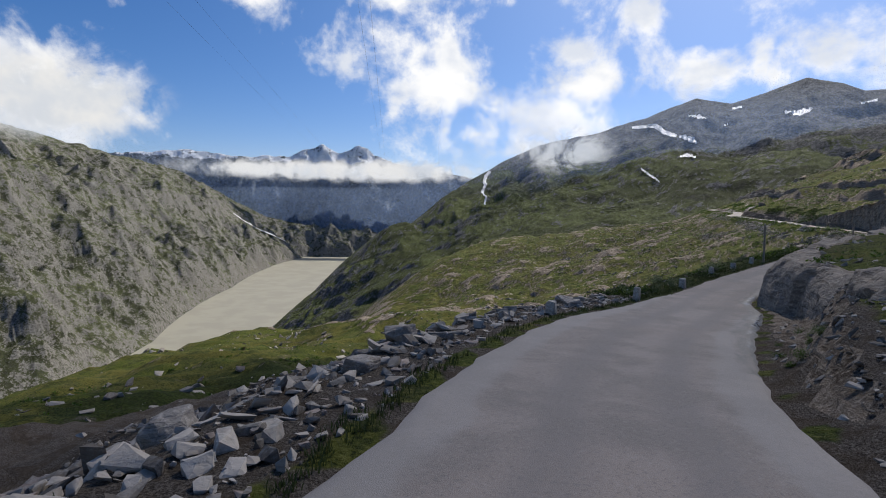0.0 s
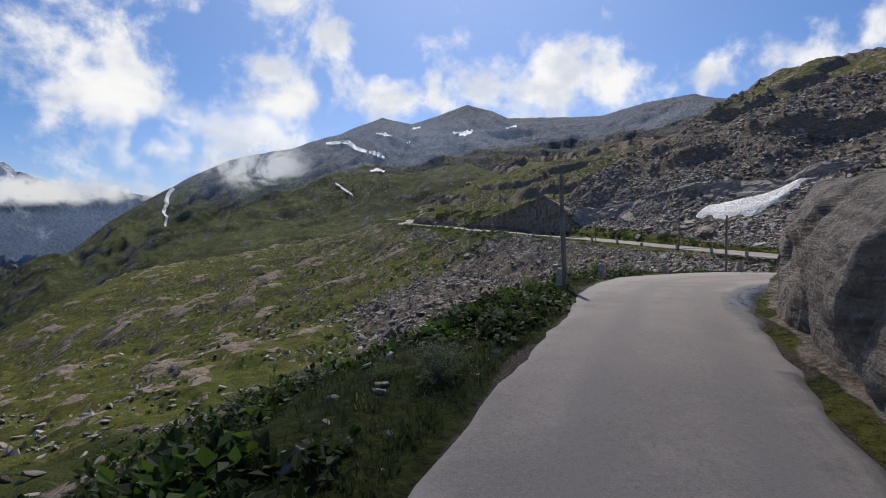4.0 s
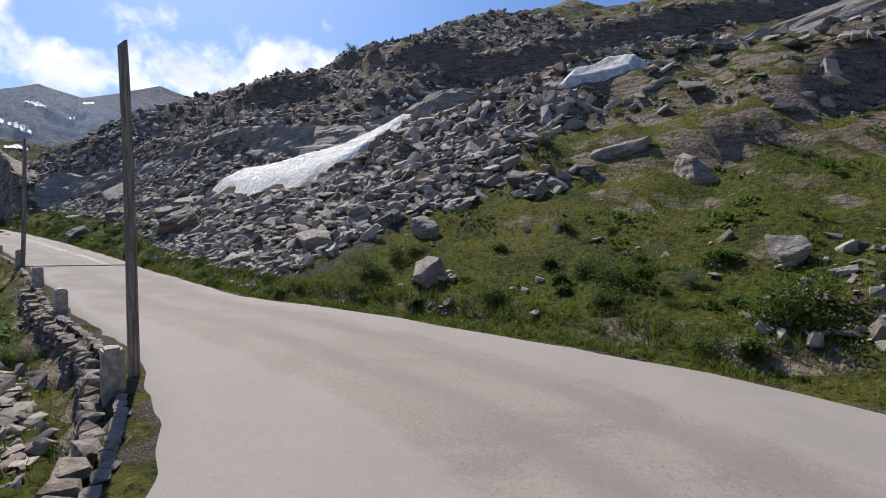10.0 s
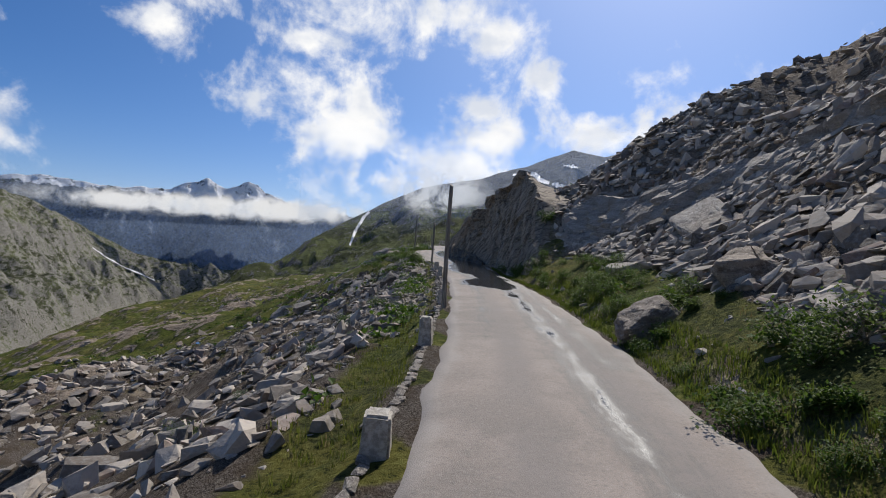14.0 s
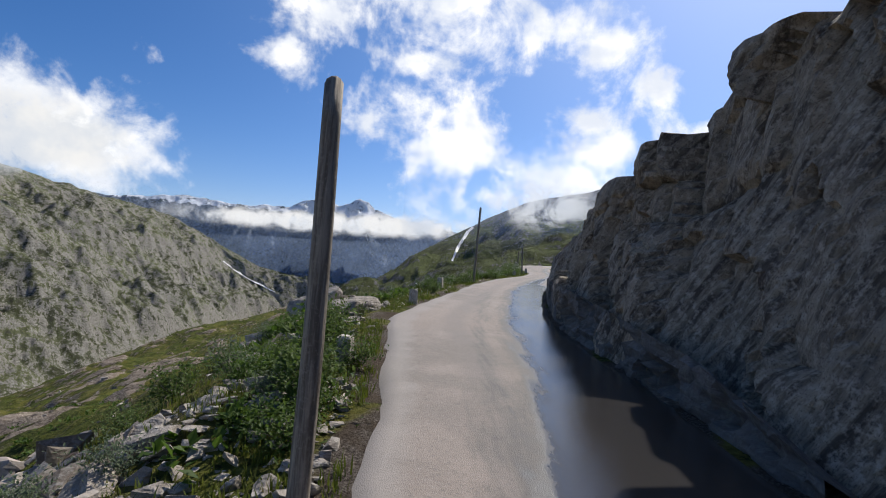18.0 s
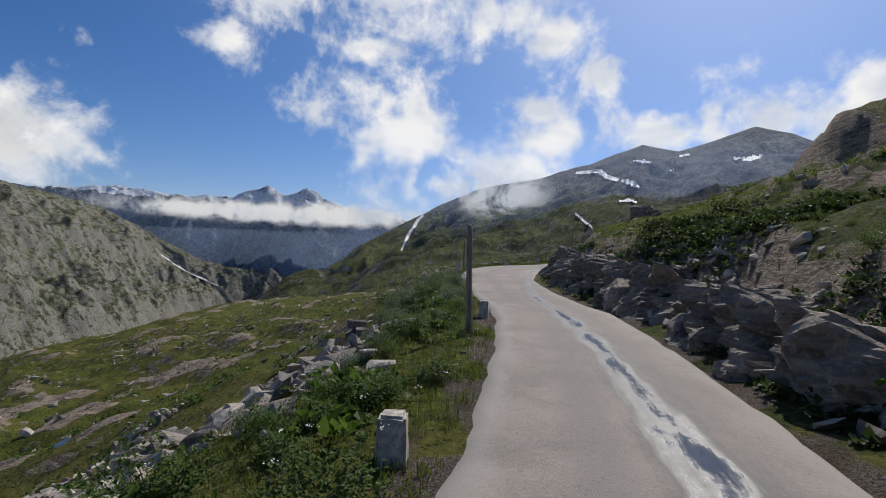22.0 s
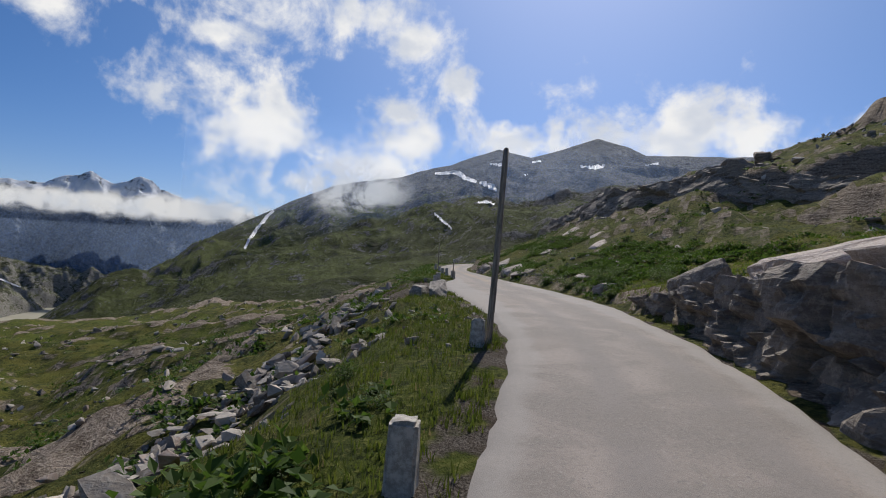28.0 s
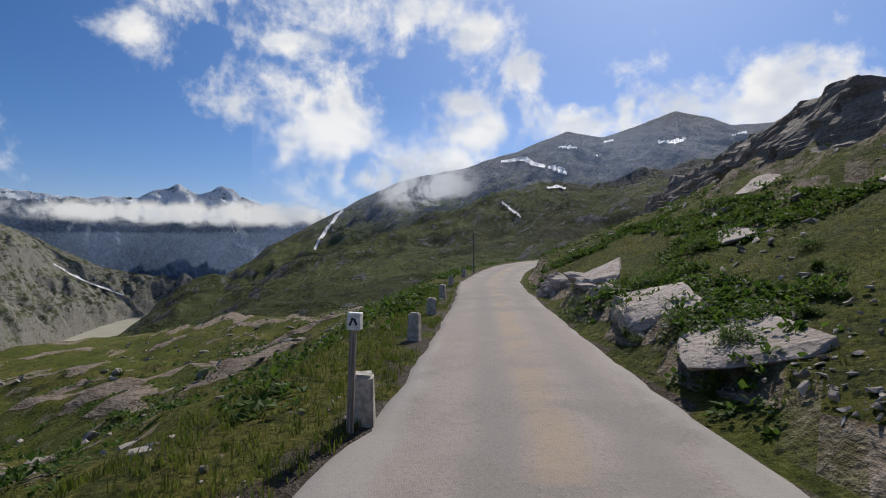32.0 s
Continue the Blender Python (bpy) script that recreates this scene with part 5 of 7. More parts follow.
# snowfields above the road
def snowfield(name, s_list, label):
    """A drifted patch: rows of (s, inner offset, outer offset) on the slope right of the road."""
    t = np.linspace(0, len(s_list) - 1, 60)
    a = np.array(s_list, float)
    s, lo, hi = (np.interp(t, np.arange(len(a)), a[:, k]) for k in range(3))
    lo = lo + 0.35 * perlin(t * 1.1, t * 0 + 2)
    hi = hi + 0.3 * perlin(t * 1.3, t * 0 + 6)
    c = np.linspace(0, 1, 24)
    off = lo[:, None] + (hi - lo)[:, None] * c
    ss = s[:, None] + 0 * off
    x, y, _ = at_road(ss, edge_right(ss) + off)
    z = height(x, y, False)[0]
    for _ in range(10):
        z[1:-1, 1:-1] = 0.25 * (z[:-2, 1:-1] + z[2:, 1:-1] + z[1:-1, :-2] + z[1:-1, 2:])
    dome = np.minimum(np.minimum(c, 1 - c) * 5, 1)[None] * np.minimum(np.minimum(t, len(a) - 1 - t) * 3, 1)[:, None]
    z = z + 0.60 * dome - 0.15 + 0.07 * perlin(x * 1.4, y * 1.4)
    me = mesh_of(name, np.stack([x, y, z], -1).reshape(-1, 3), grid_faces(60, 24)[:, ::-1], M_SNOW)
    tagged(new(name, me), label, "snowfield")


snowfield("snowfield", SNOW[0], "dirty white snowfield lying under a rock step")
snowfield("snowfield", SNOW[1], "small patch of old snow among the blocks")
snowfield("snowfield", SNOW[2], "long patch of old snow below the ridge")

# ---------------------------------------------------------------- jointed rock faces beside the road
def hash01(i, j, k, salt):
    h = (i * 73856093) ^ (j * 19349663) ^ (k * 83492791) ^ (salt * 2654435761)
    h = (h ^ (h >> 13)) * 1274126177 & 0x7fffffff
    return ((h ^ (h >> 11)) & 0xffff) / 65535.0


def blocks(p, salt):
    """Jointed rock: for each point the offset of its tilted block and its distance from the joint."""
    base = np.floor(p).astype(np.int64)
    d1, d2, val = np.full(len(p), 9.0), np.full(len(p), 9.0), np.zeros(len(p))
    for di in (-1, 0, 1):
        for dj in (-1, 0, 1):
            for dk in (-1, 0, 1):
                i, j, k = base[:, 0] + di, base[:, 1] + dj, base[:, 2] + dk
                q = np.stack([i + 0.15 + 0.7 * hash01(i, j, k, salt), j + 0.15 + 0.7 * hash01(i, j, k, salt + 1), k + 0.15 + 0.7 * hash01(i, j, k, salt + 2)], 1)
                rel = p - q
                dist = np.abs(rel).max(1) * 0.55 + np.linalg.norm(rel, axis=1) * 0.45
                tilt = rel[:, 0] * (hash01(i, j, k, salt + 4) - 0.5) + rel[:, 2] * (hash01(i, j, k, salt + 5) - 0.5)
                nearer = dist < d1
                d2 = np.where(nearer, d1, np.minimum(d2, dist))
                val = np.where(nearer, hash01(i, j, k, salt + 3) - 0.5 + 1.3 * tilt, val)
                d1 = np.where(nearer, dist, d1)
    return val, d2 - d1


def rock_face(name, s0, s1, heights, lean, back, cell, offset, tilt, mat, label, seed, foot=0.12, step=0.15, round_top=0.0, crisp=True, on_slope=False, lift=1.0, grain=1.0):
    """A bare rock face right of the road: foot, face and the top running back into the slope."""
    s = np.arange(s0, s1, step)
    hs = np.array(heights, float)
    h = np.interp(s, hs[:, 0], hs[:, 1]) * (1 + 0.10 * perlin(s / 5, s * 0 + seed)) + 0.02
    ft = np.array(foot if isinstance(foot, list) else [(s0, foot), (s1, foot)], float)
    at_foot = np.interp(s, ft[:, 0], ft[:, 1])[:, None]
    n_face = max(10, int(hs[:, 1].max() / step))
    n_top = max(8, int(back / step * 0.7))
    f = np.linspace(0, 1, n_face)
    t = np.linspace(0, 1, n_top + 1)[1:]
    v_face = at_foot + lean * h[:, None] * f ** (1 + round_top)
    rise = np.sin(f * math.pi / 2) if round_top else f
    v = np.concatenate([v_face, v_face[:, -1:] + back * t], 1)
    ss = s[:, None] + 0 * v
    x, y, zr = at_road(ss, edge_right(ss) + v)
    gz = height(x, y, False)[0]
    if on_slope:
        low = gz[:, 0]
        low = np.convolve(np.pad(low, 8, "edge"), np.ones(17) / 17, "valid")
        zr = low[:, None] + 0 * zr
    z = np.concatenate([zr[:, :n_face] - 0.5 + (h[:, None] + 0.5) * rise, zr[:, n_face:] + h[:, None]], 1)
    z[:, n_face:] = z[:, n_face:] * (1 - t ** 1.2) + (gz[:, n_face:] - 0.35) * t ** 1.2
    p = np.stack([ss, v, z - zr], -1).reshape(-1, 3)
    a = radians(tilt)
    r = np.stack([p[:, 0] * math.cos(a) + p[:, 2] * math.sin(a), p[:, 1], -p[:, 0] * math.sin(a) + p[:, 2] * math.cos(a)], 1)
    warp = 0.25 * np.stack([perlin(r[:, 0] / 1.7 + 4, r[:, 2] / 1.7), perlin(r[:, 0] / 1.7, r[:, 1] / 1.7 + 8), perlin(r[:, 1] / 1.7, r[:, 2] / 1.7 + 3)], 1)
    big, joint = blocks((r + warp) / np.array(cell), seed)
    sml, joint2 = blocks((r + warp * 0.6) / (np.array(cell) * 0.36), seed + 20)
    out = offset * big * 2 + 0.40 * offset * sml * 2
    out -= 0.35 * offset * (1 - smooth(joint, 0.0, 0.07)) + 0.14 * offset * (1 - smooth(joint2, 0.0, 0.10))
    out += grain * (0.35 * offset * fbm(r[:, 0] / 3.0, r[:, 2] / 2.0, 4) + 0.04 * fbm(r[:, 0] / 0.5, r[:, 2] / 0.35 + r[:, 1] / 0.5, 3))
    ends = (smooth(ss, s0, s0 + 2) * smooth(ss, s1, s1 - 2)).ravel()
    up = (np.concatenate([0.15 + 0.35 * f ** 3, 0.6 + 0.4 * t])[None] + 0 * ss).ravel()
    i = np.interp(ss.ravel(), LINE_S, np.arange(len(LINE)))
    nx, ny = np.interp(i, np.arange(len(LINE)), LINE_N[:, 0]), np.interp(i, np.arange(len(LINE)), LINE_N[:, 1])
    up = up * lift
    side = -np.sqrt(1 - np.minimum(up, 1) ** 2)
    out = out * (0.25 + 0.75 * ends) * np.concatenate([np.ones(n_face), 1 - 0.8 * t])[None].repeat(len(s), 0).ravel()
    out = np.minimum(out, np.maximum(p[:, 1] - 0.05, 0.0))
    V = np.stack([x.ravel() + nx * side * out, y.ravel() + ny * side * out, z.ravel() + up * out], 1)
    me = mesh_of(name, V, grid_faces(len(s), n_face + n_top)[:, ::-1], mat, not crisp)
    return tagged(new(name, me), label, "rock face", kind="structure")


rock_face("rock_bank", 11, 93, [(11, 0.2), (13, 1.6), (16, 2.2), (22, 2.1), (34, 2.3), (42, 2.4), (56, 2.5), (66, 2.6), (74, 3.0), (86, 3.2), (91, 1.9), (93, 0.2)], 0.45, 3.6, (4.2, 2.6, 1.7), 0.20, 12, M_ROCK, "smooth rounded bank of grey gneiss with a damp foot", 3, [(11, 2.2), (18, 1.9), (28, 0.7), (34, 0.35), (93, 0.3)], 0.15, 0.8, False)
rock_face("cliff", 188, 233, [(188, 0.3), (191, 2.2), (194, 5.6), (198, 7.7), (203, 8.2), (208, 7.0), (213, 5.2), (218, 3.8), (223, 2.9), (228, 1.7), (233, 0.3)], 0.30, 3.6, (2.3, 3.2, 9.0), 0.48, -24, M_CLIFF, "tall dark grey gneiss cliff with slanting joints, in shade", 11, [(188, 1.6), (196, 0.6), (205, 0.25), (233, 0.25)], 0.14, 0.0, True, False, 0.2, 0.35)
rock_face("rock_ledge", 204, 238, [(204, 0.2), (207, 0.8), (215, 1.15), (226, 0.9), (233, 0.6), (238, 0.1)], 0.15, 1.0, (1.0, 0.8, 0.5), 0.22, 8, M_ROCK_DARK, "low wet blocky ledge at the foot of the cliff", 21, 0.05, 0.10)
rock_face("rock_blocks", 246, 301, [(246, 0.2), (250, 1.1), (258, 1.2), (264, 1.6), (276, 2.0), (290, 2.0), (297, 1.6), (301, 0.2)], 0.80, 2.6, (1.5, 1.4, 0.9), 0.50, 28, M_ROCK, "dark broken gneiss blocks with ledges beside the road", 31, 0.45, 0.11)
rock_face("rock_step", 301, 333, [(301, 0.3), (305, 2.0), (312, 2.5), (318, 2.3), (324, 1.7), (329, 0.9), (333, 0.2)], 0.28, 3.4, (2.3, 1.8, 1.3), 0.50, 10, M_ROCK, "upright dark rock step beside the road", 41, 0.35, 0.11)
rock_face("rock_slabs", 357, 376, [(357, 0.2), (360, 0.8), (364, 1.0), (370, 0.8), (376, 0.2)], 0.9, 2.6, (2.6, 1.6, 0.9), 0.35, 14, M_ROCK_PINK, "sloping pinkish slabs above the road's edge", 51, 0.5, 0.13)
# long rock step under the ridge above the scree, and the crag above the last stretch
rock_face("ridge_step", 104, 198, [(104, 0.4), (112, 1.6), (122, 2.6), (140, 3.0), (152, 3.4), (165, 3.6), (180, 3.6), (191, 3.0), (198, 0.6)], 0.95, 6.0, (7.0, 3.0, 2.4), 0.34, 5, M_ROCK_PALE, "long grey rock step below the crest", 71, [(104, 43), (120, 37.5), (140, 28), (152, 17.6), (158, 14.4), (163, 12.0), (170, 9.8), (180, 6.5), (190, 3.6), (198, 2.0)], 0.24, 0.0, True, True)
rock_face("upper_crag", 345, 420, [(345, 0.4), (352, 2.0), (366, 3.6), (384, 4.0), (402, 3.0), (420, 0.4)], 0.8, 8.0, (6.0, 3.0, 2.2), 0.5, 8, M_ROCK, "grey crag above the grassy slope", 81, [(345, 24), (370, 15), (400, 11), (420, 10)], 0.26, 0.0, True, True)


def rib(name, label, seed, n, s0, s1, u0, u1, lo, hi, right=False):
    """Broken blocks standing out of the turf along a line."""
    rng = np.random.default_rng(seed)
    s = rng.uniform(s0, s1, n)
    u = u0 + (u1 - u0) * (s - s0) / (s1 - s0) + rng.normal(0, 1.1, n) + 1.2 * perlin(s / 6, s * 0)
    u = np.maximum(u, 0.6 + rng.random(n))
    x, y, _ = at_road(s, edge_right(s) + u if right else edge_left(s) - u)
    size = np.minimum(lo + (hi - lo) * rng.random(n) ** 2.2, 0.2 + 0.4 * u)
    return heap(name, x, y, height(x, y)[0] + size * 0.12, size * 0.85, M_SCREE, label, "rocks", rng, 0.30, STONES[3:])


rib("rock_rib", "broken dark rib of rock in the turf below the road", 91, 1000, 216, 270, 7.5, 4.6, 0.2, 1.15)
rib("rock_rib", "broken dark rib of rock below the verge", 92, 700, 300, 350, 8.0, 5.0, 0.2, 1.1)
rib("fallen_blocks", "broken blocks fallen between the ledges beside the road", 95, 700, 246, 300, 1.5, 1.7, 0.12, 0.9, True)
rib("fallen_blocks", "dark blocks on the steep bank", 97, 600, 228, 247, 1.2, 2.0, 0.08, 0.6, True)
rib("fallen_blocks", "dark rubble on the bare bank", 96, 900, 342, 358, 1.4, 1.8, 0.04, 0.22, True)
rib("stone_gully", "pale stones lying in a dry gully", 93, 2200, 236, 275, 4.5, 17, 0.10, 0.7)
rib("stone_gully", "pale stones lying in a dry gully", 94, 900, 296, 330, 9.5, 7, 0.12, 0.8)

# ---------------------------------------------------------------- single boulders
# x, y, size, turn, tilts, rock, label
PALE, GREY, PINK, DARK = M_ROCK_PALE, M_ROCK, M_ROCK_PINK, M_ROCK_DARK
BOULDERS = ((98.4, 77.6, 1.3, 1.0, 0.9, 35, 0, 8, PALE, "pale boulder half sunk in grass"), (100.1, 84.4, 2.3, 1.3, 0.8, 60, 14, 0, PALE, "pale slab tilted on the slope"), (98.9, 87.6, 2.2, 1.4, 0.45, 60, -14, 8, PALE, "flat pale slab above the road"), (107.2, 71.8, 1.9, 1.3, 1.3, 40, 8, 12, PALE, "pale angular block on the grassy bank"), (109.0, 75.0, 3.0, 1.3, 0.8, 100, 4, 6, PALE, "long pale slab on the grassy bank"), (101.4, 80.0, 1.7, 0.9, 0.9, 60, 12, -10, PALE, "pale split block on the grassy bank"), (102.2, 84.0, 1.7, 0.5, 1.1, 75, -20, 10, PALE, "upright pale slab in the scree"), (100.1, 68.6, 1.1, 0.8, 0.8, 30, 6, 4, PALE, "pale block in the turf"),
            (102.7, 98.6, 4.2, 2.6, 1.9, 68, 6, 10, GREY, "huge grey block fallen beside the road"), (103.6, 99.5, 2.4, 1.8, 1.2, 30, 10, -6, GREY, "grey block in the scree"), (102.9, 111.8, 2.0, 1.6, 1.1, 15, 8, 10, GREY, "grey block above the road"),
            (109.7, 120.1, 5.0, 2.4, 1.0, 66, 20, -16, PALE, "big leaning slab on the scree"), (112.0, 126.7, 2.6, 1.8, 1.2, 20, 10, 6, PALE, "pale block on the scree"), (107.0, 104.5, 3.0, 1.9, 0.8, 50, 14, 6, PALE, "wide pale slab on the scree"),
            (92.6, 62.0, 0.9, 0.7, 1.5, 10, 8, -10, PALE, "standing pale block at the foot of the rubble"), (92.8, 61.0, 0.8, 0.7, 1.5, 50, -10, 8, PALE, "standing pale block at the foot of the rubble"), (93.6, 60.2, 1.1, 0.8, 1.2, 80, 10, 15, GREY, "grey block leaning in the rubble"),
            (98.3, 60.5, 1.5, 1.2, 1.3, 30, 6, 6, PALE, "pale lichen-covered block on the rubble"), (99.6, 59.0, 1.2, 1.0, 0.9, 70, 5, 12, GREY, "grey block on the rubble"),
            (96.2, 159.2, 2.0, 1.2, 1.2, 25, 16, -18, PALE, "pale upright block of a rock pile beside the road"), (97.3, 158.9, 2.7, 1.5, 0.8, 70, -12, 8, PALE, "pale slab of a rock pile beside the road"), (96.8, 160.6, 1.2, 0.8, 0.6, 100, 12, 16, GREY, "dark block of a rock pile beside the road"), (97.2, 157.5, 0.9, 0.7, 0.3, 40, -12, 6, PALE, "pale slab of a rock pile beside the road"), (95.6, 159.8, 1.2, 0.8, 0.8, 70, 20, 10, PALE, "pale block of a rock pile beside the road"), (97.7, 159.4, 1.0, 0.7, 0.4, 10, 10, 10, PALE, "small pale slab of a rock pile beside the road"),
            (162.3, 143.2, 1.5, 1.4, 1.7, 10, 0, 0, GREY, "round boulder standing on the crest"), (185.0, 315.7, 3.2, 2.8, 2.9, 30, 0, 0, GREY, "round dark boulder on the crest"), (183.0, 317.9, 2.8, 2.4, 2.5, 70, 0, 0, GREY, "round dark boulder on the crest"),
            (122.4, 235.4, 2.9, 1.9, 1.7, 30, -4, 6, GREY, "boulder perched on a rock slab"), (123.2, 236.2, 5.0, 3.6, 1.1, 50, 5, 8, DARK, "dark flat slab carrying a boulder"),
            (143.0, 301.6, 3.4, 2.0, 0.35, 70, -14, 8, PINK, "pinkish slab lying in the grass"), (147.0, 298.0, 3.0, 1.8, 0.35, 60, -16, 8, PINK, "pinkish slab lying in the grass"), (150.0, 309.0, 4.0, 2.4, 0.45, 80, -14, 6, PINK, "broad pinkish slab on the slope"), (136.0, 281.0, 2.4, 1.6, 0.9, 50, -12, 6, PINK, "pinkish block in the grass"))
for k, (x, y, sx, sy, sz, turn, tilt, lean, mat, label) in enumerate(BOULDERS):
    sit = 0.75 if "perched" in label else None
    boulder(x, y, sx, sy, sz, turn, 0 if mat is PINK else tilt, 0 if mat is PINK else lean, mat, k, label, "boulder", "", 0.62 if mat is PINK else 0.30, 24, None if sit is None else ground_z(x, y) + sit)
for k, (s, off, right, sx, sy, sz, turn, tilt, mat, label) in enumerate((
        (20.0, 2.6, False, 0.8, 0.6, 0.4, 30, 8, PALE, "big pale block on the rubble verge"), (9.0, 1.8, False, 0.8, 0.6, 0.45, 70, 5, PALE, "pale block on the rubble verge"), (11.5, 2.3, False, 0.9, 0.7, 0.5, 10, 9, PALE, "pale block on the rubble verge"), (13.5, 5.2, False, 3.2, 1.8, 0.6, 50, 0, PALE, "broad pale slab on the rubble verge"),
        (16.0, 2.6, False, 0.7, 0.5, 0.35, 85, 7, PALE, "pale block on the rubble verge"), (21.5, 1.3, False, 0.8, 0.6, 0.45, 15, 4, PALE, "pale block on the rubble verge"), (23.0, 2.3, False, 0.9, 0.7, 0.5, 40, 9, PALE, "pale block on the rubble verge"), (6.0, 3.4, False, 1.0, 0.8, 0.7, 40, 9, PALE, "pale block on the rubble verge"),
        (279.5, 2.2, False, 0.8, 0.6, 0.45, 20, 8, PALE, "pale rock in the verge"), (282.5, 1.7, False, 0.9, 0.6, 0.4, 60, 4, PALE, "pale rock in the verge"), (284.0, 2.6, False, 0.7, 0.6, 0.4, 10, 12, GREY, "grey rock in the verge"),
        (299.5, 2.5, False, 1.8, 1.1, 0.5, 40, 6, PALE, "pale slab in the verge"), (301.4, 2.2, False, 1.3, 0.9, 0.5, 80, 8, PALE, "pale slab in the verge"), (300.4, 0.6, False, 0.7, 0.5, 0.5, 30, 0, PALE, "pale stone at the road's edge"),
        (334.2, 1.0, False, 1.9, 0.9, 0.9, 75, -14, PALE, "pale split rock at the road's edge"), (335.6, 1.7, False, 1.5, 0.8, 0.7, 60, 10, PALE, "pale split rock at the road's edge"), (345.0, 0.9, False, 0.6, 0.5, 0.45, 20, 0, GREY, "grey stone beside the signpost"),
        (193.8, 2.0, False, 1.3, 0.5, 0.9, 70, 24, PALE, "upright split grey slab below the road"), (194.6, 1.5, False, 1.0, 0.7, 0.5, 30, 18, PALE, "broken pale block below the road"), (195.2, 3.8, False, 1.7, 0.6, 1.5, 50, 20, DARK, "upright dark slab below the road"), (190.0, 2.6, False, 0.9, 0.7, 0.5, 10, 12, PALE, "pale block below the road"), (196.6, 1.3, False, 0.9, 0.7, 0.4, 20, 10, PALE, "pale slab below the road"), (198.2, 1.6, False, 1.1, 0.6, 0.5, 80, 16, GREY, "tilted grey slab below the road"), (203.0, 6.6, False, 2.4, 1.2, 0.6, 60, 6, PALE, "pale lichen-covered slab in the turf"), (200.4, 8.0, False, 1.6, 1.2, 0.8, 30, 6, PALE, "pale lichen-covered block in the turf"), (206.0, 11.0, False, 1.8, 1.4, 1.0, 10, 6, PALE, "pale lichen-covered block in the turf"), (209.0, 13.0, False, 2.2, 1.5, 1.1, 40, 6, PALE, "pale lichen-covered block in the turf"),
        (170.0, 3.6, True, 2.6, 1.7, 1.1, 60, 12, GREY, "grey block above the road"), (178.0, 3.0, True, 2.0, 1.3, 0.8, 20, 16, PALE, "pale slab above the road"), (162.0, 4.6, True, 2.4, 1.8, 0.9, 80, 14, GREY, "grey block above the road"),
        (241.0, 1.0, True, 1.5, 1.1, 0.9, 20, 5, DARK, "wet dark block beside the road"), (246.5, 0.8, True, 1.8, 1.2, 0.8, 70, 3, DARK, "wet dark block beside the road"), (262.0, 0.9, True, 1.7, 1.2, 1.0, 40, 6, GREY, "grey block beside the road"), (269.0, 1.4, True, 2.6, 1.9, 1.5, 70, 9, GREY, "large grey block beside the road"), (285.0, 1.0, True, 1.5, 1.1, 0.8, 15, 4, GREY, "grey block beside the road"),
        (312.5, 2.6, True, 4.4, 3.2, 0.8, 62, 15, PINK, "flat pinkish slab on top of the rock step"), (318.0, 2.5, True, 5.4, 3.4, 0.9, 66, 15, PINK, "flat pinkish slab on top of the rock step"), (323.0, 2.5, True, 4.4, 3.0, 0.8, 68, 14, PINK, "flat pinkish slab on top of the rock step"),
        (327.6, 1.4, True, 3.2, 2.0, 1.6, 62, 4, GREY, "large square block with a flat top beside the road"), (354.6, 1.5, True, 3.0, 2.3, 0.34, 62, 10, PINK, "cracked pinkish slab beside the road"), (359.8, 1.9, True, 4.8, 2.2, 0.7, 68, 12, PINK, "long pinkish slab beside the road"), (366.5, 2.0, True, 3.4, 2.0, 0.7, 60, 12, PINK, "pinkish slab beside the road"), (358.0, 9.0, True, 3.4, 2.2, 0.5, 50, 14, PINK, "pinkish slab lying in the grass"),
        (338.0, 1.2, True, 1.4, 0.9, 0.6, 15, 8, PINK, "pinkish slab at the road's edge"))):
    x, y = beside(s, off, right)
    top = float(at_road(s, 0.0)[2]) + float(np.interp(s, [312, 318, 323], [2.9, 2.75, 2.2])) if "on top of" in label else None
    if mat is PINK and right:
        tilt = -1.2 * tilt if top is not None else 0
    boulder(x, y, sx, sy, sz, turn, tilt, 6 * math.sin(k * 2.1), mat, 60 + k, label, "boulder", "", 0.55 if mat is PINK and top is None else 0.32, 26, top)

# ---------------------------------------------------------------- dry stone wall under the outer edge
WALL_STONES = []
for k in range(9):
    v, f = hull_rock(ROCK_RNG, 0.62, 20)
    WALL_STONES.append(mesh_of("stone", v * [1.0, 0.95, 1.0], f, M_ROCK_PALE if k % 3 == 0 else M_ROCK, False))
rng = np.random.default_rng(31)
wall = new("stone_wall")
wx, wy, wz = (float(q) for q in at_road(116, edge_left(116) - 0.7))
wall.matrix_world = pose(wx, wy, wz - 2.2)
tagged(wall, "dry stone retaining wall of rough grey blocks below the road", "stone wall")


def wall_stones():
    """Places of the stones: s, u, z below the road, length, depth, height."""
    out = []
    s = 108.0
    while s < 200.0:
        h = float(np.interp(s, WALL_S, WALL_H))
        z = -h - 0.1 if h > 0.6 else 0.0
        while z < -0.12:
            t = rng.uniform(0.09, 0.19)
            out.append((s + rng.uniform(-0.12, 0.12), 0.62 + 0.10 * (-z) + rng.uniform(-0.05, 0.05), z + t / 2, rng.uniform(0.24, 0.44), rng.uniform(0.26, 0.36), t * 1.1))
            z += t
        s += 0.42
    return out


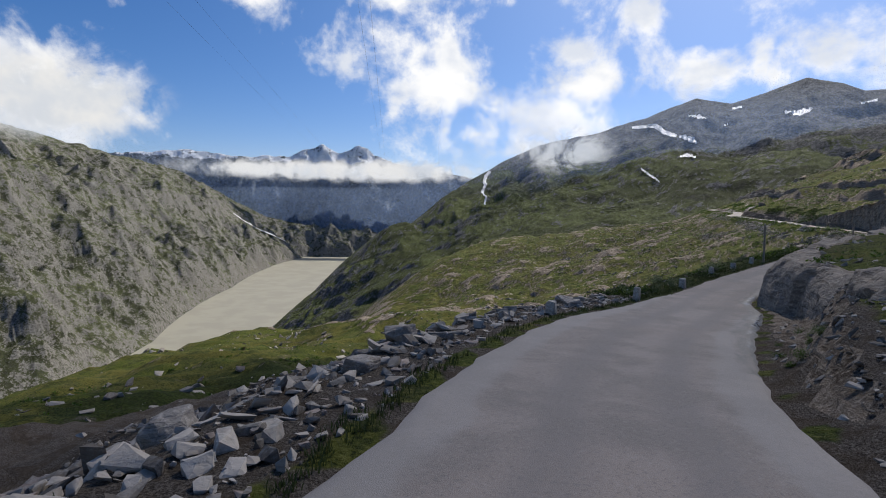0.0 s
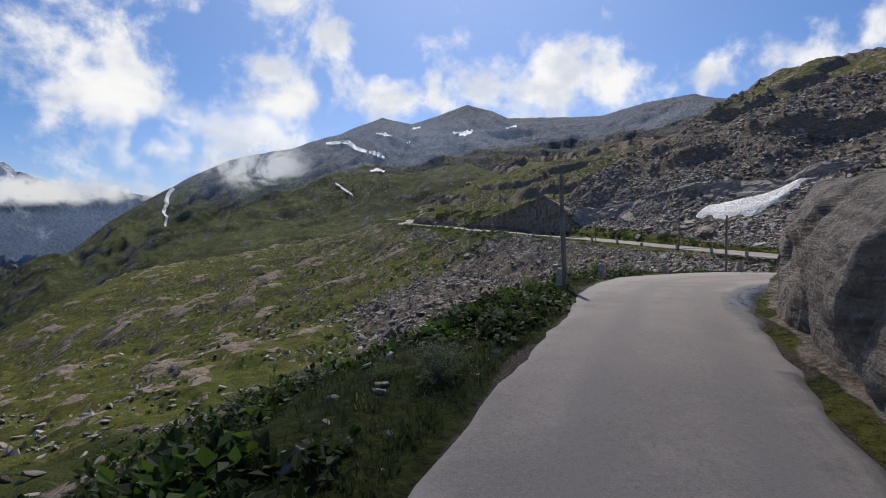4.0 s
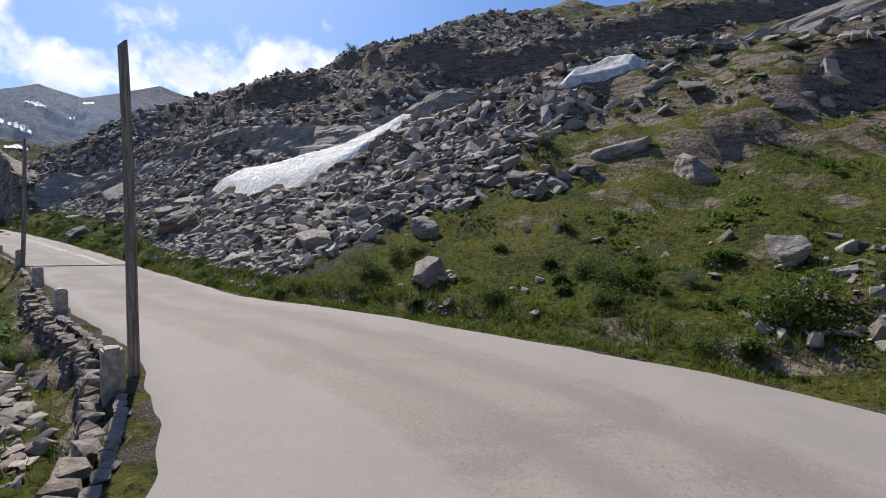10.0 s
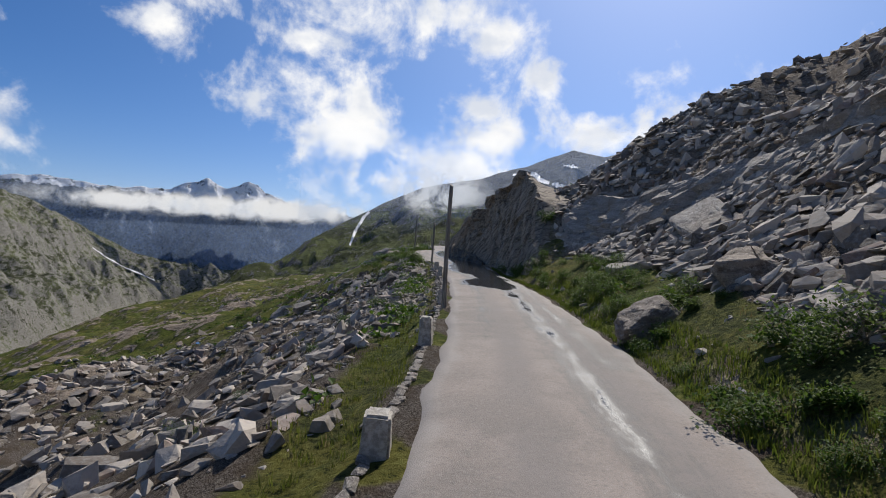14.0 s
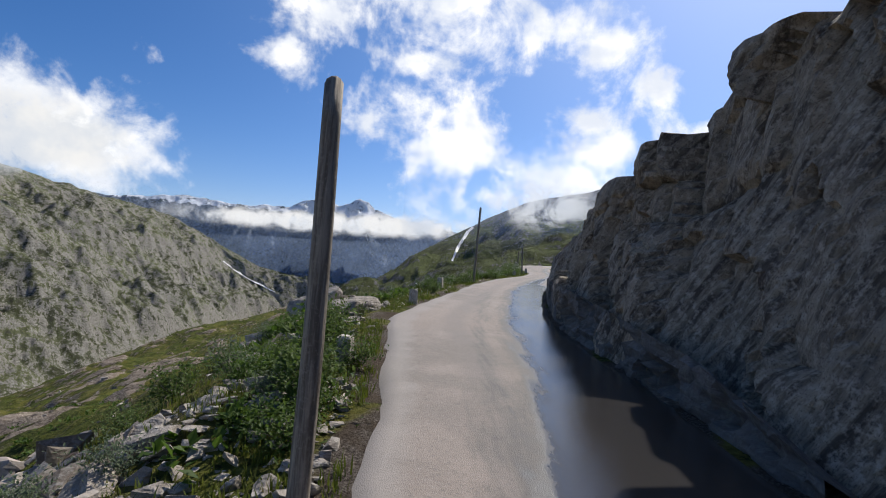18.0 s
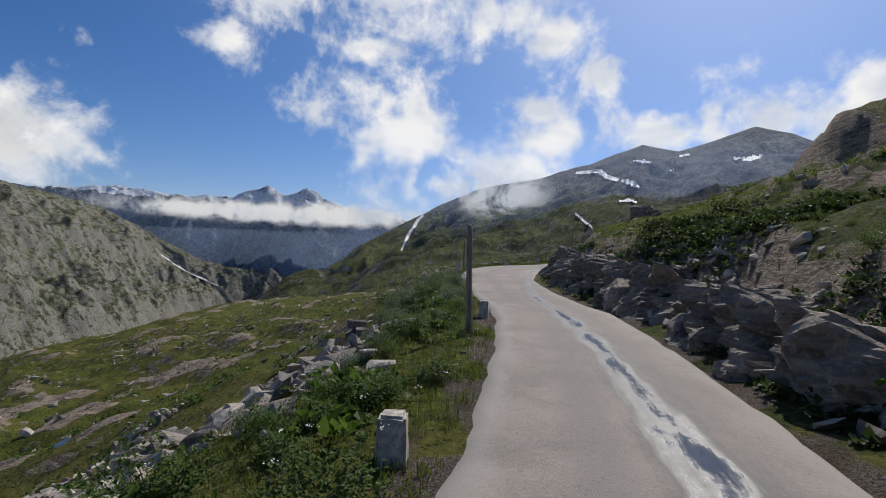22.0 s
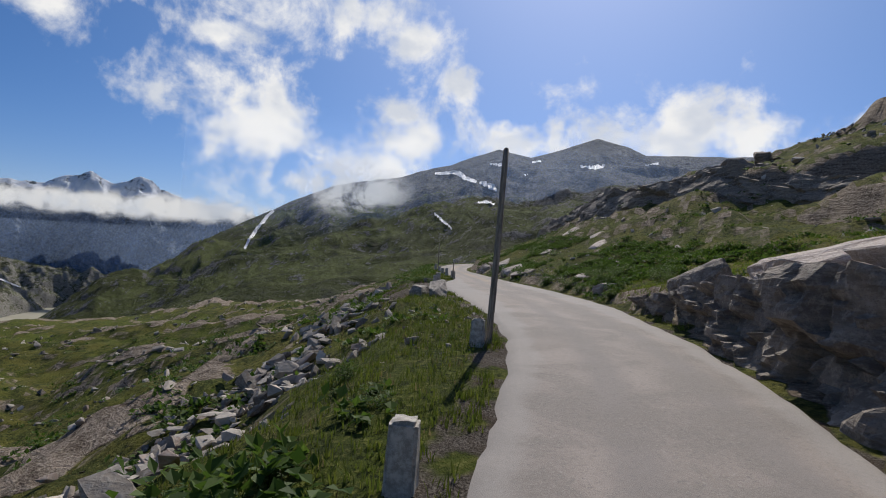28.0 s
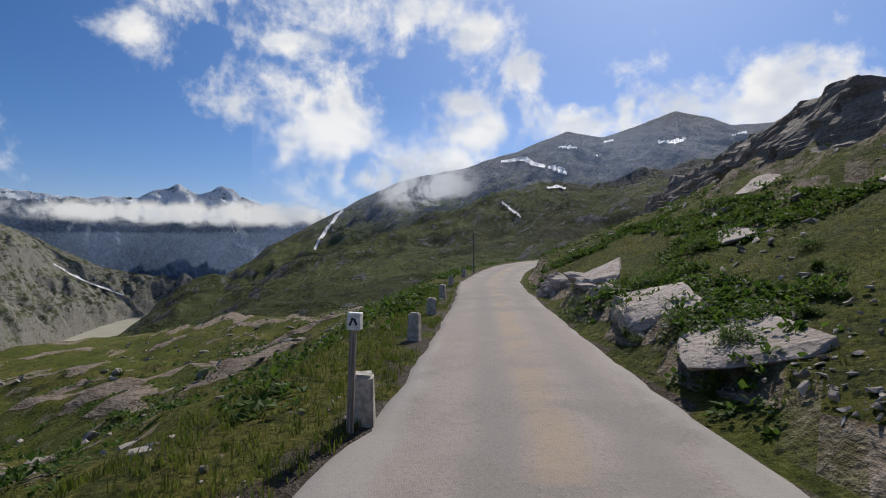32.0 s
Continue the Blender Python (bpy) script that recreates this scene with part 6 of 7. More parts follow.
def placed(s, u, dz, length, depth, tall, tip=6.0):
    x, y, z = at_road(s, edge_left(s) - u)
    i = int(np.argmin(np.abs(LINE_S - s)))
    turn = math.degrees(math.atan2(LINE_T[i, 1], LINE_T[i, 0])) + rng.uniform(-8, 8)
    return pose(float(x), float(y), float(z) + dz, rng.uniform(-tip, tip), rng.uniform(-tip, tip), turn) @ Matrix.Diagonal((length * 1.25, depth * 1.5, tall * 1.9, 1))


to_wall = wall.matrix_world.inverted()
stones = wall_stones()
near = [q for q in stones if 111.0 < q[0] < 124.5][:300]
rest = [q for q in stones if q not in near]
for k, q in enumerate(near):
    ob = new("stone", WALL_STONES[k % 9])
    ob.parent = wall
    ob.matrix_world = placed(*q)
V, F, base = [], [], 0
for k, q in enumerate(rest):
    me = WALL_STONES[k % 9]
    m = np.array(to_wall @ placed(*q))
    v = np.empty(len(me.vertices) * 3, np.float32)
    me.vertices.foreach_get("co", v)
    v = v.reshape(-1, 3) @ m[:3, :3].T + m[:3, 3]
    f = np.array([p.vertices[:] for p in me.polygons])
    V.append(v), F.append(f + base)
    base += len(v)
rest_ob = part("stones_beyond", mesh_of("stones_beyond", np.concatenate(V), np.concatenate(F), M_ROCK, False), None, wall)
tagged(rest_ob, kind="stuff")
COPING = []
for k in range(6):
    v, f = hull_rock(ROCK_RNG, 0.40, 22)
    COPING.append(mesh_of("coping_stone", v, f, M_ROCK_PALE, False))
s = 109.0
while s < 201.0:
    ob = new("coping_stone", COPING[rng.integers(0, 6)])
    ob.parent = wall
    long = rng.uniform(0.16, 0.34)
    ob.matrix_world = placed(s, 0.34 + rng.uniform(-0.03, 0.04), -0.03, long, rng.uniform(0.14, 0.20), rng.uniform(0.07, 0.11), 5)
    s += long * 1.22

# ---------------------------------------------------------------- plants
LEAF_RNG = np.random.default_rng(77)


def leaves(rng, centres, spread, count, length, width, droop=0.5):
    """Folded pointed leaves round centres: verts and triangles."""
    n = count
    c = centres[rng.integers(0, len(centres), n)] + rng.normal(0, 1, (n, 3)) * spread
    az, el = rng.uniform(0, 6.283, n), rng.normal(0.35, droop, n)
    ax = np.stack([np.cos(az) * np.cos(el), np.sin(az) * np.cos(el), np.sin(el)], 1)
    side = np.cross(ax, [0, 0, 1.0])
    side /= np.linalg.norm(side, axis=1, keepdims=True) + 1e-6
    nrm = np.cross(side, ax)
    L = length * rng.uniform(0.7, 1.3, (n, 1))
    W = width * rng.uniform(0.7, 1.3, (n, 1))
    tip = c + ax * L
    a = c + ax * L * 0.45 + side * W + nrm * W * 0.35
    b = c + ax * L * 0.45 - side * W + nrm * W * 0.35
    v = np.stack([c, a, tip, b], 1).reshape(-1, 3)
    i = np.arange(n)[:, None] * 4
    f = np.concatenate([i + [0, 1, 2], i + [0, 2, 3]], 1).reshape(-1, 3)
    return v, f


def tube(p, r0, r1, sides=5):
    p = np.asarray(p, float)
    n = len(p)
    ring = []
    for k in range(n):
        r = r0 + (r1 - r0) * k / (n - 1)
        a = np.arange(sides) * 2 * math.pi / sides
        ring.append(p[k] + np.stack([np.cos(a) * r, np.sin(a) * r, 0 * a], 1))
    v = np.concatenate(ring)
    i = np.arange(n - 1)[:, None] * sides + np.arange(sides)
    j = np.arange(n - 1)[:, None] * sides + (np.arange(sides) + 1) % sides
    f = np.stack([i, j, j + sides, i + sides], -1).reshape(-1, 4)
    return v, f


def shrub_proto(rng, wide, tall, count, leaf, leaf_w, mat, stems=9, spread=0.13):
    """Meshes of one shrub: each stem, and its foliage."""
    V, F, base, tips = [], [], 0, []
    for k in range(stems):
        a, reach = rng.uniform(0, 6.28), wide / 2 * rng.uniform(0.25, 0.95)
        top = np.array([math.cos(a) * reach, math.sin(a) * reach, tall * rng.uniform(0.55, 0.95) * (1 - 0.35 * reach / (wide / 2))])
        t = np.linspace(0, 1, 6)[:, None]
        p = top * t * [1, 1, 0] + [0, 0, 1] * (top[2] * t ** 0.75) + rng.normal(0, 0.015, (6, 3)) * t
        v, f = tube(p, 0.014, 0.005)
        V.append(v), F.append(f + base)
        base += len(v)
        for q in (0.45, 0.65, 0.82, 1.0):
            tips.append(p[int(q * 5)] + rng.normal(0, 0.09, 3) * wide)
    stem = mesh_of("stem", np.concatenate(V), np.concatenate(F), M_WOOD)
    tips = np.array(tips)
    tips[:, 2] = np.maximum(tips[:, 2], 0.04)
    v, f = leaves(rng, tips, spread * wide * 0.8, count, leaf, leaf_w)
    v[:, 2] = np.maximum(v[:, 2], -0.05)
    return stem, mesh_of("foliage", v, f, mat, False)


SHRUBS = {}
for kind, mats in (("alder", (M_BUSH, 1.25, 0.85, 950, 0.085, 0.028)), ("willow", (M_WILLOW, 1.1, 0.75, 1050, 0.075, 0.017)), ("broad", (M_BUSH, 0.85, 0.5, 760, 0.095, 0.040)), ("low", (M_BUSH, 1.3, 0.42, 900, 0.07, 0.022))):
    mat, wide, tall, count, leaf, lw = mats
    SHRUBS[kind] = [shrub_proto(LEAF_RNG, wide, tall, count, leaf, lw, mat) for _ in range(3)]
SHRUB_NAME = {"alder": "shrub", "willow": "willow_bush", "broad": "plant", "low": "dwarf_shrub"}
SHRUB_GROUP = {"alder": "shrubs beside the road", "willow": "willow bushes beside the road", "broad": "plants beside the road", "low": "dwarf shrubs beside the road"}
SHRUB_LABEL = {"alder": "leafy dark green alpine shrub", "willow": "grey-green dwarf willow shrub", "broad": "broad-leaved green plant", "low": "low spreading green dwarf shrub"}
SHRUB_FIRST = {}


def shrub(kind, x, y, size, turn, where):
    k = int(LEAF_RNG.integers(0, 3))
    m = pose(x, y, ground_z(x, y) - 0.04, 0, 0, turn) @ Matrix.Scale(size, 4)
    if (kind, k) in SHRUB_FIRST:
        ob = copy_thing(SHRUB_FIRST[kind, k], m)
    else:
        ob = new(SHRUB_NAME[kind])
        ob.matrix_world = m
        stem, fol = SHRUBS[kind][k]
        part("woody_stem", stem, None, ob)
        part("foliage", fol, None, ob)
        SHRUB_FIRST[kind, k] = ob
    return tagged(ob, SHRUB_LABEL[kind] + " " + where, SHRUB_NAME[kind].replace("_", " "), SHRUB_GROUP[kind])


# stretches of shrubs: from, to, offsets, side, number, kinds, sizes
for s0, s1, o0, o1, right, num, kinds, lo, hi, where in (
        (222, 262, 0.7, 3.4, False, 58, ("alder", "willow", "alder", "low"), 0.55, 1.05, "on the verge"), (262, 282, 0.8, 3.6, False, 22, ("willow", "alder", "low"), 0.6, 1.1, "on the verge"),
        (203, 216, 1.0, 4.5, False, 20, ("willow", "low", "alder"), 0.8, 1.3, "on the rocky verge"), (126, 150, 0.9, 2.8, False, 16, ("willow", "alder", "low"), 0.6, 1.0, "on the scree"),
        (150, 200, 1.5, 6.0, False, 22, ("low", "willow"), 0.6, 1.1, "among the scree"), (134, 172, 0.3, 1.1, True, 46, ("broad", "alder", "low", "low"), 0.5, 0.85, "along the road's edge"), (170, 196, 0.4, 3.0, True, 34, ("alder", "low", "alder"), 0.8, 1.3, "along the road's edge"), (152, 180, 0.4, 2.8, True, 40, ("alder", "low", "broad"), 0.7, 1.2, "along the road's edge"),
        (104, 134, 0.5, 4.0, True, 26, ("broad", "broad", "low"), 0.4, 0.85, "on the grassy bank"), (106, 148, 2.0, 14.0, True, 40, ("low", "broad", "broad", "willow"), 0.6, 1.2, "on the grassy bank"), (18, 75, 0.8, 5.0, False, 20, ("low", "willow"), 0.4, 0.9, "on the dark verge"),
        (12, 22, 0.5, 1.4, True, 8, ("low", "broad"), 0.3, 0.6, "beside the ditch"), (244, 300, 1.6, 6.0, True, 20, ("low", "alder"), 0.4, 0.9, "between the rocks"), (338, 366, 0.5, 6.0, True, 44, ("low", "low", "broad"), 0.5, 1.0, "on the green bank"),
        (226, 248, 0.9, 6.0, True, 26, ("low", "alder", "willow"), 0.5, 1.0, "on the steep bank"), (76, 92, 1.2, 6.5, False, 20, ("alder", "low", "willow"), 0.7, 1.3, "below the bend"), (28, 62, 1.0, 10.0, False, 22, ("willow", "low"), 0.7, 1.3, "on the dark verge"),
        (282, 350, 0.9, 5.0, False, 24, ("low", "willow", "broad"), 0.4, 0.9, "on the verge"), (334, 350, 0.6, 4.5, True, 30, ("broad", "alder", "broad"), 0.8, 1.3, "on the green bank"), (128, 138, 0.6, 5.5, True, 26, ("broad", "low", "alder"), 0.7, 1.2, "on the grassy bank"),
        (336, 352, 0.7, 1.8, False, 6, ("alder",), 0.4, 0.6, "beside the signpost"), (240.6, 244.0, 0.5, 1.5, False, 6, ("broad",), 1.3, 1.8, "on the verge"), (266, 277, 0.6, 4.5, False, 26, ("willow", "willow", "alder"), 0.9, 1.4, "on the verge"),
        (228, 262, 1.0, 5.0, True, 34, ("low", "alder", "low"), 0.6, 1.1, "on the steep bank"), (116, 124, 1.2, 4.0, False, 12, ("alder", "broad", "willow"), 1.0, 1.6, "at the foot of the wall"), (203, 216, 0.5, 3.0, False, 12, ("alder", "low"), 0.9, 1.4, "on the rocky verge")):
    for _ in range(num):
        s = LEAF_RNG.uniform(s0, s1)
        x, y = beside(s, o0 + (o1 - o0) * LEAF_RNG.random() ** 1.2, right)
        shrub(kinds[int(LEAF_RNG.integers(0, len(kinds)))], x, y, LEAF_RNG.uniform(lo, hi), LEAF_RNG.uniform(0, 360), where)


shrub("alder", 153.6, 133.2, 2.2, 40, "standing alone on the crest")


def grass(name, label, seed, n, s0, s1, off0, off1, right, tall, mat, blades=6, power=1.6, limit=0.55, wide=0.008):
    """Tufts of bent blades along a verge, joined."""
    rng = np.random.default_rng(seed)
    x, y = scatter(rng, n, s0, s1, off0, off1, right, power)
    z, g, r = height(x, y)
    ok = (g + 0.6 * fbm(x / 2.5, y / 2.5, 3, off=5.0) < limit) & (r < 0.5)
    x, y, z = x[ok], y[ok], z[ok]
    m = len(x)
    t = np.repeat(np.stack([x, y, z], 1), blades, 0)
    k = len(t)
    t = t + np.concatenate([rng.normal(0, 0.06, (k, 2)), np.full((k, 1), -0.03)], 1)
    az, h = rng.uniform(0, 6.283, k), tall * rng.uniform(0.5, 1.25, k)
    bend = rng.uniform(0.15, 0.75, k) * h
    out, side = np.stack([np.cos(az), np.sin(az), 0 * az], 1), np.stack([-np.sin(az), np.cos(az), 0 * az], 1)
    w = (wide * rng.uniform(0.7, 1.5, k))[:, None]
    up = np.stack([0 * h, 0 * h, h], 1)
    mid = t + up * 0.6 + out * (bend * 0.35)[:, None]
    tip = t + up + out * bend[:, None]
    v = np.stack([t - side * w, t + side * w, mid - side * w * 0.8, mid + side * w * 0.8, tip], 1).reshape(-1, 3)
    i = np.arange(k)[:, None] * 5
    f = np.concatenate([i + [0, 1, 3], i + [0, 3, 2], i + [2, 3, 4]], 1).reshape(-1, 3)
    return tagged(new(name, mesh_of(name, v, f, mat, False)), label, "grass", kind="stuff")


grass("grass_outer", "green grass tufts on the outer verge", 41, 17000, 200, 380, 0.15, 5.0, False, 0.17, M_GRASS)
grass("grass_outer_low", "short grass on the outer verge, coloured dark for cloud shade", 42, 14000, -20, 100, 0.2, 8.0, False, 0.14, M_HEATH)
grass("grass_below_wall", "green grass tufts below the wall", 43, 8000, 110, 206, 0.6, 10.0, False, 0.16, M_GRASS, 6, 1.6, 0.55)
grass("grass_bend", "green grass on the bank of the bend", 44, 16000, 98, 150, 0.15, 16.0, True, 0.13, M_LUSH, 6, 1.2, 0.7)
grass("grass_inner", "green grass tufts along the inner edge", 45, 6000, 128, 200, 0.15, 1.3, True, 0.18, M_GRASS, 6, 1.2, 0.95)
grass("grass_inner_high", "bright green grass above the rocks", 46, 10000, 270, 338, 0.4, 12.0, True, 0.14, M_LUSH, 6, 1.1)
grass("grass_inner_dull", "dull green grass on the bank", 49, 9000, 226, 390, 0.4, 14.0, True, 0.13, M_GRASS, 6, 1.1)
grass("grass_dry", "dry yellow grass among the turf", 47, 4000, 100, 380, 0.3, 9.0, True, 0.12, M_DRY, 5, 1.2)
grass("grass_dry_outer", "dry yellow grass among the turf below the road", 48, 8000, 0, 380, 0.5, 12.0, False, 0.13, M_DRY, 5, 1.2)


def clumps(name, label, seed, n, s0, s1, off0, off1, right, mat, size=0.5, power=1.0):
    """Dwarf shrubs on the open slope, joined."""
    rng = np.random.default_rng(seed)
    x, y = scatter(rng, n, s0, s1, off0, off1, right, power)
    z, g, r = height(x, y)
    ok = (fbm(x / 8, y / 8, 3, off=11.0) > 0.05) & (g < 0.6)
    c = np.stack([x, y, z], 1)[ok]
    per = 26
    q = np.repeat(c, per, 0)
    sz = np.repeat(size * rng.uniform(0.4, 1.4, len(c)), per)[:, None]
    q = q + rng.normal(0, 0.42, (len(q), 3)) * sz * [1, 1, 0.2] + [0, 0, 0.12] * sz
    v, f = leaves(rng, q, 0.02, len(q), size * 0.34, size * 0.13)
    return tagged(new(name, mesh_of(name, v, f, mat, False)), label, "dwarf shrubs", kind="stuff")


clumps("heath_below", "dark dwarf shrubs over the slope below the road", 51, 15000, -10, 430, 1.5, 70, False, M_BUSH, 0.6, 1.7)
clumps("heath_dark_verge", "dense dark dwarf shrubs below the first stretch, cloud shade in their colour", 53, 5200, 14, 92, 0.5, 13, False, M_HEATH, 0.55, 1.0)
clumps("heath_bank", "dense dark dwarf shrubs on the steep bank", 54, 5000, 226, 300, 0.8, 9, True, M_HEATH, 0.5, 1.1)
clumps("heath_green_bank", "low green heath on the bank above the road", 55, 4200, 336, 380, 0.4, 10, True, M_BUSH, 0.42, 1.0)
clumps("heath_above", "dark dwarf shrubs over the slope above the road", 52, 9000, 20, 420, 1.5, 40, True, M_BUSH, 0.5, 1.2)


def flowers(name, label, seed, n, s0, s1, off0, off1, right, mat, tall, head):
    """Flower heads on thin stalks, joined."""
    rng = np.random.default_rng(seed)
    x, y = scatter(rng, n, s0, s1, off0, off1, right)
    z = height(x, y)[0]
    V, F, base = [], [], 0
    for k in range(n):
        h = tall * rng.uniform(0.7, 1.2)
        p = np.array([x[k], y[k], z[k]])
        for _ in range(12):
            c = p + [*(rng.normal(0, head, 2)), h + rng.normal(0, head * 0.25)]
            r, a = head * 0.32, rng.uniform(0, 6.28)
            e = np.stack([np.cos(a + np.arange(3) * 2.09) * r, np.sin(a + np.arange(3) * 2.09) * r, rng.normal(0, 0.4, 3) * r], 1)
            V.append(c + e), F.append([[base, base + 1, base + 2]])
            base += 3
        V.append(np.array([p + [0.003, 0, 0], p - [0.003, 0, 0], p + [0, 0, h]])), F.append([[base, base + 1, base + 2]])
        base += 3
    return tagged(new(name, mesh_of(name, np.concatenate(V), np.concatenate(F), mat, False)), label, "flowers", kind="stuff")


flowers("umbel_flowers", "white umbel flowers among the verge shrubs", 61, 190, 222, 284, 0.3, 3.0, False, M_FLOWER, 0.55, 0.035)
flowers("umbel_flowers_above", "small white flowers on the bank", 62, 90, 104, 145, 0.4, 8.0, True, M_FLOWER, 0.3, 0.02)
flowers("yellow_flowers", "small yellow flowers in the grass", 63, 90, 100, 360, 0.3, 4.0, True, M_FLOWER_Y, 0.28, 0.018)

# ---------------------------------------------------------------- signpost
sx, sy = beside(351.85, 0.16, False)
sign = new("signpost")
sign.matrix_world = pose(sx, sy, ground_z(sx, sy), 0, 1.5, -14)
tagged(sign, "weathered grey wooden post with a small white box sign", "signpost")
bm = bmesh.new()
bmesh.ops.create_cube(bm, size=1.0, matrix=Matrix.Translation((0, 0, 0.57)) @ Matrix.Diagonal((0.085, 0.075, 1.56, 1)))
bmesh.ops.bevel(bm, geom=bm.edges[:], offset=0.008, segments=1, affect="EDGES")
part("post", bm, M_WOOD, sign)
bm = bmesh.new()
bmesh.ops.create_cube(bm, size=1.0, matrix=Matrix.Translation((0.02, -0.01, 1.44)) @ Matrix.Diagonal((0.17, 0.15, 0.22, 1)))
bmesh.ops.bevel(bm, geom=bm.edges[:], offset=0.008, segments=1, affect="EDGES")
part("sign_box", bm, M_PAINT, sign, "small white box")
# the mark on its face: two slanting strokes
bm = bmesh.new()
for px, turn, long in ((-0.01, 20, 0.11), (0.045, -24, 0.09)):
    bmesh.ops.create_cube(bm, size=1.0, matrix=Matrix.Translation((px, -0.088, 1.44)) @ Matrix.Rotation(radians(turn), 4, "Y") @ Matrix.Diagonal((0.028, 0.006, long, 1)))
part("mark", bm, M_STEEL, sign, "dark painted mark")

# ---------------------------------------------------------------- power line high over the valley side
def strand(name, points, r, mat, parent):
    v, f = tube(points, r, r, 6)
    return part(name, mesh_of(name, v, f, mat), None, parent)


def pylon(x, y, tall, foot=-0.5):
    """Lattice mast: four legs, braces and cross arms."""
    m = new("pylon")
    m.matrix_world = pose(x, y, float(height(np.array([x]), np.array([y]))[0][0]) + foot, 0, 0, 9)
    tagged(m, "grey steel lattice pylon on the valley side", "pylon", "power line masts")
    for a in (-1, 1):
        for b in (-1, 1):
            strand("leg", [(a * 2.2, b * 2.2, 0), (a * 0.9, b * 0.9, tall * 0.6), (a * 0.5, b * 0.5, tall)], 0.14, M_POST, m)
    for k in range(7):
        z0, z1 = tall * k / 7, tall * (k + 1) / 7
        w0, w1 = 2.2 - 1.7 * k / 7, 2.2 - 1.7 * (k + 1) / 7
        for a, b, c, d in ((-1, -1, 1, -1), (1, -1, 1, 1), (1, 1, -1, 1), (-1, 1, -1, -1)):
            strand("brace", [(a * w0, b * w0, z0), (c * w1, d * w1, z1)], 0.06, M_POST, m)
    for z, half in ((tall * 0.72, 7.0), (tall * 0.90, 5.0)):
        strand("cross_arm", [(-half, 0, z), (half, 0, z)], 0.16, M_POST, m)


line = new("power_line")
line.matrix_world = pose(0, 0, 0)
tagged(line, "thin dark power cables spanning the valley side", "power cable")
ca, sa = math.cos(radians(8.9)), math.sin(radians(8.9))
for off, up in ((2.0, 21.0), (3.2, 22.5), (16.0, 21.0), (20.0, 22.5)):
    pts = []
    for t in np.linspace(-160, 420, 50):
        q = (t + 160) / 580
        pts.append((-off * ca - t * sa - 1.4, -off * sa + t * ca - 6.6, up + 26 * (q - 0.28) ** 2 - 30 * max(q - 0.28, 0)))
    strand("cable", pts, 0.008, M_POST, line)

# ---------------------------------------------------------------- mist lying on the mountains, and sheets for air haze
def mist(name, az0, az1, el0, el1, r, label):
    az, q = np.meshgrid(np.linspace(az0, az1, 40), np.linspace(0, 1, 8), indexing="ij")
    p = polar(az, r + 60 * np.sin(q * math.pi), el0 + (el1 - el0) * q)
    me = mesh_of(name, p.reshape(-1, 3), grid_faces(40, 8), M_CLOUD)
    lay = me.uv_layers.new(name="span")
    uv = np.stack([(az - az0) / (az1 - az0), q], -1).reshape(-1, 2)
    idx = np.empty(len(me.loops), np.int32)
    me.loops.foreach_get("vertex_index", idx)
    lay.data.foreach_set("uv", uv[idx].astype(np.float32).ravel())
    return tagged(new(name, me), label, "cloud", kind="structure")


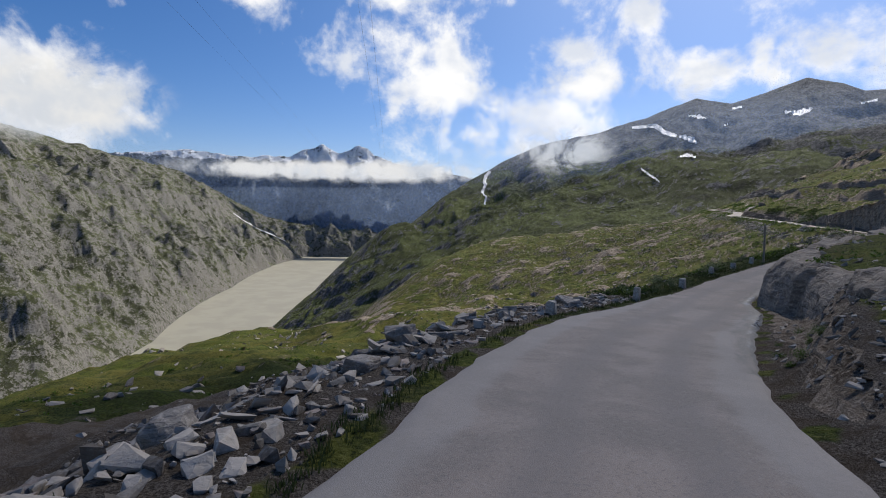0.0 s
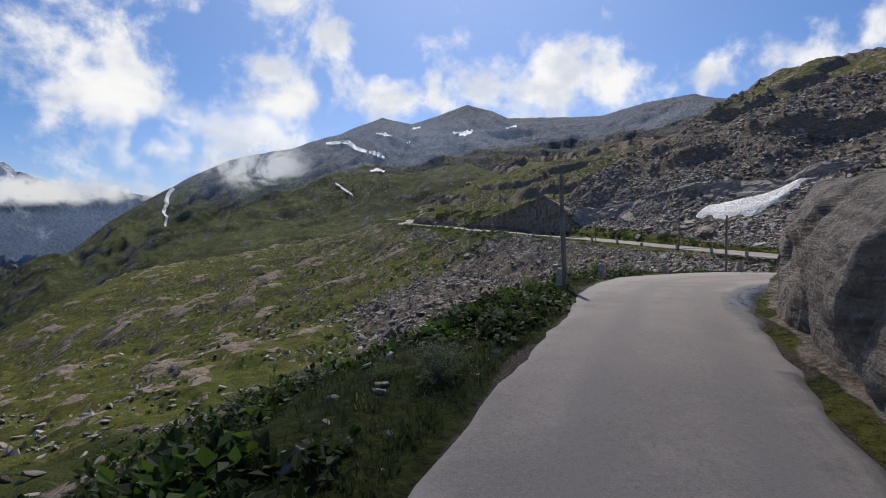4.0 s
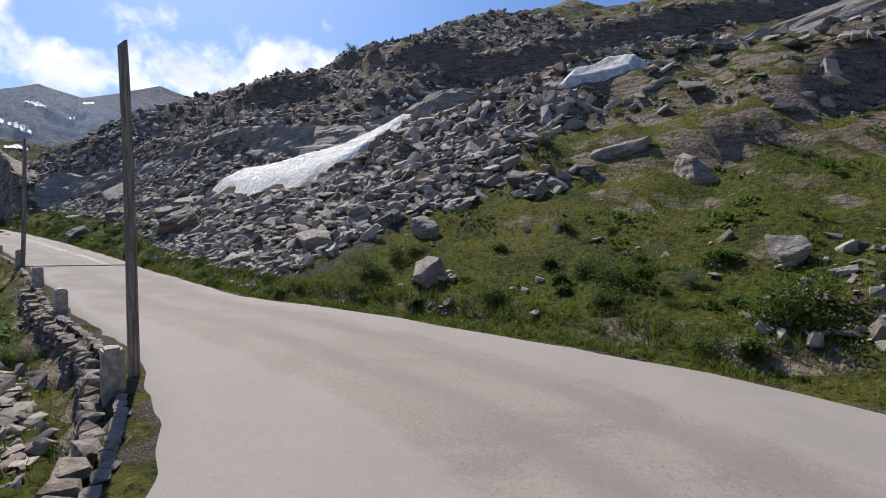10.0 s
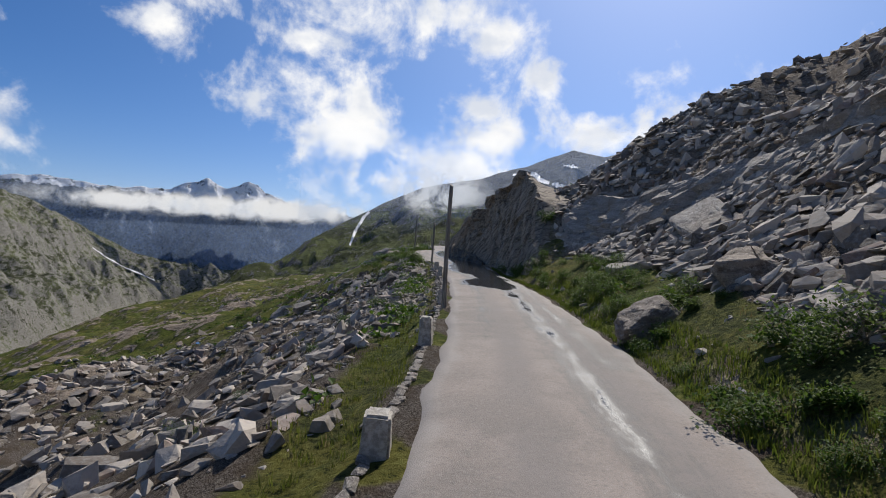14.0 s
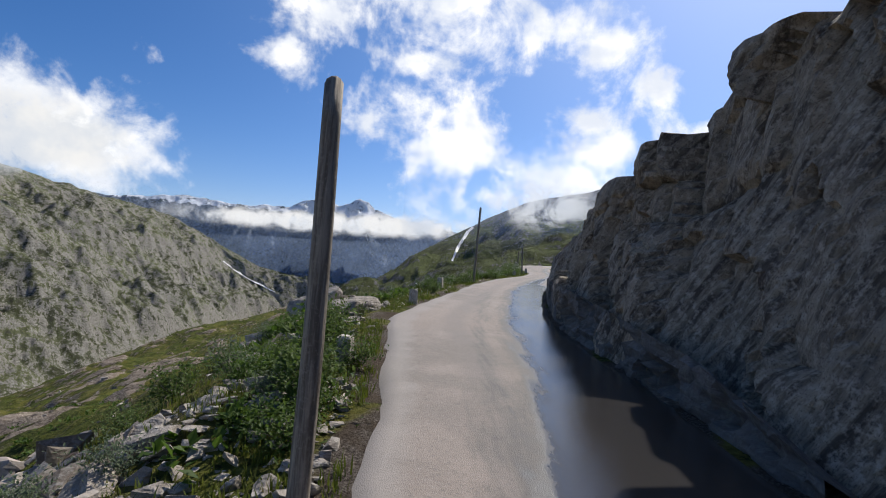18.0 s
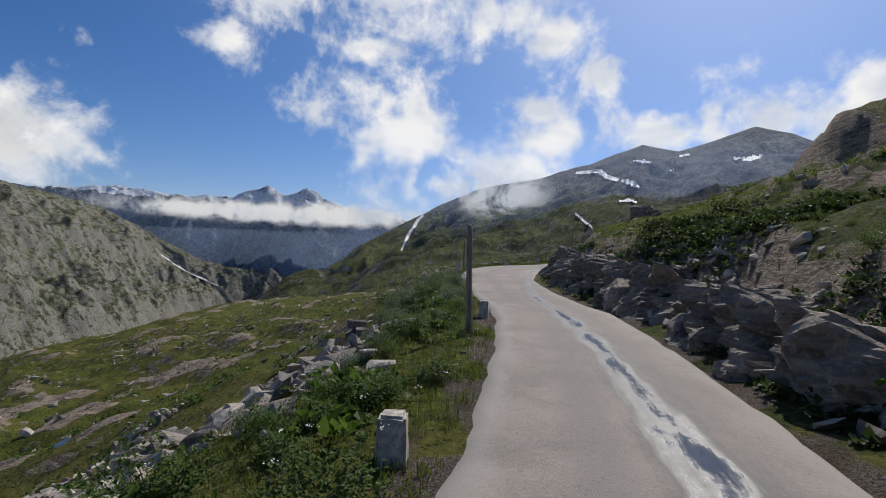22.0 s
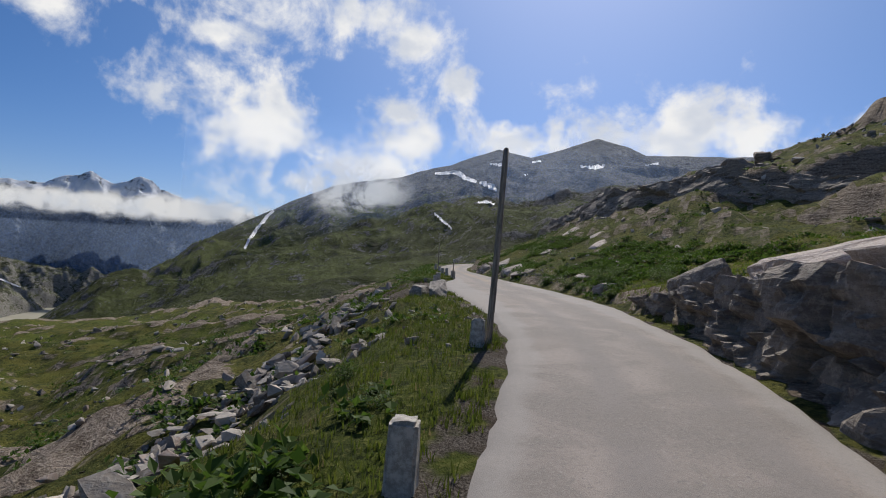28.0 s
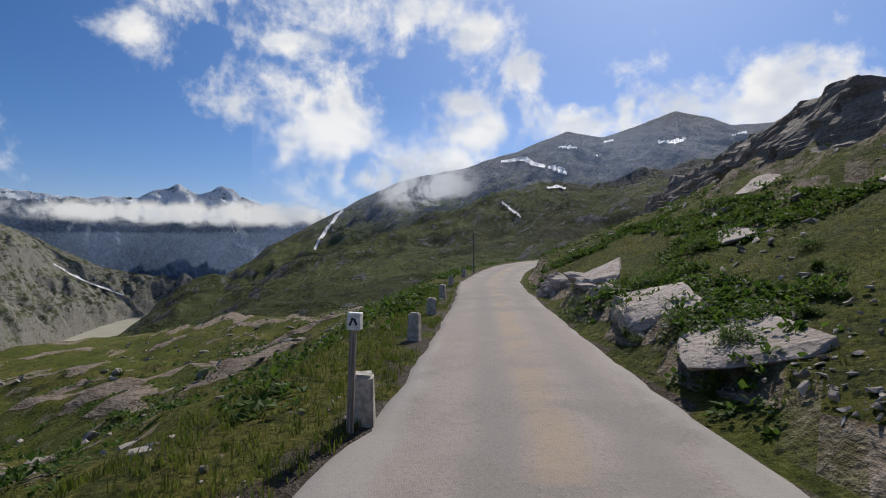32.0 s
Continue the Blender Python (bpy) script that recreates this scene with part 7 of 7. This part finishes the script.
mist("backdrop_cloud_bank", 37, 2, 1.9, 4.8, 4240, "white cloud bank lying along the far valley")
mist("backdrop_cloud_bank", 22, -2, 2.0, 5.3, 4200, "white cloud bank lying along the far valley")
cap = mist("backdrop_cloud_cap", 2, -13, 3.6, 10.4, 1250, "white cloud drifting over the green mountain's shoulder")
cap.data.materials[0] = M_CLOUD_TORN
mist("backdrop_cloud_left", 56, 32, 4.0, 13.5, 2700, "white cloud sitting on the granite mountain")
# the next two sheets lay the blue of air haze over the far land
veil = mist("backdrop_valley_haze_sheet", 60, -2, -9.0, 6.0, 4180, "thin bluish sheet standing in for air haze in the far valley")
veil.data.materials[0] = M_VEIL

haze = mist("backdrop_slope_haze", 10, -78, 0.5, 15.0, 1120, "thin bluish sheet standing in for air haze before the far green slope")
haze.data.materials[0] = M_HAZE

# a small unseen cloud, added high above the first stretch to shade it
az, q = np.meshgrid(np.linspace(0, 2 * math.pi, 40), np.linspace(0, 1, 8), indexing="ij")
over = Vector((-4, 34, 0)) + sun_way * 420
p = np.stack([over.x + 105 * q * np.cos(az), over.y + 72 * q * np.sin(az), over.z + 12 * (1 - q ** 2)], -1)
me = mesh_of("backdrop_cloud_overhead", p.reshape(-1, 3), grid_faces(40, 8), M_CLOUD_THIN)
lay = me.uv_layers.new(name="span")
uv = np.stack([0.5 + 0.5 * q * np.cos(az), 0.5 + 0.5 * q * np.sin(az)], -1).reshape(-1, 2)
idx = np.empty(len(me.loops), np.int32)
me.loops.foreach_get("vertex_index", idx)
lay.data.foreach_set("uv", uv[idx].astype(np.float32).ravel())
tagged(new("backdrop_cloud_overhead", me), "unseen small white cloud added high above the road to shade it", "cloud", kind="structure")

# ---------------------------------------------------------------- small pools on the slope below
for px, py, wide, long, seed in ((*beside(284.2, 21.5, False), 1.3, 3.0, 1), (*beside(209.0, 19.0, False), 1.0, 2.4, 2), (*beside(276.0, 23.0, False), 1.2, 2.6, 3)):
    a = np.arange(40) * 2 * math.pi / 40
    r = 1 + 0.25 * perlin(np.cos(a) * 1.3 + seed, np.sin(a) * 1.3)
    x, y = px + np.cos(a) * wide * r, py + np.sin(a) * long * r
    z = float(height(x, y)[0].min()) + 0.22
    bm = bmesh.new()
    top = [bm.verts.new((x[k], y[k], z)) for k in range(40)]
    low = [bm.verts.new((x[k], y[k], z - 1.6)) for k in range(40)]
    bm.faces.new(top)
    for k in range(40):
        bm.faces.new((top[k], low[k], low[(k + 1) % 40], top[(k + 1) % 40]))
    tagged(part("pool", bm, M_POND, None), "small dark pool in the turf below the road", "pool", "pools on the slope")
